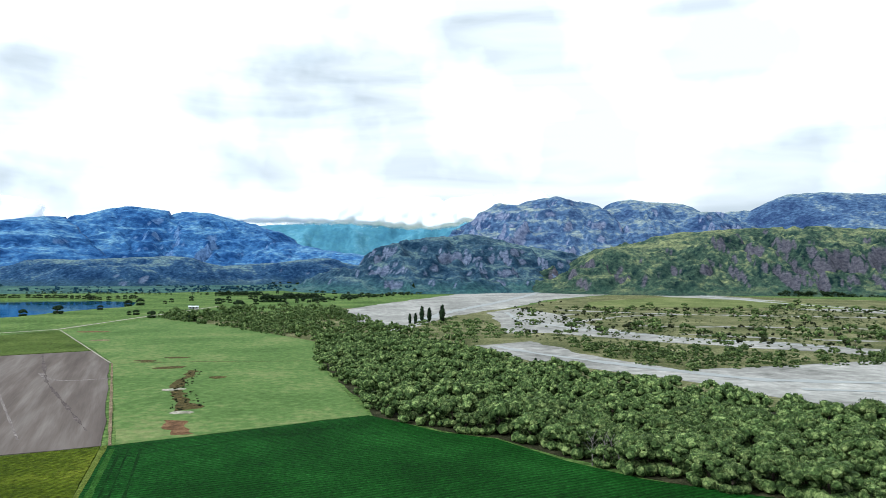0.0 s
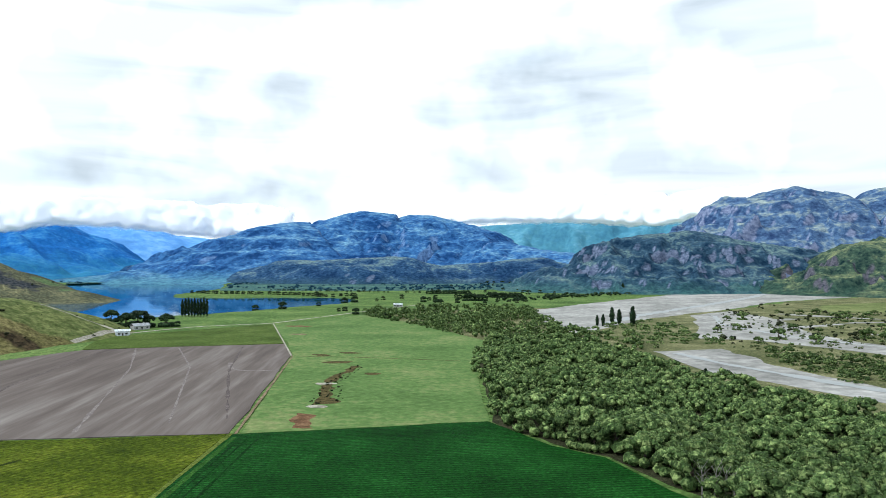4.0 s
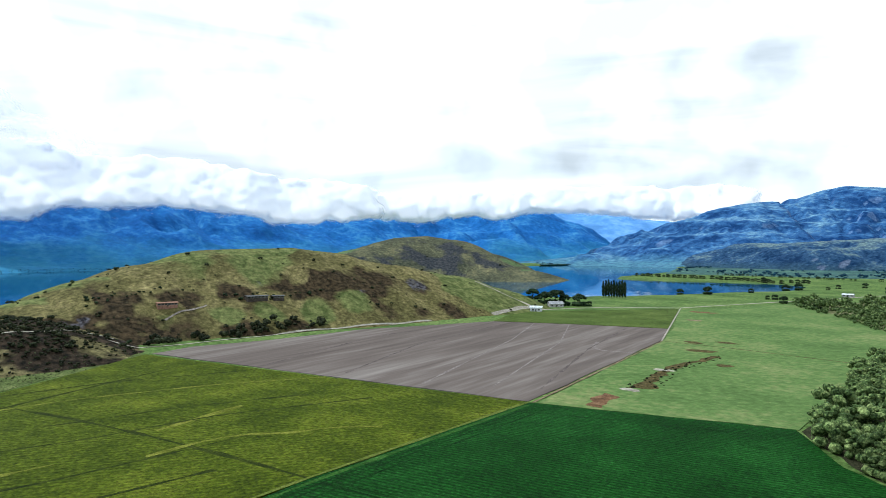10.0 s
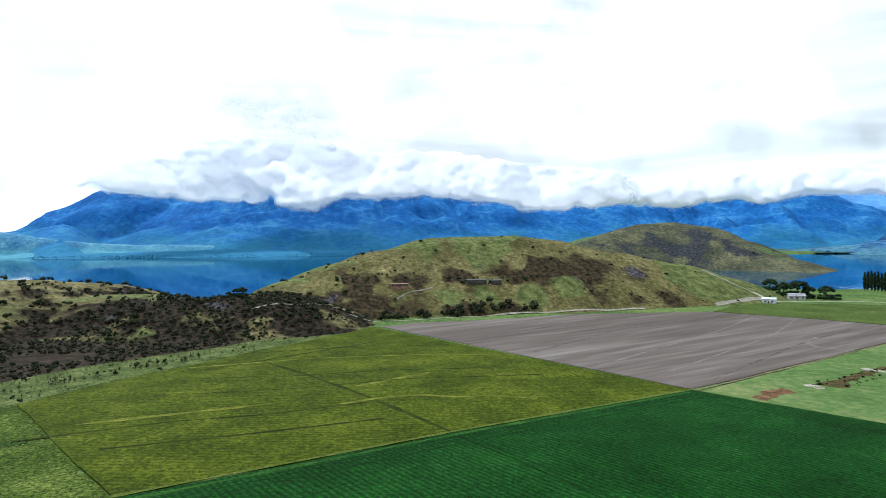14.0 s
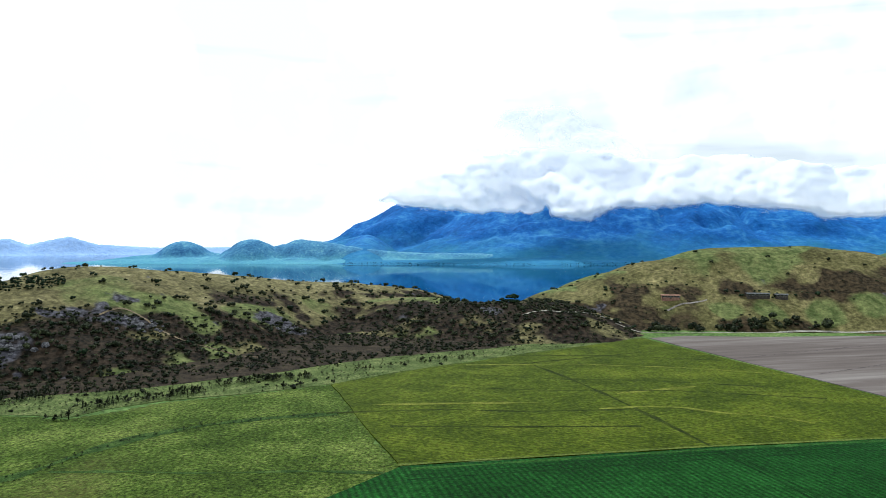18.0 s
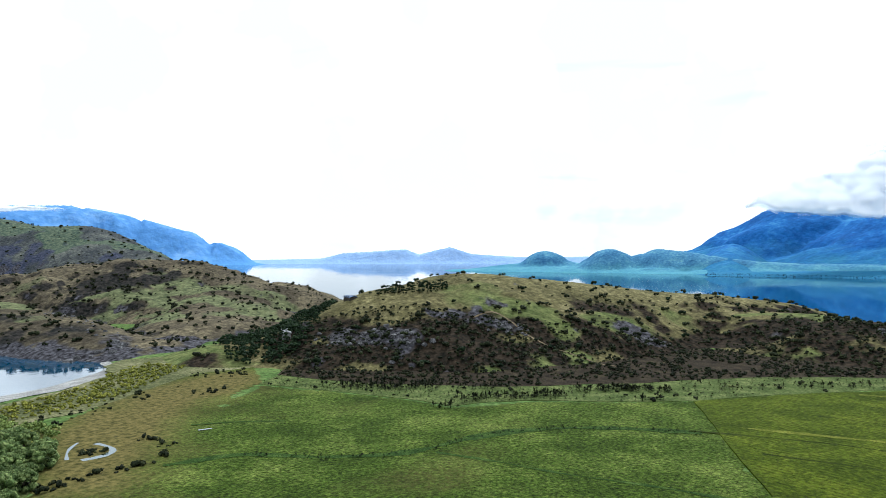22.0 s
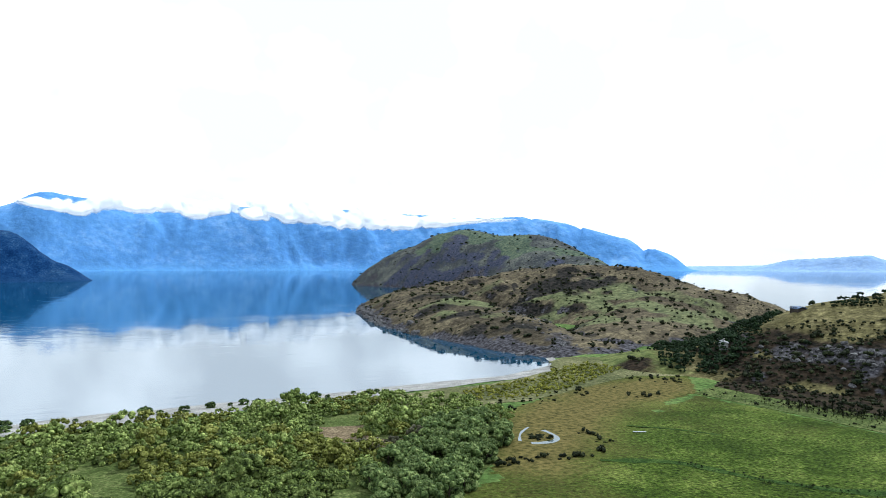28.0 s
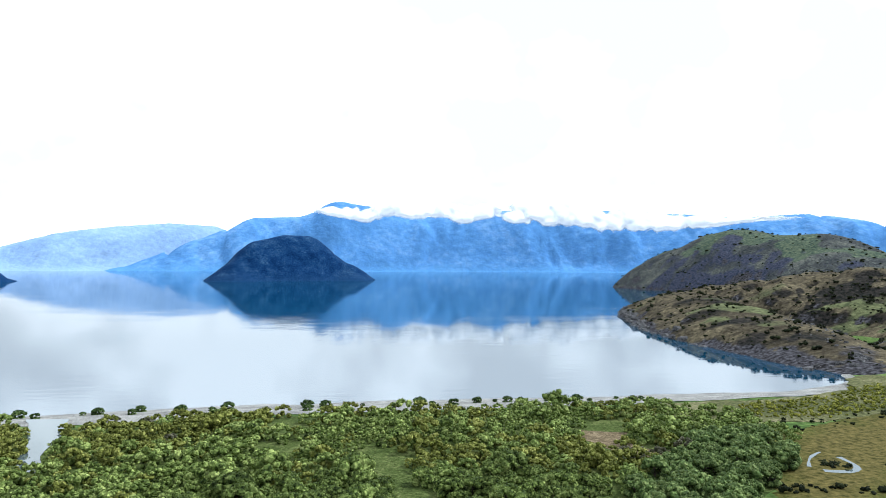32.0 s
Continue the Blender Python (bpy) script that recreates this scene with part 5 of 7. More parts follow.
def cloud_bank(name, label, keys, mat, seed, sizes=(70, 44, 26), fill=1.0, step=5.0, thick=1.0, lean=1.2, swell=1.3):
    """Heaped cloud along a mountain side: puffs on puffs between a lower and an upper level, leaning back with height.
    Each key: the turn, how far off, the level of the underside and of the top."""
    rng = np.random.default_rng(seed)
    turn, reach, low, high = (np.array(v, float) for v in zip(*sorted(keys)))
    arc = np.radians(turn) * reach.mean()
    s = np.arange(arc[0] - 60, arc[-1] + 60, step)
    zz = np.arange(low.min() - 30, high.max() + 60, step)
    S, Z = np.meshgrid(s, zz, indexing="ij")
    ws, wz = S + 26 * fbm(S, Z, 60, 3, seed + 5), Z + 13 * fbm(S, Z, 45, 3, seed + 6)
    depth, thin = np.zeros(S.shape), np.zeros(S.shape)
    area = float(np.sum((high[1:] + high[:-1] - low[1:] - low[:-1]) / 2 * np.diff(arc)))
    for k, R0 in enumerate(sizes):
        count = int(fill * (1.2, 1.5, 1.9)[k] * area / (3.14 * (0.62 * R0) ** 2))
        before, cover = depth.copy(), thin.copy()
        for _ in range(count):
            R = R0 * rng.uniform(0.7, 1.35)
            ps = rng.uniform(arc[0], arc[-1])
            a, b = np.interp(ps, arc, low), np.interp(ps, arc, high)
            Rz = min(R * rng.uniform(0.55, 0.8), max(8.0, (b - a) * 0.5))
            pz = a + 0.75 * Rz + max(0.0, b - a - 1.5 * Rz) * rng.uniform(0, 1) ** 1.3
            ci, cj = min(len(s) - 1, np.searchsorted(s, ps)), min(len(zz) - 1, np.searchsorted(zz, pz))
            if k and cover[ci, cj] < 0.12 and rng.random() < 0.8:
                continue
            i0, i1 = np.searchsorted(s, (ps - R - 30, ps + R + 30))
            j0, j1 = np.searchsorted(zz, (pz - Rz - 16, pz + Rz + 16))
            stand = max(0.0, before[ci, cj] - 0.35 * R) if k else rng.uniform(0, 40)
            q = ((ws[i0:i1, j0:j1] - ps) / R) ** 2 + ((wz[i0:i1, j0:j1] - pz) / Rz) ** 2
            dome = np.clip(1 - q, 0, 1) ** 0.6
            depth[i0:i1, j0:j1] = np.maximum(depth[i0:i1, j0:j1], np.where(q < 1, stand + 0.75 * R * dome, 0))
            thin[i0:i1, j0:j1] = np.maximum(thin[i0:i1, j0:j1], dome)
    depth += np.where(depth > 0, 6 * fbm(S, Z, 24, 4, seed + 2), 0)
    for field, rounds in ((depth, 3), (thin, 4)):
        for _ in range(rounds):
            field[1:-1, 1:-1] = (2 * field[1:-1, 1:-1] + field[:-2, 1:-1] + field[2:, 1:-1] + field[1:-1, :-2] + field[1:-1, 2:]) / 6
    bottom = np.interp(S, arc, low)
    up = (Z - bottom) / (np.interp(S, arc, high) - bottom)
    ends = np.clip((S - s[0]) / 120, 0, 1) * np.clip((s[-1] - S) / 120, 0, 1)
    body = np.clip(thin * 1.5, 0, 1) * thick * np.clip((1.5 - up) / 0.6, 0.25, 1) * np.clip((up + 0.16) / 0.22, 0.3, 1) * (0.4 + 0.6 * ends)
    a = S / reach.mean()
    r = np.interp(S, arc, reach) + lean * (Z - bottom) - swell * depth
    X, Y = EYE[0] - r * np.sin(a), EYE[1] + r * np.cos(a)
    i = np.arange(S.size).reshape(S.shape)
    q = np.stack([i[:-1, :-1], i[1:, :-1], i[1:, 1:], i[:-1, 1:]], -1).reshape(-1, 4)
    q = q[(body.ravel()[q] > 0.01).any(1)]
    used = np.unique(q)
    index = np.full(S.size, -1)
    index[used] = np.arange(len(used))
    me = fast_mesh(name, np.stack([X, Y, Z], -1).reshape(-1, 3)[used], index[q], mat)
    me.attributes.new("body", "FLOAT", "POINT").data.foreach_set("value", body.ravel()[used].astype(np.float32))
    return tagged(new(name, me), label, "cloud", kind="structure")


CLOUD_MAIN = [(99.7, 2244, 184, 205), (97.8, 2244, 174, 253), (96.3, 2244, 169, 292), (92.3, 2243, 159, 330), (89.8, 2243, 157, 392), (84.5, 2243, 141, 404), (83.4, 2243, 138, 389),
              (80.9, 2243, 168, 354), (76.3, 2242, 172, 335), (71.6, 2242, 166, 347), (69.3, 2242, 158, 314), (67.0, 2241, 144, 300), (65.6, 2268, 128, 290), (60.6, 2366, 138, 290), (57.9, 2420, 154, 275)]
CLOUD_BAY = [(58.5, 2480, 150, 262), (53.6, 2560, 145, 262), (49.5, 2640, 175, 268), (48.0, 2680, 155, 270), (45.7, 2730, 178, 275), (42.5, 2850, 188, 302), (39.1, 2930, 186, 311), (35.4, 3000, 166, 318), (31.5, 3020, 162, 320), (27.5, 3020, 195, 300)]
CLOUD_NORTH = [(16.0, 3590, 262, 365), (13.4, 3582, 256, 375), (9.4, 3573, 262, 389), (3.9, 3562, 261, 406), (-0.7, 3552, 238, 419), (-3.5, 3547, 244, 425), (-7.5, 3539, 274, 433), (-12, 3530, 300, 435)]
CLOUD_SOUTH = [(190.7, 3799, 318, 345), (186.4, 3799, 262, 366), (184.5, 3799, 305, 383), (183.0, 3799, 288, 393), (180.6, 3799, 298, 390), (178.5, 3799, 266, 390), (176.4, 3799, 300, 390), (174.2, 3799, 266, 388),
               (171.1, 3799, 246, 408), (169.3, 3799, 254, 382), (167.5, 3799, 226, 378), (162.8, 3799, 222, 335), (159, 3799, 235, 300), (156.2, 3799, 262, 285), (153, 3799, 270, 282)]
CLOUD_HIGH = [(93.5, 2420, 330, 400), (91.0, 2420, 340, 470), (88.5, 2420, 360, 640), (85.5, 2420, 380, 660), (83.0, 2420, 350, 470), (79, 2420, 320, 400)]
cloud_bank("cloud_main", "white billowing cloud bank wrapped round the mountain", CLOUD_MAIN, M_CLOUD, 2, (88, 52, 29), fill=1.25)
cloud_bank("cloud_high", "grey cloud column rising above the mountain", CLOUD_HIGH, M_CLOUD_THIN, 5, (85, 60, 40), fill=0.55, step=9, thick=0.55)
cloud_bank("cloud_bay", "low white cloud along the range beyond the bay", CLOUD_BAY, M_CLOUD, 9, (85, 52, 31), fill=1.5, step=6)
cloud_bank("cloud_north", "white cloud over the teal mountains", CLOUD_NORTH, M_CLOUD, 13, (95, 60, 36), fill=1.6, step=8)
cloud_bank("cloud_south", "torn white cloud along the southern range", CLOUD_SOUTH, M_CLOUD, 17, (62, 42, 27), fill=0.6, step=7, thick=0.9)


# ---- roads, tracks, wet places ----
def top_z(x, y):
    z = ground_z(x, y)
    for n in ("hill_grassy", "hill_bracken", "hill_peninsula"):
        r = HILLS[n]
        hit = (x > r.x[0]) & (x < r.x[-1]) & (y > r.y[0]) & (y < r.y[-1])
        z = np.where(hit, np.maximum(z, r.at(x, y)), z)
    return z


def ribbon(name, pts, width, mat, label, category, lift=0.15, seed=1, rough=0.25, level=None, kind="structure", step=2.5):
    """A strip along a line, lying on the ground."""
    line = []
    for a, b in zip(pts, pts[1:]):
        n = max(1, int(math.hypot(b[0] - a[0], b[1] - a[1]) / step))
        line += [(a[0] + (b[0] - a[0]) * k / n, a[1] + (b[1] - a[1]) * k / n) for k in range(n)]
    p = np.array(line + [pts[-1]], float)
    for _ in range(6):
        p[1:-1] = (p[:-2] + 2 * p[1:-1] + p[2:]) / 4
    d = np.gradient(p, axis=0)
    d /= np.linalg.norm(d, axis=1)[:, None] + 1e-9
    nrm = np.stack([-d[:, 1], d[:, 0]], 1)
    w = width / 2 * (1 + rough * fbm(p[:, 0], p[:, 1], 9, 3, seed))
    rows = [p + nrm * (w * f)[:, None] for f in (-1, -0.5, 0, 0.5, 1)]
    v = np.concatenate([np.column_stack([q, (top_z(q[:, 0], q[:, 1]) if level is None else np.full(len(q), level)) + lift]) for q in rows])
    n = len(p)
    i = np.arange(n - 1)
    f = np.concatenate([np.stack([i + k * n, i + 1 + k * n, i + 1 + (k + 1) * n, i + (k + 1) * n], 1) for k in range(4)])
    return tagged(new(name, fast_mesh(name, v, f, mat)), label, category, kind=kind)


M_TRACK = material("pale_gravel_track", [(0.20, 0.18, 0.14), (0.30, 0.28, 0.23), (0.40, 0.37, 0.31)], 6, 0.8, 0.95, 0.4, 0.3)
M_DIRT = material("worn_dirt", [(0.10, 0.075, 0.045), (0.17, 0.13, 0.08), (0.25, 0.20, 0.13)], 5, 0.8, 0.95, 0.5, 0.4)
M_DIRT2 = material("pale_dry_soil", [(0.14, 0.12, 0.105), (0.22, 0.195, 0.17), (0.30, 0.27, 0.24)], 6, 0.8, 0.95, 0.4, 0.3)
M_SOILPALE = material("pale_harrowed_soil", [(0.15, 0.125, 0.117), (0.17, 0.146, 0.137), (0.20, 0.178, 0.166)], 6, 0.8, 0.95, 0.4, 0.3)
M_SOILDARK = material("dark_harrowed_soil", [(0.075, 0.06, 0.056), (0.095, 0.078, 0.073), (0.12, 0.10, 0.095)], 6, 0.8, 0.95, 0.4, 0.3)
M_OLIVEMID = material("trampled_crop", [(0.05, 0.075, 0.010), (0.085, 0.11, 0.018), (0.12, 0.14, 0.03)], 6, 0.8, 0.9, 0.5, 0.4)
M_REDSOIL = material("red_brown_soil", [(0.07, 0.040, 0.022), (0.13, 0.072, 0.038), (0.20, 0.125, 0.07)], 4, 0.6, 0.95, 0.7, 0.4)
M_BROWNSPOT = material("wet_brown_rushes", [(0.025, 0.024, 0.008), (0.06, 0.05, 0.018), (0.12, 0.085, 0.035)], 3, 0.6, 0.9, 0.9, 0.5)
M_SEDGE = material("dark_sedge", [(0.012, 0.030, 0.005), (0.028, 0.058, 0.010), (0.06, 0.095, 0.020)], 4, 0.7, 0.9, 0.8, 0.5)
M_OLIVEDARK = material("dark_crop_line", [(0.010, 0.017, 0.002), (0.020, 0.030, 0.003), (0.04, 0.05, 0.006)], 6, 0.8, 0.9, 0.5, 0.4)
M_OLIVELIGHT = material("pale_crop_line", [(0.06, 0.072, 0.006), (0.11, 0.122, 0.014), (0.17, 0.175, 0.03)], 8, 0.8, 0.9, 0.5, 0.4)
M_POND = bpy.data.materials.new("pond_water")
M_POND.use_nodes = True
_q = M_POND.node_tree.nodes["Principled BSDF"]
_q.inputs["Base Color"].default_value, _q.inputs["Roughness"].default_value, _q.inputs["IOR"].default_value = (0.10, 0.13, 0.14, 1), 0.04, 1.6

ribbon("road_farm", [(-336, 409), (-338, 430), (-347, 462), (-335, 510), (-323, 541), (-276, 583), (-262, 660), (-246, 743), (-215, 900)], 4.2, M_TRACK, "pale gravel farm road along the paddocks", "road")
ribbon("road_hill", [(-346, 468), (-360, 462), (-370, 448), (-392, 440)], 3.5, M_TRACK, "pale gravel track climbing the green hill foot", "road")
ribbon("road_paddock", [(-272, 578), (-203, 455), (-161, 380)], 1.0, M_TRACK, "worn track down the paddock edge", "road", 0.4)
ribbon("road_foot", [(-333, 344), (-333, 289), (-338, 247), (-331, 209), (-331, 185), (-326, 157), (-330, 120)], 2.0, M_TRACK, "gravel track at the foot of the hill", "road", 0.3)
ribbon("road_drive", [(-362, 160), (-368, 170), (-369, 180), (-374, 190)], 1.3, M_DIRT2, "driveway to the long house on the hill", "road", 0.3)
ribbon("road_bracken", [(-316, 60), (-320, 85), (-335, 105), (-338, 125)], 1.7, M_TRACK, "pale track over the low saddle", "road", 0.3)
ribbon("path_bracken", [(-215, -160), (-231, -154), (-229, -145), (-224, -132), (-220, -113), (-223, -97), (-216, -75)], 1.3, M_DIRT, "worn path down the bracken hill", "path", 0.25)
ribbon("path_plough", [(-128, 214), (-195, 330), (-250, 402)], 0.8, M_SOILPALE, "pale wheel line across the ploughed field", "track", 0.0, level=0.262, rough=0.5)
ribbon("path_plough_dark", [(-190, 184), (-240, 260), (-285, 372)], 1.4, M_SOILDARK, "dark harrow line across the ploughed field", "track", 0.0, level=0.262, rough=0.6)
ribbon("patch_plough_pale", [(-142, 330), (-160, 322), (-172, 330), (-182, 348)], 2.4, M_SOILPALE, "pale dry patch on the ploughed soil", "soil", 0.0, level=0.264, rough=0.9)
ribbon("fence_line_paddock", [(-161, 380), (-117, 383), (-60, 381)], 1.2, M_BROWNSPOT, "trodden dark line across the paddock", "track", 0.0, level=0.262, rough=0.8)
for k, line in enumerate([[(-150, 196), (-222, 318), (-274, 392)], [(-232, 166), (-286, 262), (-300, 330)], [(-112, 224), (-168, 322), (-214, 420)]]):
    ribbon("harrow_line", line, 1.2, (M_SOILPALE, M_SOILDARK, M_SOILDARK)[k], "faint harrow line across the ploughed field", "track", 0.0, seed=120 + k, level=0.27 + 0.003 * k, rough=1.4)
ribbon("edge_plough", [(-98, 205), (-160, 379)], 1.0, M_DIRT, "dirt strip at the edge of the ploughed field", "track", 0.0, level=0.28, rough=0.5)
ribbon("edge_crop", [(-99, 204), (-76, 105), (-53, 20)], 1.4, M_OLIVEMID, "trampled strip between two crops", "track", 0.0, level=0.57, rough=0.8)
WHEEL, LODGED = "dark wheel track in the crop", "pale lodged streak in the crop"
for k, (line, w, mt, lab) in enumerate([
        ([(-105, -12), (-109, 6), (-113, 28), (-112, 53), (-116, 80), (-121, 110)], 1.4, M_OLIVEDARK, WHEEL), ([(-203, 61), (-171, 75), (-137, 87), (-101, 98), (-72, 106)], 1.5, M_OLIVEDARK, WHEEL),
        ([(-118, 80), (-123, 96), (-123, 109), (-115, 119), (-113, 134), (-104, 145)], 2.0, M_OLIVELIGHT, LODGED), ([(-143, 90), (-151, 107), (-158, 123)], 2.0, M_OLIVELIGHT, LODGED),
        ([(-192, 36), (-210, 64), (-231, 98), (-250, 129)], 1.6, M_OLIVEDARK, WHEEL),
        ([(-228, 50), (-232, 100), (-222, 152)], 1.3, M_OLIVEDARK, WHEEL), ([(-176, 35), (-169, 68), (-169, 105), (-160, 150)], 1.3, M_OLIVEDARK, WHEEL), ([(-150, 20), (-146, 70), (-150, 110), (-140, 165)], 1.2, M_OLIVEDARK, WHEEL),
        ([(-118, 0), (-122, 30), (-126, 60)], 2.2, M_OLIVELIGHT, LODGED), ([(-90, 12), (-92, 50), (-96, 90)], 1.3, M_OLIVEDARK, WHEEL), ([(-200, 30), (-206, 80), (-200, 130), (-186, 172)], 1.6, M_OLIVELIGHT, LODGED)]):
    ribbon("crop_line", line, w, mt, lab, "track", 0.0, seed=60 + k, level=0.512 + 0.004 * k, rough=1.2)
# headland of the green crop: wheel lines beside the olive field
M_GREENDARK = material("dark_green_line", [(0.002, 0.014, 0.002), (0.004, 0.024, 0.003), (0.008, 0.04, 0.006)], 6, 0.8, 0.9, 0.5, 0.4)
M_GREENPALE = material("pale_green_line", [(0.014, 0.052, 0.006), (0.022, 0.072, 0.010), (0.04, 0.10, 0.018)], 8, 0.8, 0.9, 0.5, 0.4)
for k, (off, w, mt, lab) in enumerate([(2.0, 1.6, M_GREENPALE, "pale green edge strip of the crop"), (4.4, 0.7, M_GREENDARK, "dark wheel line along the crop edge"), (6.6, 0.7, M_GREENDARK, "dark wheel line along the crop edge"), (10.0, 0.8, M_GREENDARK, "dark wheel line along the crop edge")]):
    ribbon("headland_line", [(-97.5 + off, 200), (-75.5 + off, 106), (-52 + off, 24)], w, mt, lab, "track", 0.0, seed=80 + k, level=0.563 + 0.003 * k, rough=0.8)
for k, line in enumerate([[(-70, 108), (-54, 113), (-31, 119), (4, 128), (50, 140)], [(-71, 105.5), (-55, 110.5), (-32, 116.5), (3, 125.5), (49, 137.5)], [(-92, 190), (-60, 208), (-22, 226)], [(40, -40), (70, 20), (90, 90), (98, 126)]]):
    ribbon("wheel_line", line, 0.7, M_GREENDARK, "dark wheel line through the green crop", "track", 0.0, seed=85 + k, level=0.577 + 0.003 * k, rough=0.8)
ribbon("creek_meadow", [(10, -120), (-9, -112), (-19, -90), (-33, -74), (-43, -70), (-57, -67), (-73, -60), (-87, -47), (-97, -31), (-105, -8)], 3.6, M_SEDGE, "dark sedge along a creek in the meadow", "creek", 0.05, level=0.32, rough=1.3)
ribbon("creek_branch", [(-41, -66), (-43, -47), (-43, -28), (-47, -2), (-47, 19)], 1.6, M_SEDGE, "faint dark furrow across the meadow", "creek", 0.05, level=0.318, rough=1.5)
ribbon("creek_north", [(-22, -152), (-34, -142), (-43, -130)], 1.4, M_SEDGE, "dark wet hollow in the meadow", "creek", 0.05, level=0.32, rough=0.9)
ribbon("pond", [(19.5, -143.2), (17.2, -139.8), (12.4, -140.2), (7.8, -144), (6.8, -150), (8, -156.5)], 2.0, M_POND, "curved bright oxbow pond", "pond", 0.0, level=0.33, rough=0.9)
ribbon("pond_arm", [(10.5, -161.8), (15.8, -158.4), (19.4, -152), (21.6, -146.8)], 1.4, M_POND, "narrow bright arm of the oxbow pond", "pond", 0.0, level=0.33, rough=1.0, seed=7)
ribbon("puddle", [(-19, -144.2), (-23, -142.4)], 1.0, M_POND, "small bright puddle in the grass", "puddle", 0.0, level=0.34, rough=0.6)
patch("lagoon", [(272, -200), (257, -201), (245, -172), (237, -150), (229, -138), (239, -140), (252, -168)], 0.22, M_POND, "still lagoon behind the beach", "lagoon", 4, 1.5, 33)
patch("path_thicket", [(62, -184), (78, -188), (81, -178), (70, -160), (60, -152), (56, -155), (64, -170)], 0.2, M_DIRT, "bare dirt path through the thicket", "path", 3, 1.5, 34)
patch("soil_red", [(-92, 238), (-85, 236), (-78, 217), (-83, 215), (-88, 226)], 0.3, M_REDSOIL, "bare red brown soil", "soil", 2, 2.5, 35)
patch("soil_gully", [(-113, 353), (-107, 350), (-106, 320), (-103, 300), (-93, 275), (-84, 262), (-90, 252), (-96, 260), (-101, 283), (-108, 305), (-110, 325)], 0.29, M_BROWNSPOT, "dark brown rushes in a wet gully", "gully", 2, 4, 36)
for k, (x, y, w, l, mt, lab) in enumerate([(-106, 297, 3, 10, M_TRACK, "pale sandy patch in the gully"), (-89, 250, 2.5, 8, M_TRACK, "pale sandy patch in the gully"), (-146, 387, 4, 12, M_BROWNSPOT, "brown wet spot in the paddock"),
                                           (-125, 362, 5, 14, M_BROWNSPOT, "brown wet spot in the paddock"), (-210, 497, 5, 16, M_DIRT, "bare brown spot in the paddock"), (-132, 401, 4, 12, M_BROWNSPOT, "brown wet spot in the paddock"),
                                           (-94, 329, 4, 9, M_BROWNSPOT, "brown wet spot in the paddock"), (-240, 560, 7, 24, M_REDSOIL, "bare brown spot in the paddock")]):
    patch("spot", [(x - l / 2, y - w / 3), (x, y - w), (x + l / 2, y - w / 2), (x + l / 2, y + w / 2), (x, y + w * 0.8), (x - l / 2, y + w / 2)], 0.30, mt, lab, "soil", 2, 3, 70 + k)

# beach
shore_out = np.array([(300, -214), (283, -218), (264, -225), (235, -236), (144, -251), (44, -265), (-38, -280), (-68, -296), (-89, -312), (-94, -330)], float)
shore_in = np.array([(300, -186), (268, -189), (240, -194), (204, -206), (120, -219), (40, -233), (-30, -250), (-58, -266), (-74, -290), (-82, -318)], float)


def lerp_line(a, n):
    s = np.concatenate([[0], np.cumsum(np.hypot(*np.diff(a, axis=0).T))])
    u = np.linspace(0, s[-1], n)
    return np.stack([np.interp(u, s, a[:, 0]), np.interp(u, s, a[:, 1])], 1)


bo, bi = lerp_line(shore_out, 160), lerp_line(shore_in, 160)
bi = bi + (bo - bi) * 0.02 + 2.0 * np.stack([fbm(bi[:, 0], bi[:, 1], 14, 3, 3), fbm(bi[:, 0], bi[:, 1], 14, 3, 8)], 1)
strip = [bo + (bi - bo) * f for f in np.linspace(-0.1, 1, 9)]
bv = np.concatenate([np.column_stack([q, ground_z(q[:, 0], q[:, 1]) + 0.14]) for q in strip])
ii = np.arange(159)
bf = np.concatenate([np.stack([ii + k * 160, ii + 1 + k * 160, ii + 1 + (k + 1) * 160, ii + (k + 1) * 160], 1) for k in range(8)])
M_BEACH = material("grey_beach_shingle", [(0.20, 0.195, 0.19), (0.29, 0.285, 0.275), (0.40, 0.39, 0.37)], 8, 0.6, 0.9, 0.5, 0.3)
tagged(new("beach", fast_mesh("beach", bv, bf, M_BEACH)), "curved grey shingle beach along the lake", "beach", kind="structure")

# river flats and channels
M_FLAT = material("dry_river_flat", [(0.05, 0.065, 0.024), (0.115, 0.12, 0.052), (0.23, 0.21, 0.12)], 30, 2.0, 0.95, 0.5, 0.8)
M_STREAM = bpy.data.materials.new("river_water")
M_STREAM.use_nodes = True
_s = M_STREAM.node_tree.nodes["Principled BSDF"]
_s.inputs["Base Color"].default_value, _s.inputs["Roughness"].default_value, _s.inputs["IOR"].default_value = (0.22, 0.228, 0.222, 1), 0.7, 1.35
M_PALEFLAT = material("pale_olive_flat", [(0.075, 0.10, 0.03), (0.12, 0.145, 0.05), (0.19, 0.19, 0.085)], 60, 5, 0.95, 0.3, 0.8, grit=0.2)
patch("river_margin", [(-240, 735), (-135, 575), (-60, 482), (-20, 470), (40, 395), (60, 320), (100, 260), (140, 190), (180, 160), (430, 140), (430, 400), (100, 480), (90, 700), (160, 850), (-60, 850), (-130, 805)], 0.07, M_FLAT, "dry rough ground along the gravel river", "ground", 10, 6, 50)
patch("riverside_flat", [(86, 472), (104, 430), (140, 336), (186, 342), (268, 358), (420, 335), (1000, 420), (1000, 800), (603, 1147), (560, 1450), (460, 1260), (270, 1050), (155, 846), (66, 706), (30, 600)], 0.12, M_FLAT, "dry tussock flats between river channels", "flat", 14, 8, 51)
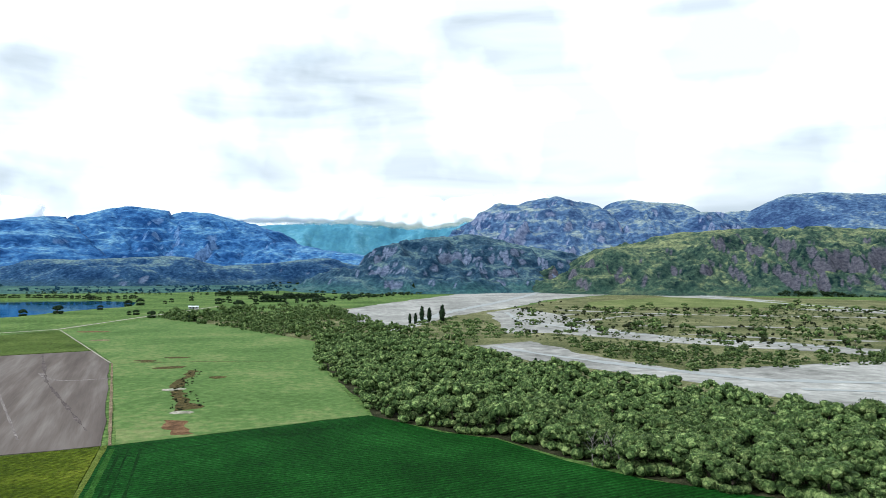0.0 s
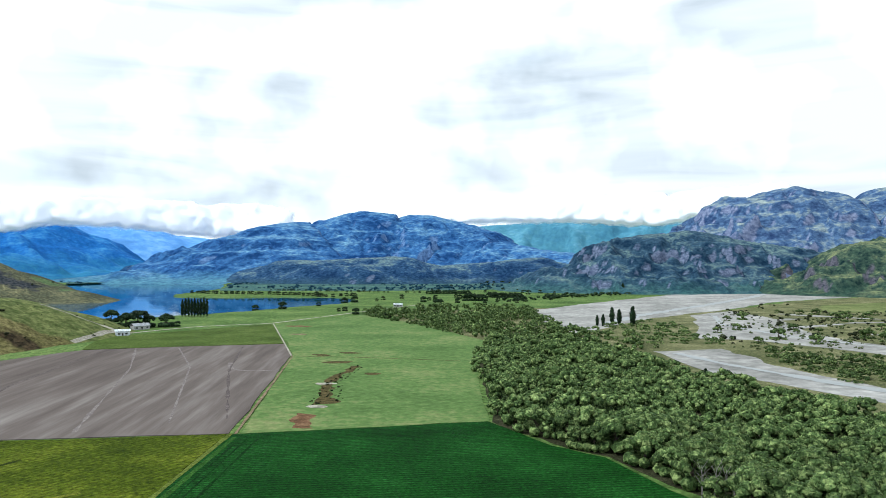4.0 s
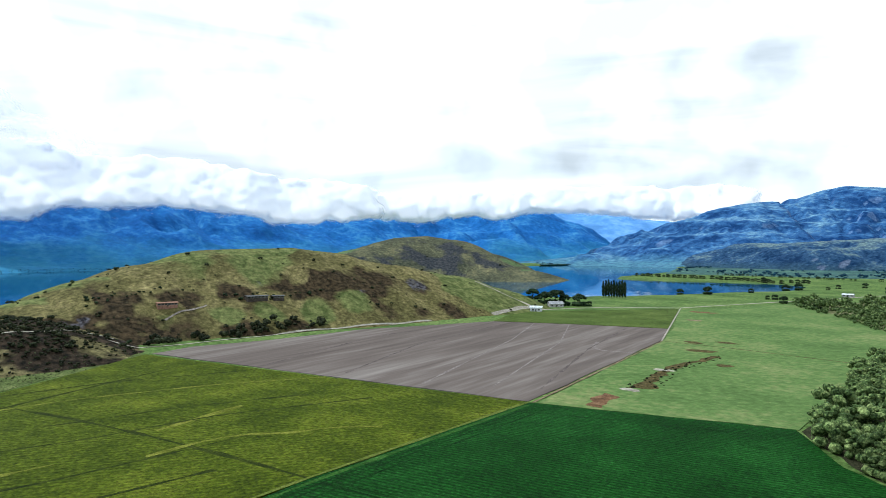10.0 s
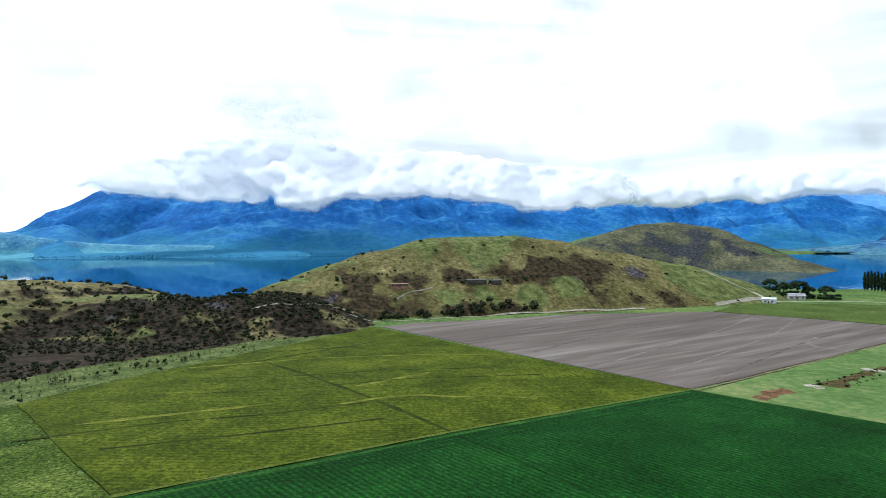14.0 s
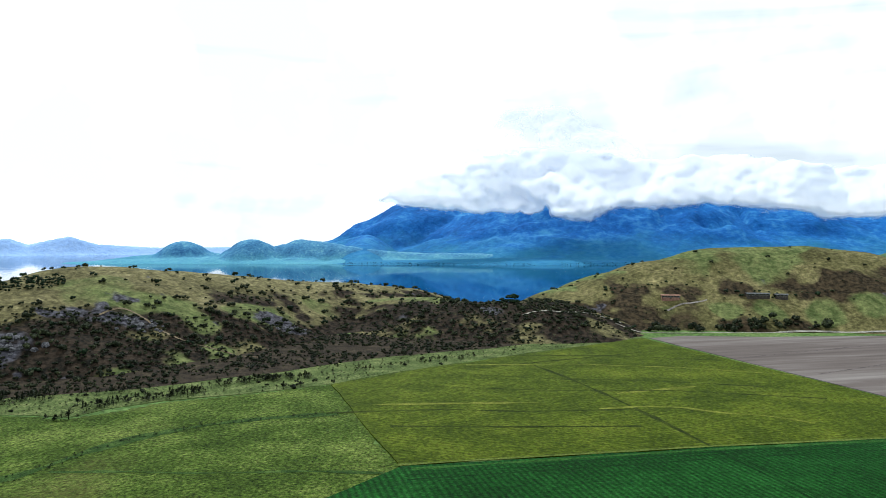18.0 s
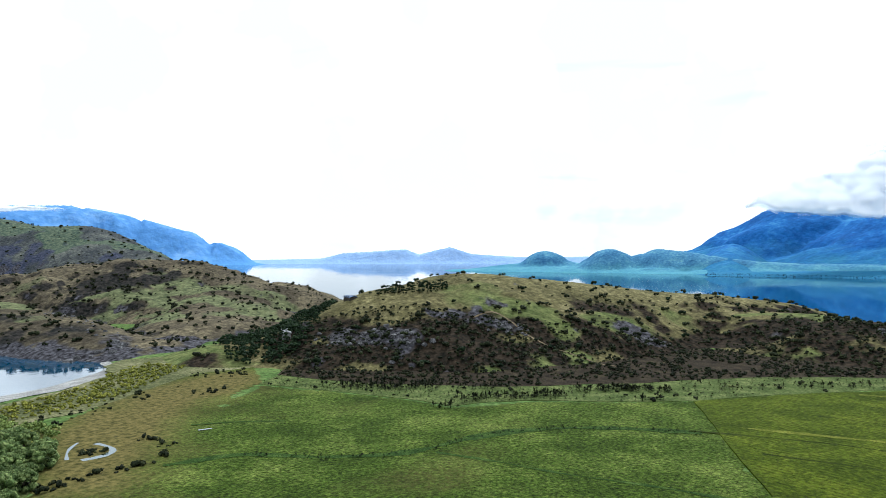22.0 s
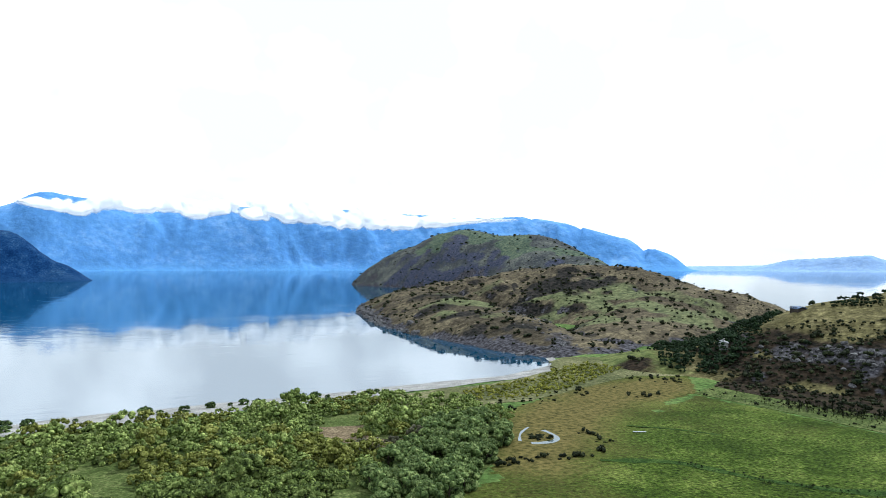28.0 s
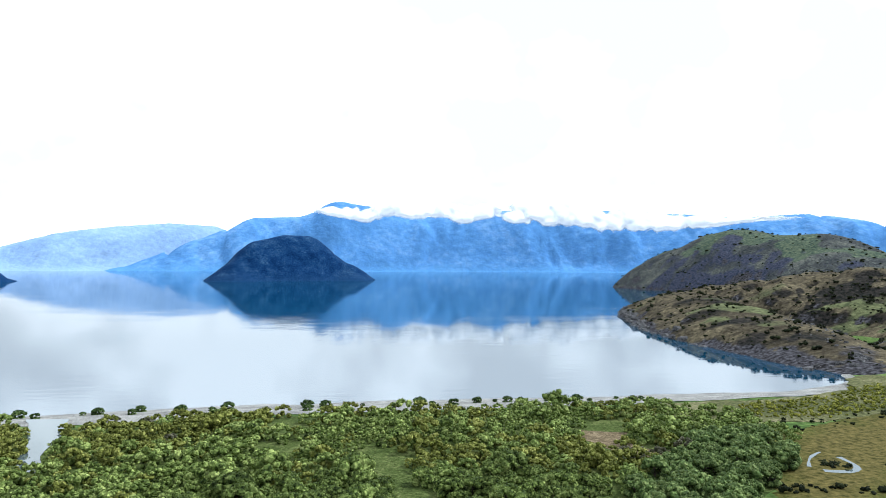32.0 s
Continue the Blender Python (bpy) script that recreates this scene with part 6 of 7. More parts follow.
patch("riverside_paddock", [(293, 975), (480, 1120), (600, 960), (595, 790), (434, 835), (251, 844)], 0.31, M_PALEFLAT, "smooth green flat beside the river", "flat", 12, 8, 52)
for k, (line, w) in enumerate([([(420, 250), (300, 270), (220, 285), (160, 300), (120, 345), (80, 400), (60, 440)], 7), ([(420, 215), (300, 240), (215, 262), (165, 275)], 5), ([(20, 640), (60, 760), (150, 950), (250, 1180), (330, 1400), (420, 1540), (520, 1440)], 12),
                               ([(520, 1440), (560, 1200), (560, 960), (590, 760)], 14), ([(130, 760), (120, 650), (150, 560), (200, 490), (280, 420)], 5)]):
    ribbon("river_channel", line, w, M_STREAM, "shallow pale river channel over gravel", "river", 0.0, seed=90 + k, level=0.335 + 0.012 * k, rough=0.8)


def bush_patch(name, poly, spacing, seed, size, variants, mat, label, chance=1.0, noise_cut=None, category="shrubs", over=0.0):
    def keep(X, Y, r):
        ok = r.uniform(size=X.shape) < chance
        if noise_cut is not None:
            ok &= fbm(X, Y, noise_cut[0], 3, seed + 5) > noise_cut[1]
        return ok
    p = scatter(poly, spacing, seed, keep)
    r = np.random.default_rng(seed + 1)
    s = size[0] * (size[1] / size[0]) ** r.uniform(size=len(p))
    sink = 1.1 if variants is far_willows else 0.25
    return stuff(name, variants, p, top_z(p[:, 0], p[:, 1]) - sink * s + over, s, mat, label, category, seed + 2)


def line_growth(name, pts, reach, count, seed, size, variants, mat, label, category="shrubs"):
    """Growth strung along a line on the ground."""
    r = np.random.default_rng(seed)
    a = np.array(pts, float)
    run = np.concatenate([[0], np.cumsum(np.hypot(*np.diff(a, axis=0).T))])
    u = r.uniform(0, run[-1], count)
    p = np.stack([np.interp(u, run, a[:, 0]), np.interp(u, run, a[:, 1])], 1) + r.normal(size=(count, 2)) * reach * 0.5
    s = size[0] * (size[1] / size[0]) ** r.uniform(size=count)
    return stuff(name, variants, p, top_z(p[:, 0], p[:, 1]) - 0.1 * s, s, mat, label, category, seed + 1)


def tree_patch(name, poly, spacing, seed, size, meshes, trunks, label, group, chance=1.0, noise_cut=None, category="tree", sink=0.5):
    """Single trees over an outline, each a thing of its own."""
    def keep(X, Y, r):
        ok = r.uniform(size=X.shape) < chance
        if noise_cut is not None:
            ok &= fbm(X, Y, noise_cut[0], 3, seed + 5) > noise_cut[1]
        return ok
    p = scatter(poly, spacing, seed, keep)
    if len(p) == 0:
        return
    r = np.random.default_rng(seed + 1)
    s = size[0] * (size[1] / size[0]) ** r.uniform(size=len(p))
    n = min(len(p), len(meshes))
    grow(tree_kind(name, meshes[:n], trunks[:n], label, group, category), p, top_z(p[:, 0], p[:, 1]) - sink * s, s, seed + 2)


for k, (line, w) in enumerate([([(150, 600), (180, 638), (241, 696), (330, 720)], 9), ([(215, 585), (251, 570), (311, 568), (400, 540)], 8), ([(200, 800), (238, 768), (318, 716), (454, 677), (560, 640)], 12),
                               ([(220, 510), (247, 493), (306, 460), (380, 440)], 7), ([(110, 700), (150, 690), (200, 730)], 10)]):
    ribbon("gravel_streak", line, w, M_GRAVEL, "thin pale gravel streak on the river flats", "riverbed", 0.0, seed=190 + k, level=0.345 + 0.006 * k, rough=1.4)
mid_willow = [fast_mesh("crown", v, f, M_WILLOW, False) for v, f in far_willows]
mid_dark = [fast_mesh("crown", v, f, M_DARKLEAF, False) for v, f in far_willows]
mid_bush = [fast_mesh("crown", v, f, M_WILLOW, False) for v, f in near_osiers]
bush_trunks = [cone_mesh("stem", 0.14, 0.06, 2.2, M_BARK, (0.1, 0.1), 3, 140 + s) for s in range(6)]
FLATS = [(90, 480), (150, 440), (300, 400), (420, 375), (800, 420), (900, 700), (600, 740), (560, 900), (470, 830), (260, 840), (170, 850), (110, 640)]
bush_patch("river_shrubs", FLATS, 14, 300, (0.9, 3.2), bushes, M_SHRUB, "low dark scrub on the river flats", 0.4, (70, -0.15))
bush_patch("river_tussock", FLATS, 8.5, 305, (0.7, 1.7), bushes, M_FLAX, "olive tussock and low scrub on the river flats", 0.7, (45, -0.1), "tussock")
tree_patch("river_willow", FLATS, 23, 310, (0.4, 1.5), mid_willow, willow_trunks, "lone willow on the dry river flats", "willows on the river flats", 0.6, (90, -0.2), sink=1.1)
bush_patch("river_bank_trees", [(106, 425), (117, 470), (145, 441), (219, 397), (300, 365), (420, 345), (420, 330), (268, 345), (190, 334), (140, 330), (122, 360)], 8.5, 320, (0.4, 0.95), far_willows, M_WILLOW, "belt of willows between two river channels", 0.72, (40, -0.35), "trees")
bush_patch("gravel_bar_scrub", [(80, 640), (150, 830), (230, 1000), (300, 1050), (200, 880), (120, 690), (100, 560)], 13, 330, (1.0, 3.0), bushes, M_SHRUB, "low scrub on a gravel bar", 0.6, (60, 0.0))
bush_patch("gravel_bar_willows", [(-20, 560), (20, 520), (60, 470), (100, 480), (95, 540), (80, 640), (60, 690), (20, 620)], 11, 340, (0.4, 0.9), far_willows, M_WILLOW, "willows and scrub on the near gravel bank", 0.7, (40, -0.2), "trees")
bush_patch("riverside_willows", [(-110, 960), (-40, 1080), (60, 1220), (200, 1430), (330, 1620), (240, 1620), (60, 1330), (-60, 1130), (-130, 1010)], 15, 350, (2.6, 5.6), bushes, M_DARKLEAF, "dark willows lining the far river bank", 0.8, None, "trees")
bush_patch("craggy_foot_trees", [(500, 1480), (640, 1250), (760, 1130), (900, 1050), (940, 1080), (800, 1190), (690, 1300), (560, 1530)], 16, 360, (2.6, 5.4), bushes, M_DARKLEAF, "dark trees at the foot of the craggy hill", 0.85, None, "trees")
bush_patch("plantation", [(700, 1150), (810, 1130), (820, 1165), (710, 1190)], 9, 370, (1.1, 1.7), far_willows, M_DARKLEAF, "dark pine plantation below the crags", 1.0, None, "trees")

# Blue of the far trees is distance haze painted into the leaf colours.
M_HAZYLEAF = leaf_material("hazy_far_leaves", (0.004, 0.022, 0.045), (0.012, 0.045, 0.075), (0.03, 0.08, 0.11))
far_foot = HILLS["mountain_clouded"]
fp = scatter([(-2420, -420), (-1500, -420), (-1500, 1100), (-2420, 1100)], 9, 375, lambda X, Y, r: (far_foot.at(X, Y) > -2.5) & (far_foot.at(X, Y) < 2.5) & (fbm(X, Y, 90, 3, 377) + 0.45 > far_foot.at(X, Y) / 14))
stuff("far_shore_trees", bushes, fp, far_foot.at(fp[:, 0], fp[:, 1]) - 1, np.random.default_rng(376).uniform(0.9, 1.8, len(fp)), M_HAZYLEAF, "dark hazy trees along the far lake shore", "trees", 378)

# Teal of the far flats is haze too, painted into the ground colours.
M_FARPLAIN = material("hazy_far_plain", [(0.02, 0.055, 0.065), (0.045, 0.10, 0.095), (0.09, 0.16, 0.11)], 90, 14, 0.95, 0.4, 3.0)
FARPLAIN = [(-1410, 1620), (-1370, 1810), (-1240, 1862), (-990, 1752), (-820, 1440), (-740, 1270), (-560, 1290), (-380, 1330), (-100, 1480), (100, 1900), (-300, 2050), (-900, 2050), (-1300, 2250), (-1800, 2500), (-1900, 2100)]
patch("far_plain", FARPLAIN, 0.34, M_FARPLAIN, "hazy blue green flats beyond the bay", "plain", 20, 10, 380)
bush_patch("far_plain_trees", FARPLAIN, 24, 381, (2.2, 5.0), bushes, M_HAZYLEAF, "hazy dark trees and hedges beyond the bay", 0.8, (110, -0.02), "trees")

# north plain: hedges and shelter belts
bush_patch("hedge_block", [(-290, 1200), (-212, 1205), (-212, 1235), (-290, 1230)], 8, 400, (0.8, 1.2), far_willows, M_DARKLEAF, "clipped dark shelter hedge on the plain", 1.0, None, "hedge")
bush_patch("tree_block", [(-178, 990), (-146, 992), (-146, 1012), (-178, 1010)], 7, 405, (1.3, 1.8), far_willows, M_DARKLEAF, "square block of dark trees on the plain", 1.0, None, "trees")
bush_patch("dome_grove", [(-158, 1090), (-110, 1092), (-104, 1120), (-160, 1120)], 8, 410, (0.9, 1.5), far_willows, M_DARKLEAF, "rounded dark grove on the plain", 1.0, None, "trees")
tree_patch("plain_tree", [(-330, 830), (-150, 800), (-60, 1000), (-20, 1300), (-260, 1900), (-420, 1500), (-300, 1100)], 46, 415, (0.6, 1.3), mid_dark, willow_trunks, "dark round tree on the green plain", "trees on the plain", 0.55, (120, -0.1))
bush_patch("shelter_belt", [(-1150, 1700), (-700, 1800), (-300, 1850), (60, 1900), (60, 1990), (-300, 1950), (-700, 1900), (-1150, 1790)], 17, 420, (3.4, 7.0), bushes, M_DARKLEAF, "dark shelter belts along the mountain foot", 0.6, (130, -0.05), "trees")
tree_patch("shore_willow", [(-740, 1150), (-640, 1128), (-500, 1112), (-380, 1096), (-380, 1116), (-500, 1134), (-640, 1150), (-740, 1172)], 11, 425, (0.6, 1.05), mid_dark, willow_trunks, "dark round willow on the bay shore", "willows on the bay shore", 0.85)
bush_patch("north_hedge", [(-640, 1290), (-300, 1230), (-300, 1245), (-640, 1308)], 9, 430, (0.6, 1.0), far_osiers, M_DARKLEAF, "line of trees beyond the bay", 0.7, (60, -0.2), "trees")

patch("dune_flat", [(18, -196), (60, -214), (50, -229), (16, -236), (-14, -243), (-40, -254), (-62, -270), (-75, -293), (-92, -306), (-128, -290), (-136, -240), (-118, -226), (-86, -232), (-38, -210)], 0.14, M_FLAT, "scrubby dry ground behind the beach", "ground", 4, 5, 55)
# scrub strips round the meadow and behind the beach
STRIP = [(-84, -190), (-92, -146), (-96, -117), (-94, -96), (-118, -78), (-142, -38), (-154, -22), (-196, 14), (-250, 72), (-300, 130), (-322, 128), (-262, 50), (-218, -16), (-172, -58), (-138, -97), (-112, -150), (-104, -200)]
M_STRIP = material("tussock_ground", [(0.034, 0.055, 0.014), (0.078, 0.105, 0.030), (0.15, 0.165, 0.062)], 9, 1.2, 0.95, 0.6, 0.8)
patch("scrub_strip", STRIP, 0.16, M_STRIP, "rough green strip below the bracken hill", "grass", 6, 2, 54)
HILLFOOT = [(-104, -200), (-112, -150), (-138, -97), (-172, -58), (-218, -16), (-262, 50), (-322, 128), (-365, 105), (-352, 30), (-302, -58), (-264, -112), (-222, -152), (-192, -207), (-165, -250)]
M_BRACKENFLAT = material("dark_bracken", [(0.008, 0.007, 0.005), (0.028, 0.021, 0.014), (0.062, 0.050, 0.028)], 7, 1.0, 0.95, 0.8, 0.9)
patch("hillfoot_rough", HILLFOOT, 0.13, M_BRACKENFLAT, "dark bracken at the foot of the hill", "grass", 6, 3, 57)
bush_patch("hillfoot_shrubs", HILLFOOT, 3.6, 506, (0.5, 1.7), bushes, M_SHRUB, "dark shrubs at the foot of the bracken hill", 0.8, (24, -0.3))
bush_patch("hillfoot_tussock", HILLFOOT, 7.0, 507, (0.6, 1.5), tufts, M_FLAX, "pale tussock at the foot of the bracken hill", 0.5, (20, 0.1), "tussock")
patch("thicket_floor", [(p[0], p[1]) for p in THICKET], 0.10, M_STRIP, "rough ground under the willow thicket", "ground", 6, 3, 58)
bush_patch("tussock_strip", STRIP, 2.7, 500, (0.5, 1.3), tufts, M_FLAX, "pale tussock and flax tufts at the meadow edge", 0.6, (22, -0.25), "tussock")
bush_patch("strip_shrubs", STRIP, 6.5, 505, (0.6, 1.5), bushes, M_SHRUB, "dark shrubs at the meadow edge", 0.5, (26, 0.1))
# cabbage trees and flax in ragged rows below the hill
for row, (line, reach, each) in enumerate([([(-100, -159), (-110, -137), (-124, -120)], 8, 110), ([(-106, -98), (-120, -86), (-135, -69)], 5, 80), ([(-146, -69), (-159, -54), (-168, -36)], 5, 85),
                                           ([(-90, -99), (-93, -90)], 2.5, 9), ([(-143, -40), (-149, -33)], 2.0, 7), ([(-168, -36), (-190, -10), (-228, 36)], 4, 34), ([(-124, -112), (-140, -88)], 3, 16)]):
    line_growth("cabbage_trees", line, reach, each, 600 + row, (1.3, 2.8), tufts, M_SHRUB, "dark spiky cabbage trees and flax at the meadow edge")
line_growth("creek_sedge", [(-9, -112), (-19, -90), (-33, -74), (-43, -70), (-57, -67), (-73, -60), (-87, -47), (-97, -31), (-105, -8)], 2.2, 330, 640, (0.35, 0.9), tufts, M_SHRUB, "dark sedge tufts along the meadow creek", "sedge")
line_growth("brown_flax", [(-103, -150), (-112, -130)], 6, 26, 620, (0.8, 1.6), tufts, M_GREYSCRUB, "dry brown flax heads at the meadow edge")
bush_patch("yellow_scrub", [(16, -206), (14, -230), (-13, -238), (-39, -249), (-57, -264), (-70, -284), (-92, -284), (-96, -258), (-60, -232), (-20, -208)], 2.4, 510, (0.5, 1.3), bushes, M_YELLOWSCRUB, "yellow flowering scrub behind the beach", 0.8, (18, -0.3))
bush_patch("dune_shrubs", [(18, -196), (12, -212), (-20, -208), (-60, -230), (-92, -244), (-120, -232), (-96, -212), (-60, -212), (-30, -196), (0, -186)], 4.4, 515, (0.5, 1.4), bushes, M_SHRUB, "low dark shrubs along the dry grass", 0.6, (24, -0.15))
bush_patch("pond_islet_scrub", [(10, -153), (16, -153), (18, -146), (14, -142), (10, -145)], 2.0, 521, (0.5, 1.1), bushes, M_SHRUB, "low dark scrub inside the oxbow pond", 0.7)
bush_patch("pond_scrub", [(24, -160), (34, -165), (36, -132), (16, -128), (2, -132), (-2, -142), (2, -158), (-3, -160), (-6, -136), (8, -124), (40, -124), (42, -172), (22, -170)], 3.0, 520, (0.6, 1.7), bushes, M_SHRUB, "dark scrub round the oxbow pond", 0.75, (10, -0.25))
tree_patch("beach_bush", [(300, -196), (204, -214), (120, -226), (40, -240), (40, -250), (120, -238), (204, -228), (300, -208)], 9, 525, (0.35, 0.95), mid_bush, bush_trunks, "round green bush standing on the beach", "bushes on the beach", 0.5, None, "bush", 0.6)
bush_patch("gully_rushes", [(-112, 353), (-106, 350), (-101, 311), (-84, 262), (-92, 249), (-104, 283)], 2.6, 530, (0.35, 0.8), bushes, M_SHRUB, "dark rushes in the gully", 0.6)
bush_patch("cottage_grove", [(-120, -212), (-112, -250), (-150, -300), (-200, -330), (-240, -300), (-215, -262), (-160, -232)], 6.0, 540, (0.6, 1.5), far_osiers, M_DARKLEAF, "dark manuka grove round the cottage", 0.85, (40, -0.3))
bush_patch("hill_grove", [(-200, -225), (-214, -200), (-240, -192), (-252, -205), (-235, -220)], 5.0, 545, (0.4, 0.9), far_osiers, M_DARKLEAF, "dark clump of trees on the hill crest", 0.8)
bush_patch("house_hedge", [(-384, 120), (-390, 190), (-398, 190), (-394, 118)], 5.0, 550, (0.8, 2.0), bushes, M_DARKLEAF, "dark hedge above the long house", 0.8)
bush_patch("house_garden", [(-372, 196), (-370, 270), (-378, 275), (-384, 196)], 6.0, 555, (0.8, 2.2), bushes, M_DARKLEAF, "dark garden shrubs round the low house", 0.6)
bush_patch("hillfoot_scrub", [(-330, 140), (-336, 200), (-340, 262), (-352, 262), (-352, 200), (-346, 140)], 6.0, 560, (1.5, 4.5), bushes, M_SHRUB, "dark scrub below the houses", 0.75, (30, -0.2))
bush_patch("crest_bushes", [(-400, 60), (-416, 104), (-436, 160), (-444, 158), (-424, 100), (-408, 58)], 7.0, 565, (0.8, 2.4), bushes, M_DARKLEAF, "dark bushes along the hill crest", 0.6)

# ---- loose rock along the peninsula shore and on the bracken hill ----
M_BOULDER = material("grey_schist", [(0.035, 0.034, 0.036), (0.10, 0.098, 0.102), (0.22, 0.215, 0.22)], 3.0, 0.6, 0.9, 0.8, 0.5)


def boulder(seed):
    rng = np.random.default_rng(seed)
    v = BALL_V * rng.uniform(0.78, 1.2, (len(BALL_V), 1)) * (1.0, rng.uniform(0.6, 0.9), rng.uniform(0.45, 0.75))
    return np.round(v * 3) / 6 + v / 2, BALL_F


boulders = [boulder(900 + k) for k in range(6)]
line_growth("shore_rocks", [(-92, -800), (-62, -643), (-52, -555), (-50, -453), (-54, -391), (-64, -360), (-76, -336)], 9, 300, 910, (1.6, 5.0), boulders, M_BOULDER, "grey schist ledges along the lake shore", "rocks")
line_growth("shore_rocks", [(-56, -400), (-66, -362), (-90, -338), (-118, -345)], 7, 60, 912, (1.0, 3.0), boulders, M_BOULDER, "grey schist ledges along the lake shore", "rocks")
for k, (line, reach, count) in enumerate([([(-152, -218), (-166, -185), (-168, -165)], 9, 90), ([(-216, -146), (-228, -136)], 5, 30), ([(-278, -86), (-290, -74)], 5, 28), ([(-333, 36), (-322, 48)], 5, 22), ([(-150, -480), (-118, -372)], 12, 40)]):
    line_growth("rock_outcrop", line, reach, count, 920 + 2 * k, (0.7, 2.4), boulders, M_BOULDER, "weathered grey rock outcrop in the bracken", "rocks")

# ---- single trees ----
pop_mesh = [fast_mesh("poplar_crown", v, f, M_DARKLEAF, False) for v, f in poplars]
pop_trunk = [cone_mesh("poplar_trunk", 0.35, 0.12, 12.0, M_BARK, (0, 0), 3, s) for s in range(3)]
kinds = tree_kind("poplar_tree", pop_mesh, pop_trunk, "tall dark columnar poplar in a lakeside row", "poplars")
spots = [(-405 + 3.2 * k, 640 + 0.5 * k) for k in range(9)]
grow(kinds, spots, np.zeros(9), [0.92 + 0.1 * ((k * 7) % 5) / 4 for k in range(9)], 71)
kinds = tree_kind("river_poplar", [fast_mesh("poplar_crown", *column_crown(110 + s, 2.7, 17.0, 10, 60, 0.55), M_DARKLEAF, False) for s in range(3)], pop_trunk, "dark poplar standing by the gravel river", "river poplars")
grow(kinds, [(13, 619), (18, 617), (26, 648), (32, 635), (43, 624), (62, 338), (68, 330), (56, 1290), (230, 1560)], np.zeros(9), [0.55, 0.6, 0.85, 0.8, 1.0, 0.38, 0.32, 1.1, 1.1], 72)
round_mesh = [fast_mesh("round_crown", v, f, M_DARKLEAF, False) for v, f in near_willows[:3]]
kinds = tree_kind("round_tree", round_mesh, willow_trunks[:3], "dark rounded tree by the farm and lake shore", "farm trees")
grow(kinds, [(-378, 500), (-370, 508), (-368, 521), (-362, 527), (-349, 532), (-343, 539), (-356, 769), (-392, 770), (-337, 834), (-321, 924), (-333, 915), (-269, 750), (-275, 746), (-227, 947), (-180, 839), (-176, 938), (-191, 664), (-215, 690), (-240, 706), (-347, 55), (-353, 52), (-349, 47)],
     list(top_z(np.array([-378, -370, -368, -362, -349, -343, -356, -392, -337, -321, -333, -269, -275, -227, -180, -176, -191, -215, -240, -347, -353, -349.0]), np.array([500, 508, 521, 527, 532, 539, 769, 770, 834, 924, 915, 750, 746, 947, 839, 938, 664, 690, 706, 55, 52, 47.0])) - 0.1),
     [1.5, 1.6, 1.9, 1.4, 1.5, 0.6, 1.3, 1.0, 0.7, 1.3, 1.1, 0.7, 0.6, 1.1, 1.4, 1.0, 0.9, 0.8, 1.0, 0.8, 0.6, 0.5], 73)

dead = tagged(new("dead_tree"), "bare bleached dead tree among the willows", "tree")
for k, (dx, dy, hgt) in enumerate([(0, 0, 8.5), (2.6, 1.2, 7.4), (-2.2, 1.8, 8.0), (4.4, -0.8, 7.0)]):
    stem = new("stem", cone_mesh("stem", 0.22, 0.05, hgt, M_DEADWOOD, (0.8 - 0.4 * k, 0.4), 9, 90 + k))
    stem.parent, stem.location = dead, (dx, dy, 0)
dead.location = (40, 171, 0)


# ---- buildings ----
def part(name, bm, mat, parent, label=""):
    me = bpy.data.meshes.new(name)
    bmesh.ops.recalc_face_normals(bm, faces=bm.faces)
    bm.to_mesh(me)
    bm.free()
    me.materials.append(mat)
    ob = new(name, me)
    ob.parent = parent
    if label:
        ob["label"] = label
    return ob


def box(x0, y0, z0, x1, y1, z1):
    bm = bmesh.new()
    bmesh.ops.create_cube(bm, size=1.0)
    for v in bm.verts:
        v.co = ((x0 + x1) / 2 + v.co.x * (x1 - x0), (y0 + y1) / 2 + v.co.y * (y1 - y0), (z0 + z1) / 2 + v.co.z * (z1 - z0))
    return bm


def gable(length, width, z, rise, over=0.5, thick=0.2):
    bm = bmesh.new()
    prof = [(-width / 2 - over, z), (0, z + rise), (width / 2 + over, z), (width / 2 + over, z - thick), (0, z + rise - thick), (-width / 2 - over, z - thick)]
    ends = [[bm.verts.new((x, y, h)) for y, h in prof] for x in (-length / 2 - over, length / 2 + over)]
    for k in range(6):
        bm.faces.new((ends[0][k], ends[0][(k + 1) % 6], ends[1][(k + 1) % 6], ends[1][k]))
    for e in ends:
        bm.faces.new((e[0], e[1], e[4], e[5]))
        bm.faces.new((e[1], e[2], e[3], e[4]))
    return bm


M_WALLTAN = material("tan_render", [(0.20, 0.11, 0.075), (0.27, 0.155, 0.11), (0.33, 0.20, 0.15)], 2, 0.3, 0.85, 0.2, 0.1)
M_WALLWHITE = material("white_boards", [(0.34, 0.34, 0.33), (0.42, 0.42, 0.41), (0.5, 0.5, 0.48)], 2, 0.3, 0.8, 0.2, 0.1)
M_WALLGREY = material("weathered_boards", [(0.18, 0.18, 0.17), (0.26, 0.26, 0.25), (0.34, 0.34, 0.33)], 2, 0.3, 0.8, 0.2, 0.1)
M_WALLDARK = material("dark_boards", [(0.04, 0.036, 0.03), (0.07, 0.06, 0.05), (0.1, 0.09, 0.075)], 2, 0.3, 0.8, 0.2, 0.1)
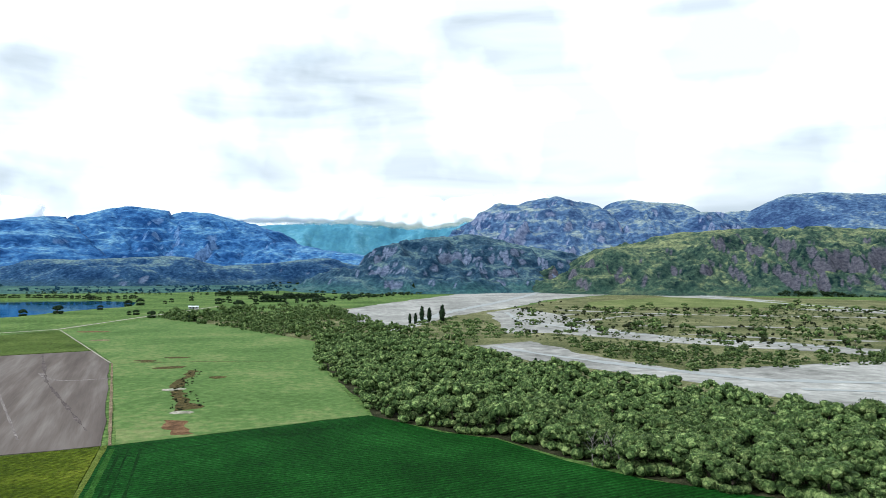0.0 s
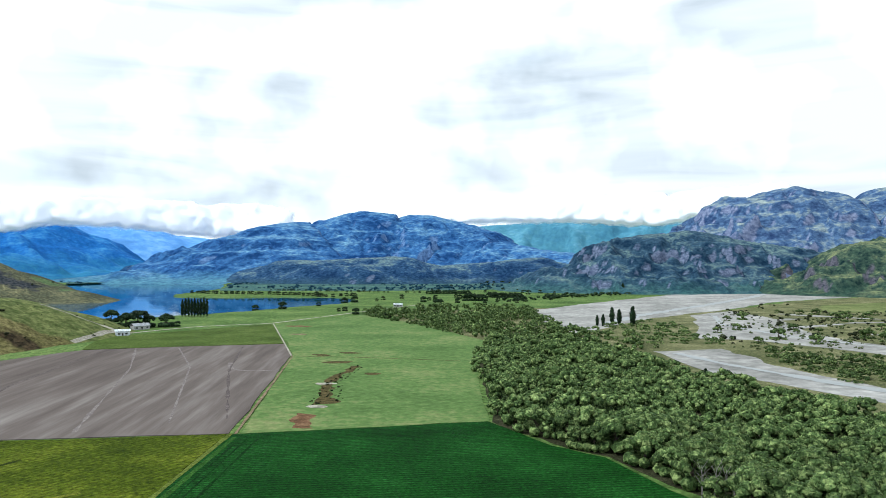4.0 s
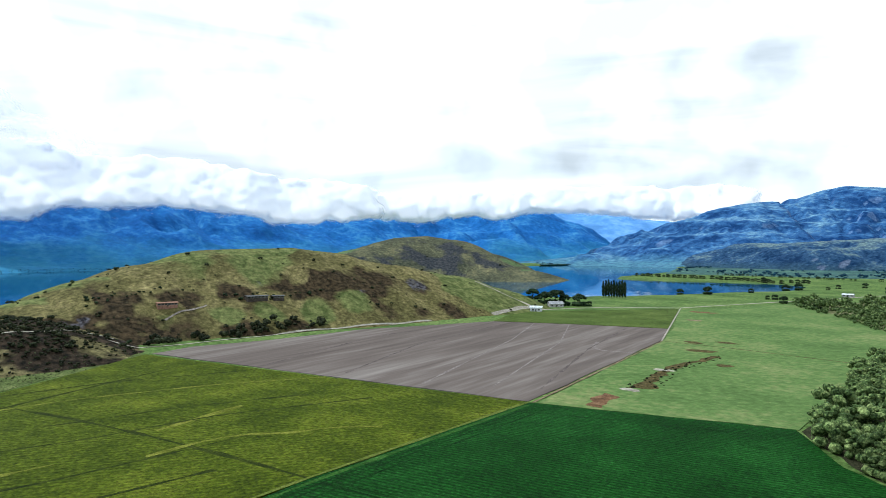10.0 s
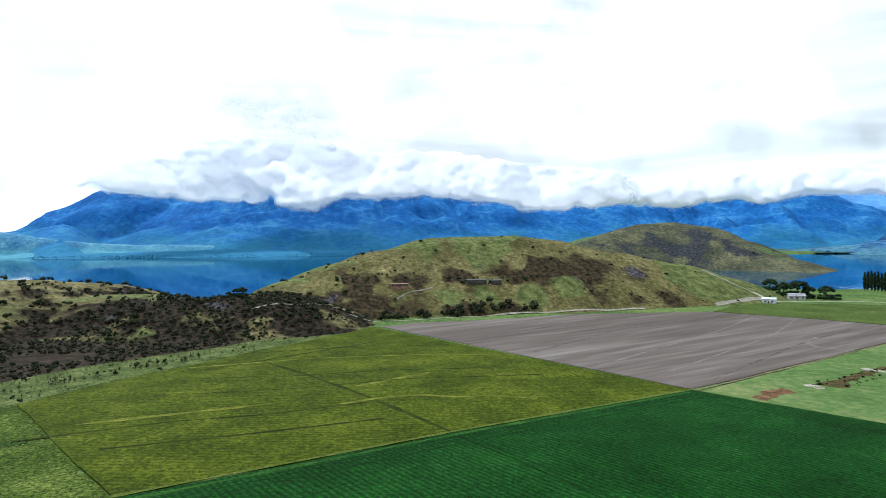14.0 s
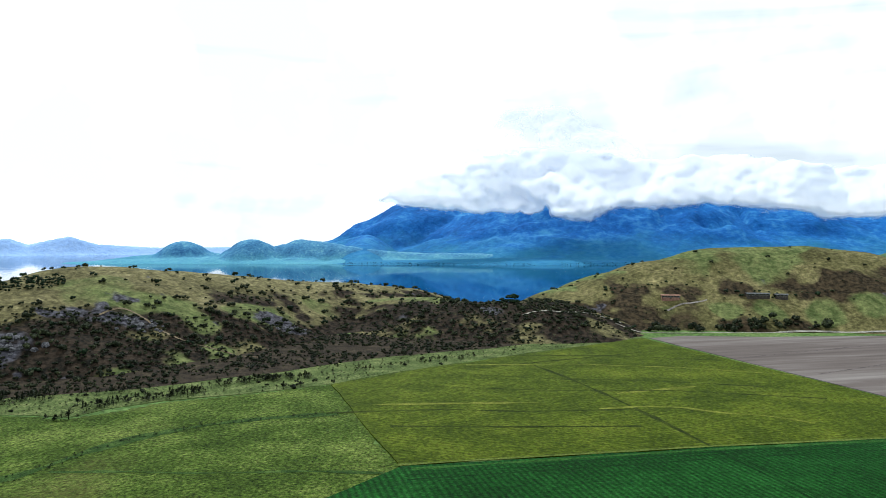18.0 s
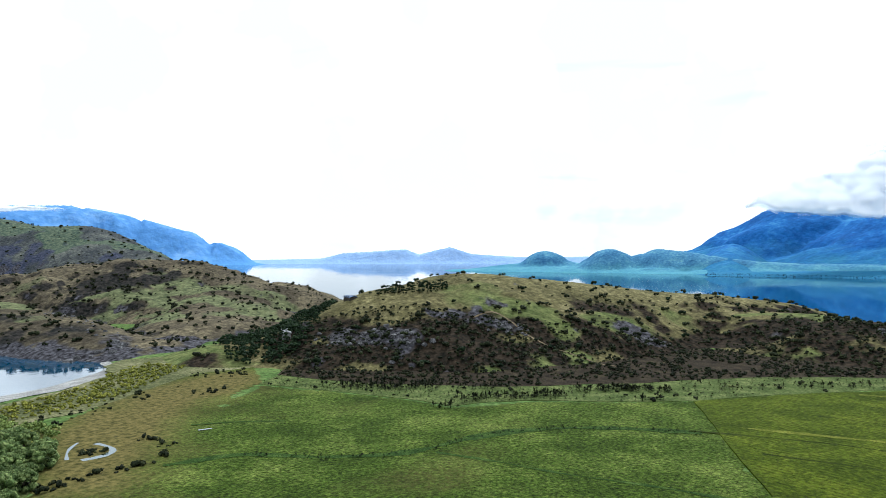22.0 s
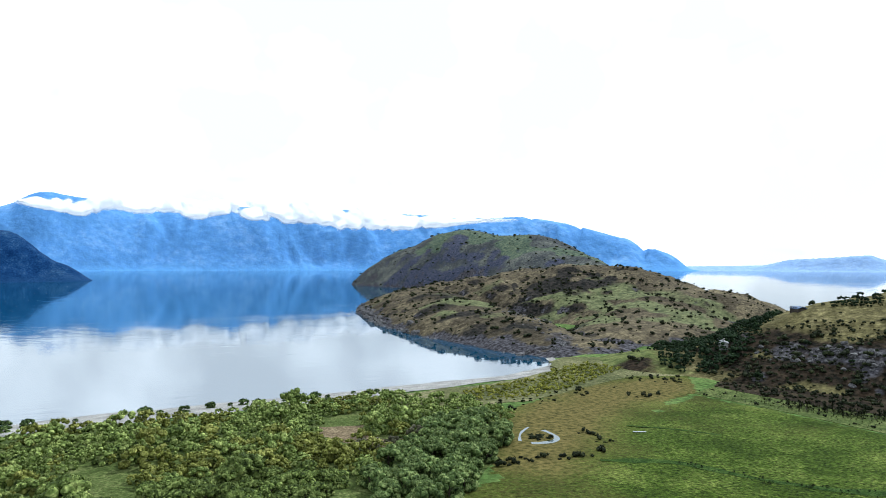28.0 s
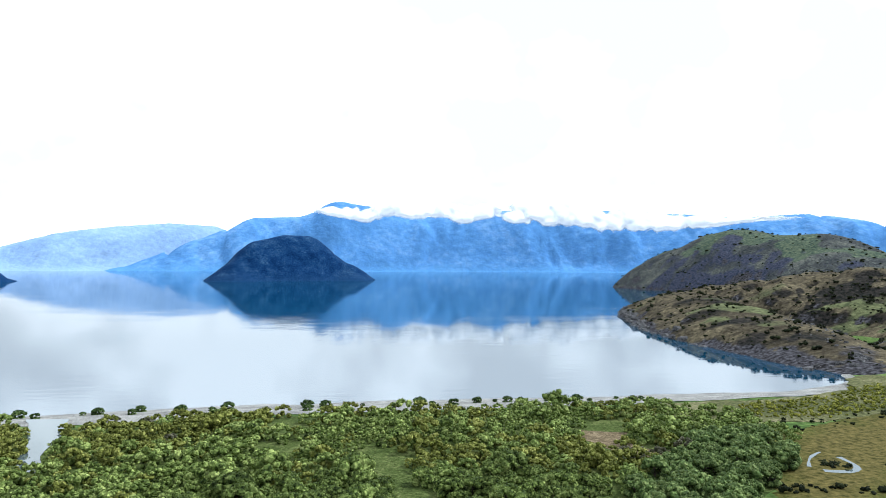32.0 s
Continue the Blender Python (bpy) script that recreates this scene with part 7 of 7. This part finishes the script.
M_ROOFGREY = material("grey_iron_roof", [(0.22, 0.23, 0.25), (0.32, 0.33, 0.35), (0.42, 0.43, 0.45)], 3, 0.4, 0.55, 0.2, 0.2)
M_ROOFDARK = material("weathered_dark_roof", [(0.06, 0.062, 0.066), (0.10, 0.102, 0.106), (0.15, 0.152, 0.155)], 3, 0.4, 0.6, 0.2, 0.2)
M_ROOFWHITE = material("pale_iron_roof", [(0.5, 0.55, 0.58), (0.62, 0.67, 0.7), (0.72, 0.76, 0.78)], 3, 0.4, 0.5, 0.2, 0.2)
M_ROOFBLUE = material("blue_iron_roof", [(0.08, 0.12, 0.22), (0.11, 0.17, 0.3), (0.15, 0.21, 0.35)], 3, 0.4, 0.5, 0.2, 0.2)
M_GLASS = material("window_glass", [(0.02, 0.025, 0.03), (0.03, 0.035, 0.04), (0.05, 0.055, 0.06)], 1, 0.3, 0.08, 0.0, spec=0.8)


def house(name, label, x, y, yaw, length, width, height, rise, wall, roof, windows=4, chimney=False, category="house"):
    z = float(top_z(np.array([x]), np.array([y]))[0])
    base = tagged(new(name), label, category)
    part("wall", box(-length / 2, -width / 2, -1.6, length / 2, width / 2, height), wall, base)
    if rise > 0.6:
        part("gable_wall", gable(length - 1.2, width - 0.8, height, rise - 0.25, 0.0, 0.35), wall, base)
    top = part("roof", gable(length, width, height + 0.12, rise), roof, base)
    if chimney:
        part("chimney", box(length * 0.2, -0.5, height, length * 0.2 + 0.8, 0.4, height + rise + 0.9), wall, top)
    for s in (-1, 1):
        for k in range(windows):
            cx = -length / 2 + (k + 0.5) * length / windows
            y0 = s * (width / 2 + 0.03)
            w = part("window", box(cx - 0.9, y0 - 0.05, 0.9, cx + 0.9, y0 + 0.05, 2.2), M_WALLGREY, base)
            part("pane", box(cx - 0.78, y0 - 0.07, 1.02, cx + 0.78, y0 + 0.07, 2.08), M_GLASS, w)
    part("door", box(-0.5, -width / 2 - 0.06, 0, 0.5, -width / 2 + 0.02, 2.05), M_WALLDARK, base)
    base.matrix_basis = pose(x, y, z + 0.1, 0, 0, yaw)
    return base


house("house_long", "long low tan house with a shallow roof", -375, 165, 86, 12, 5, 2.2, 0.5, M_WALLTAN, M_WALLTAN, 6)
house("house_low", "low dark house with a weathered grey roof", -374, 224, 90, 15, 5, 2.0, 0.5, M_WALLDARK, M_ROOFDARK, 6)
house("house_wing", "dark garage wing with a weathered roof", -375, 240, 88, 8, 5, 2.0, 0.5, M_WALLDARK, M_ROOFDARK, 3)
house("cottage", "pale cottage in the dark manuka grove", -150, -243, 50, 9, 4.5, 2.4, 1.0, M_WALLGREY, M_ROOFGREY, 3, True)
house("cottage_shed", "small grey shed beside the cottage", -156, -250, 50, 4, 3.5, 2.0, 0.7, M_WALLDARK, M_ROOFGREY, 1, category="shed")
house("farm_house", "white farmhouse among dark trees", -357, 508, 60, 13, 8, 3.0, 2.0, M_WALLWHITE, M_ROOFGREY, 3, True)
house("farm_shed", "silver farm shed by the gravel road", -338, 462, 40, 10, 7, 3.4, 1.2, M_ROOFWHITE, M_ROOFWHITE, 2, category="shed")
house("plain_shed", "pale blue shed on the plain", -234, 845, 10, 11, 6, 2.6, 1.0, M_WALLWHITE, M_ROOFWHITE, 3, category="shed")
house("ridge_house", "blue roofed house behind the hill", -196, -236, 70, 8, 5, 1.2, 0.9, M_WALLDARK, M_ROOFBLUE, 3)
bush_patch("dune_clump", [(-54, -188), (-70, -190), (-70, -198), (-52, -196)], 3.0, 570, (0.6, 1.5), bushes, M_SHRUB, "dark bush clump on the dry grass", 0.8)
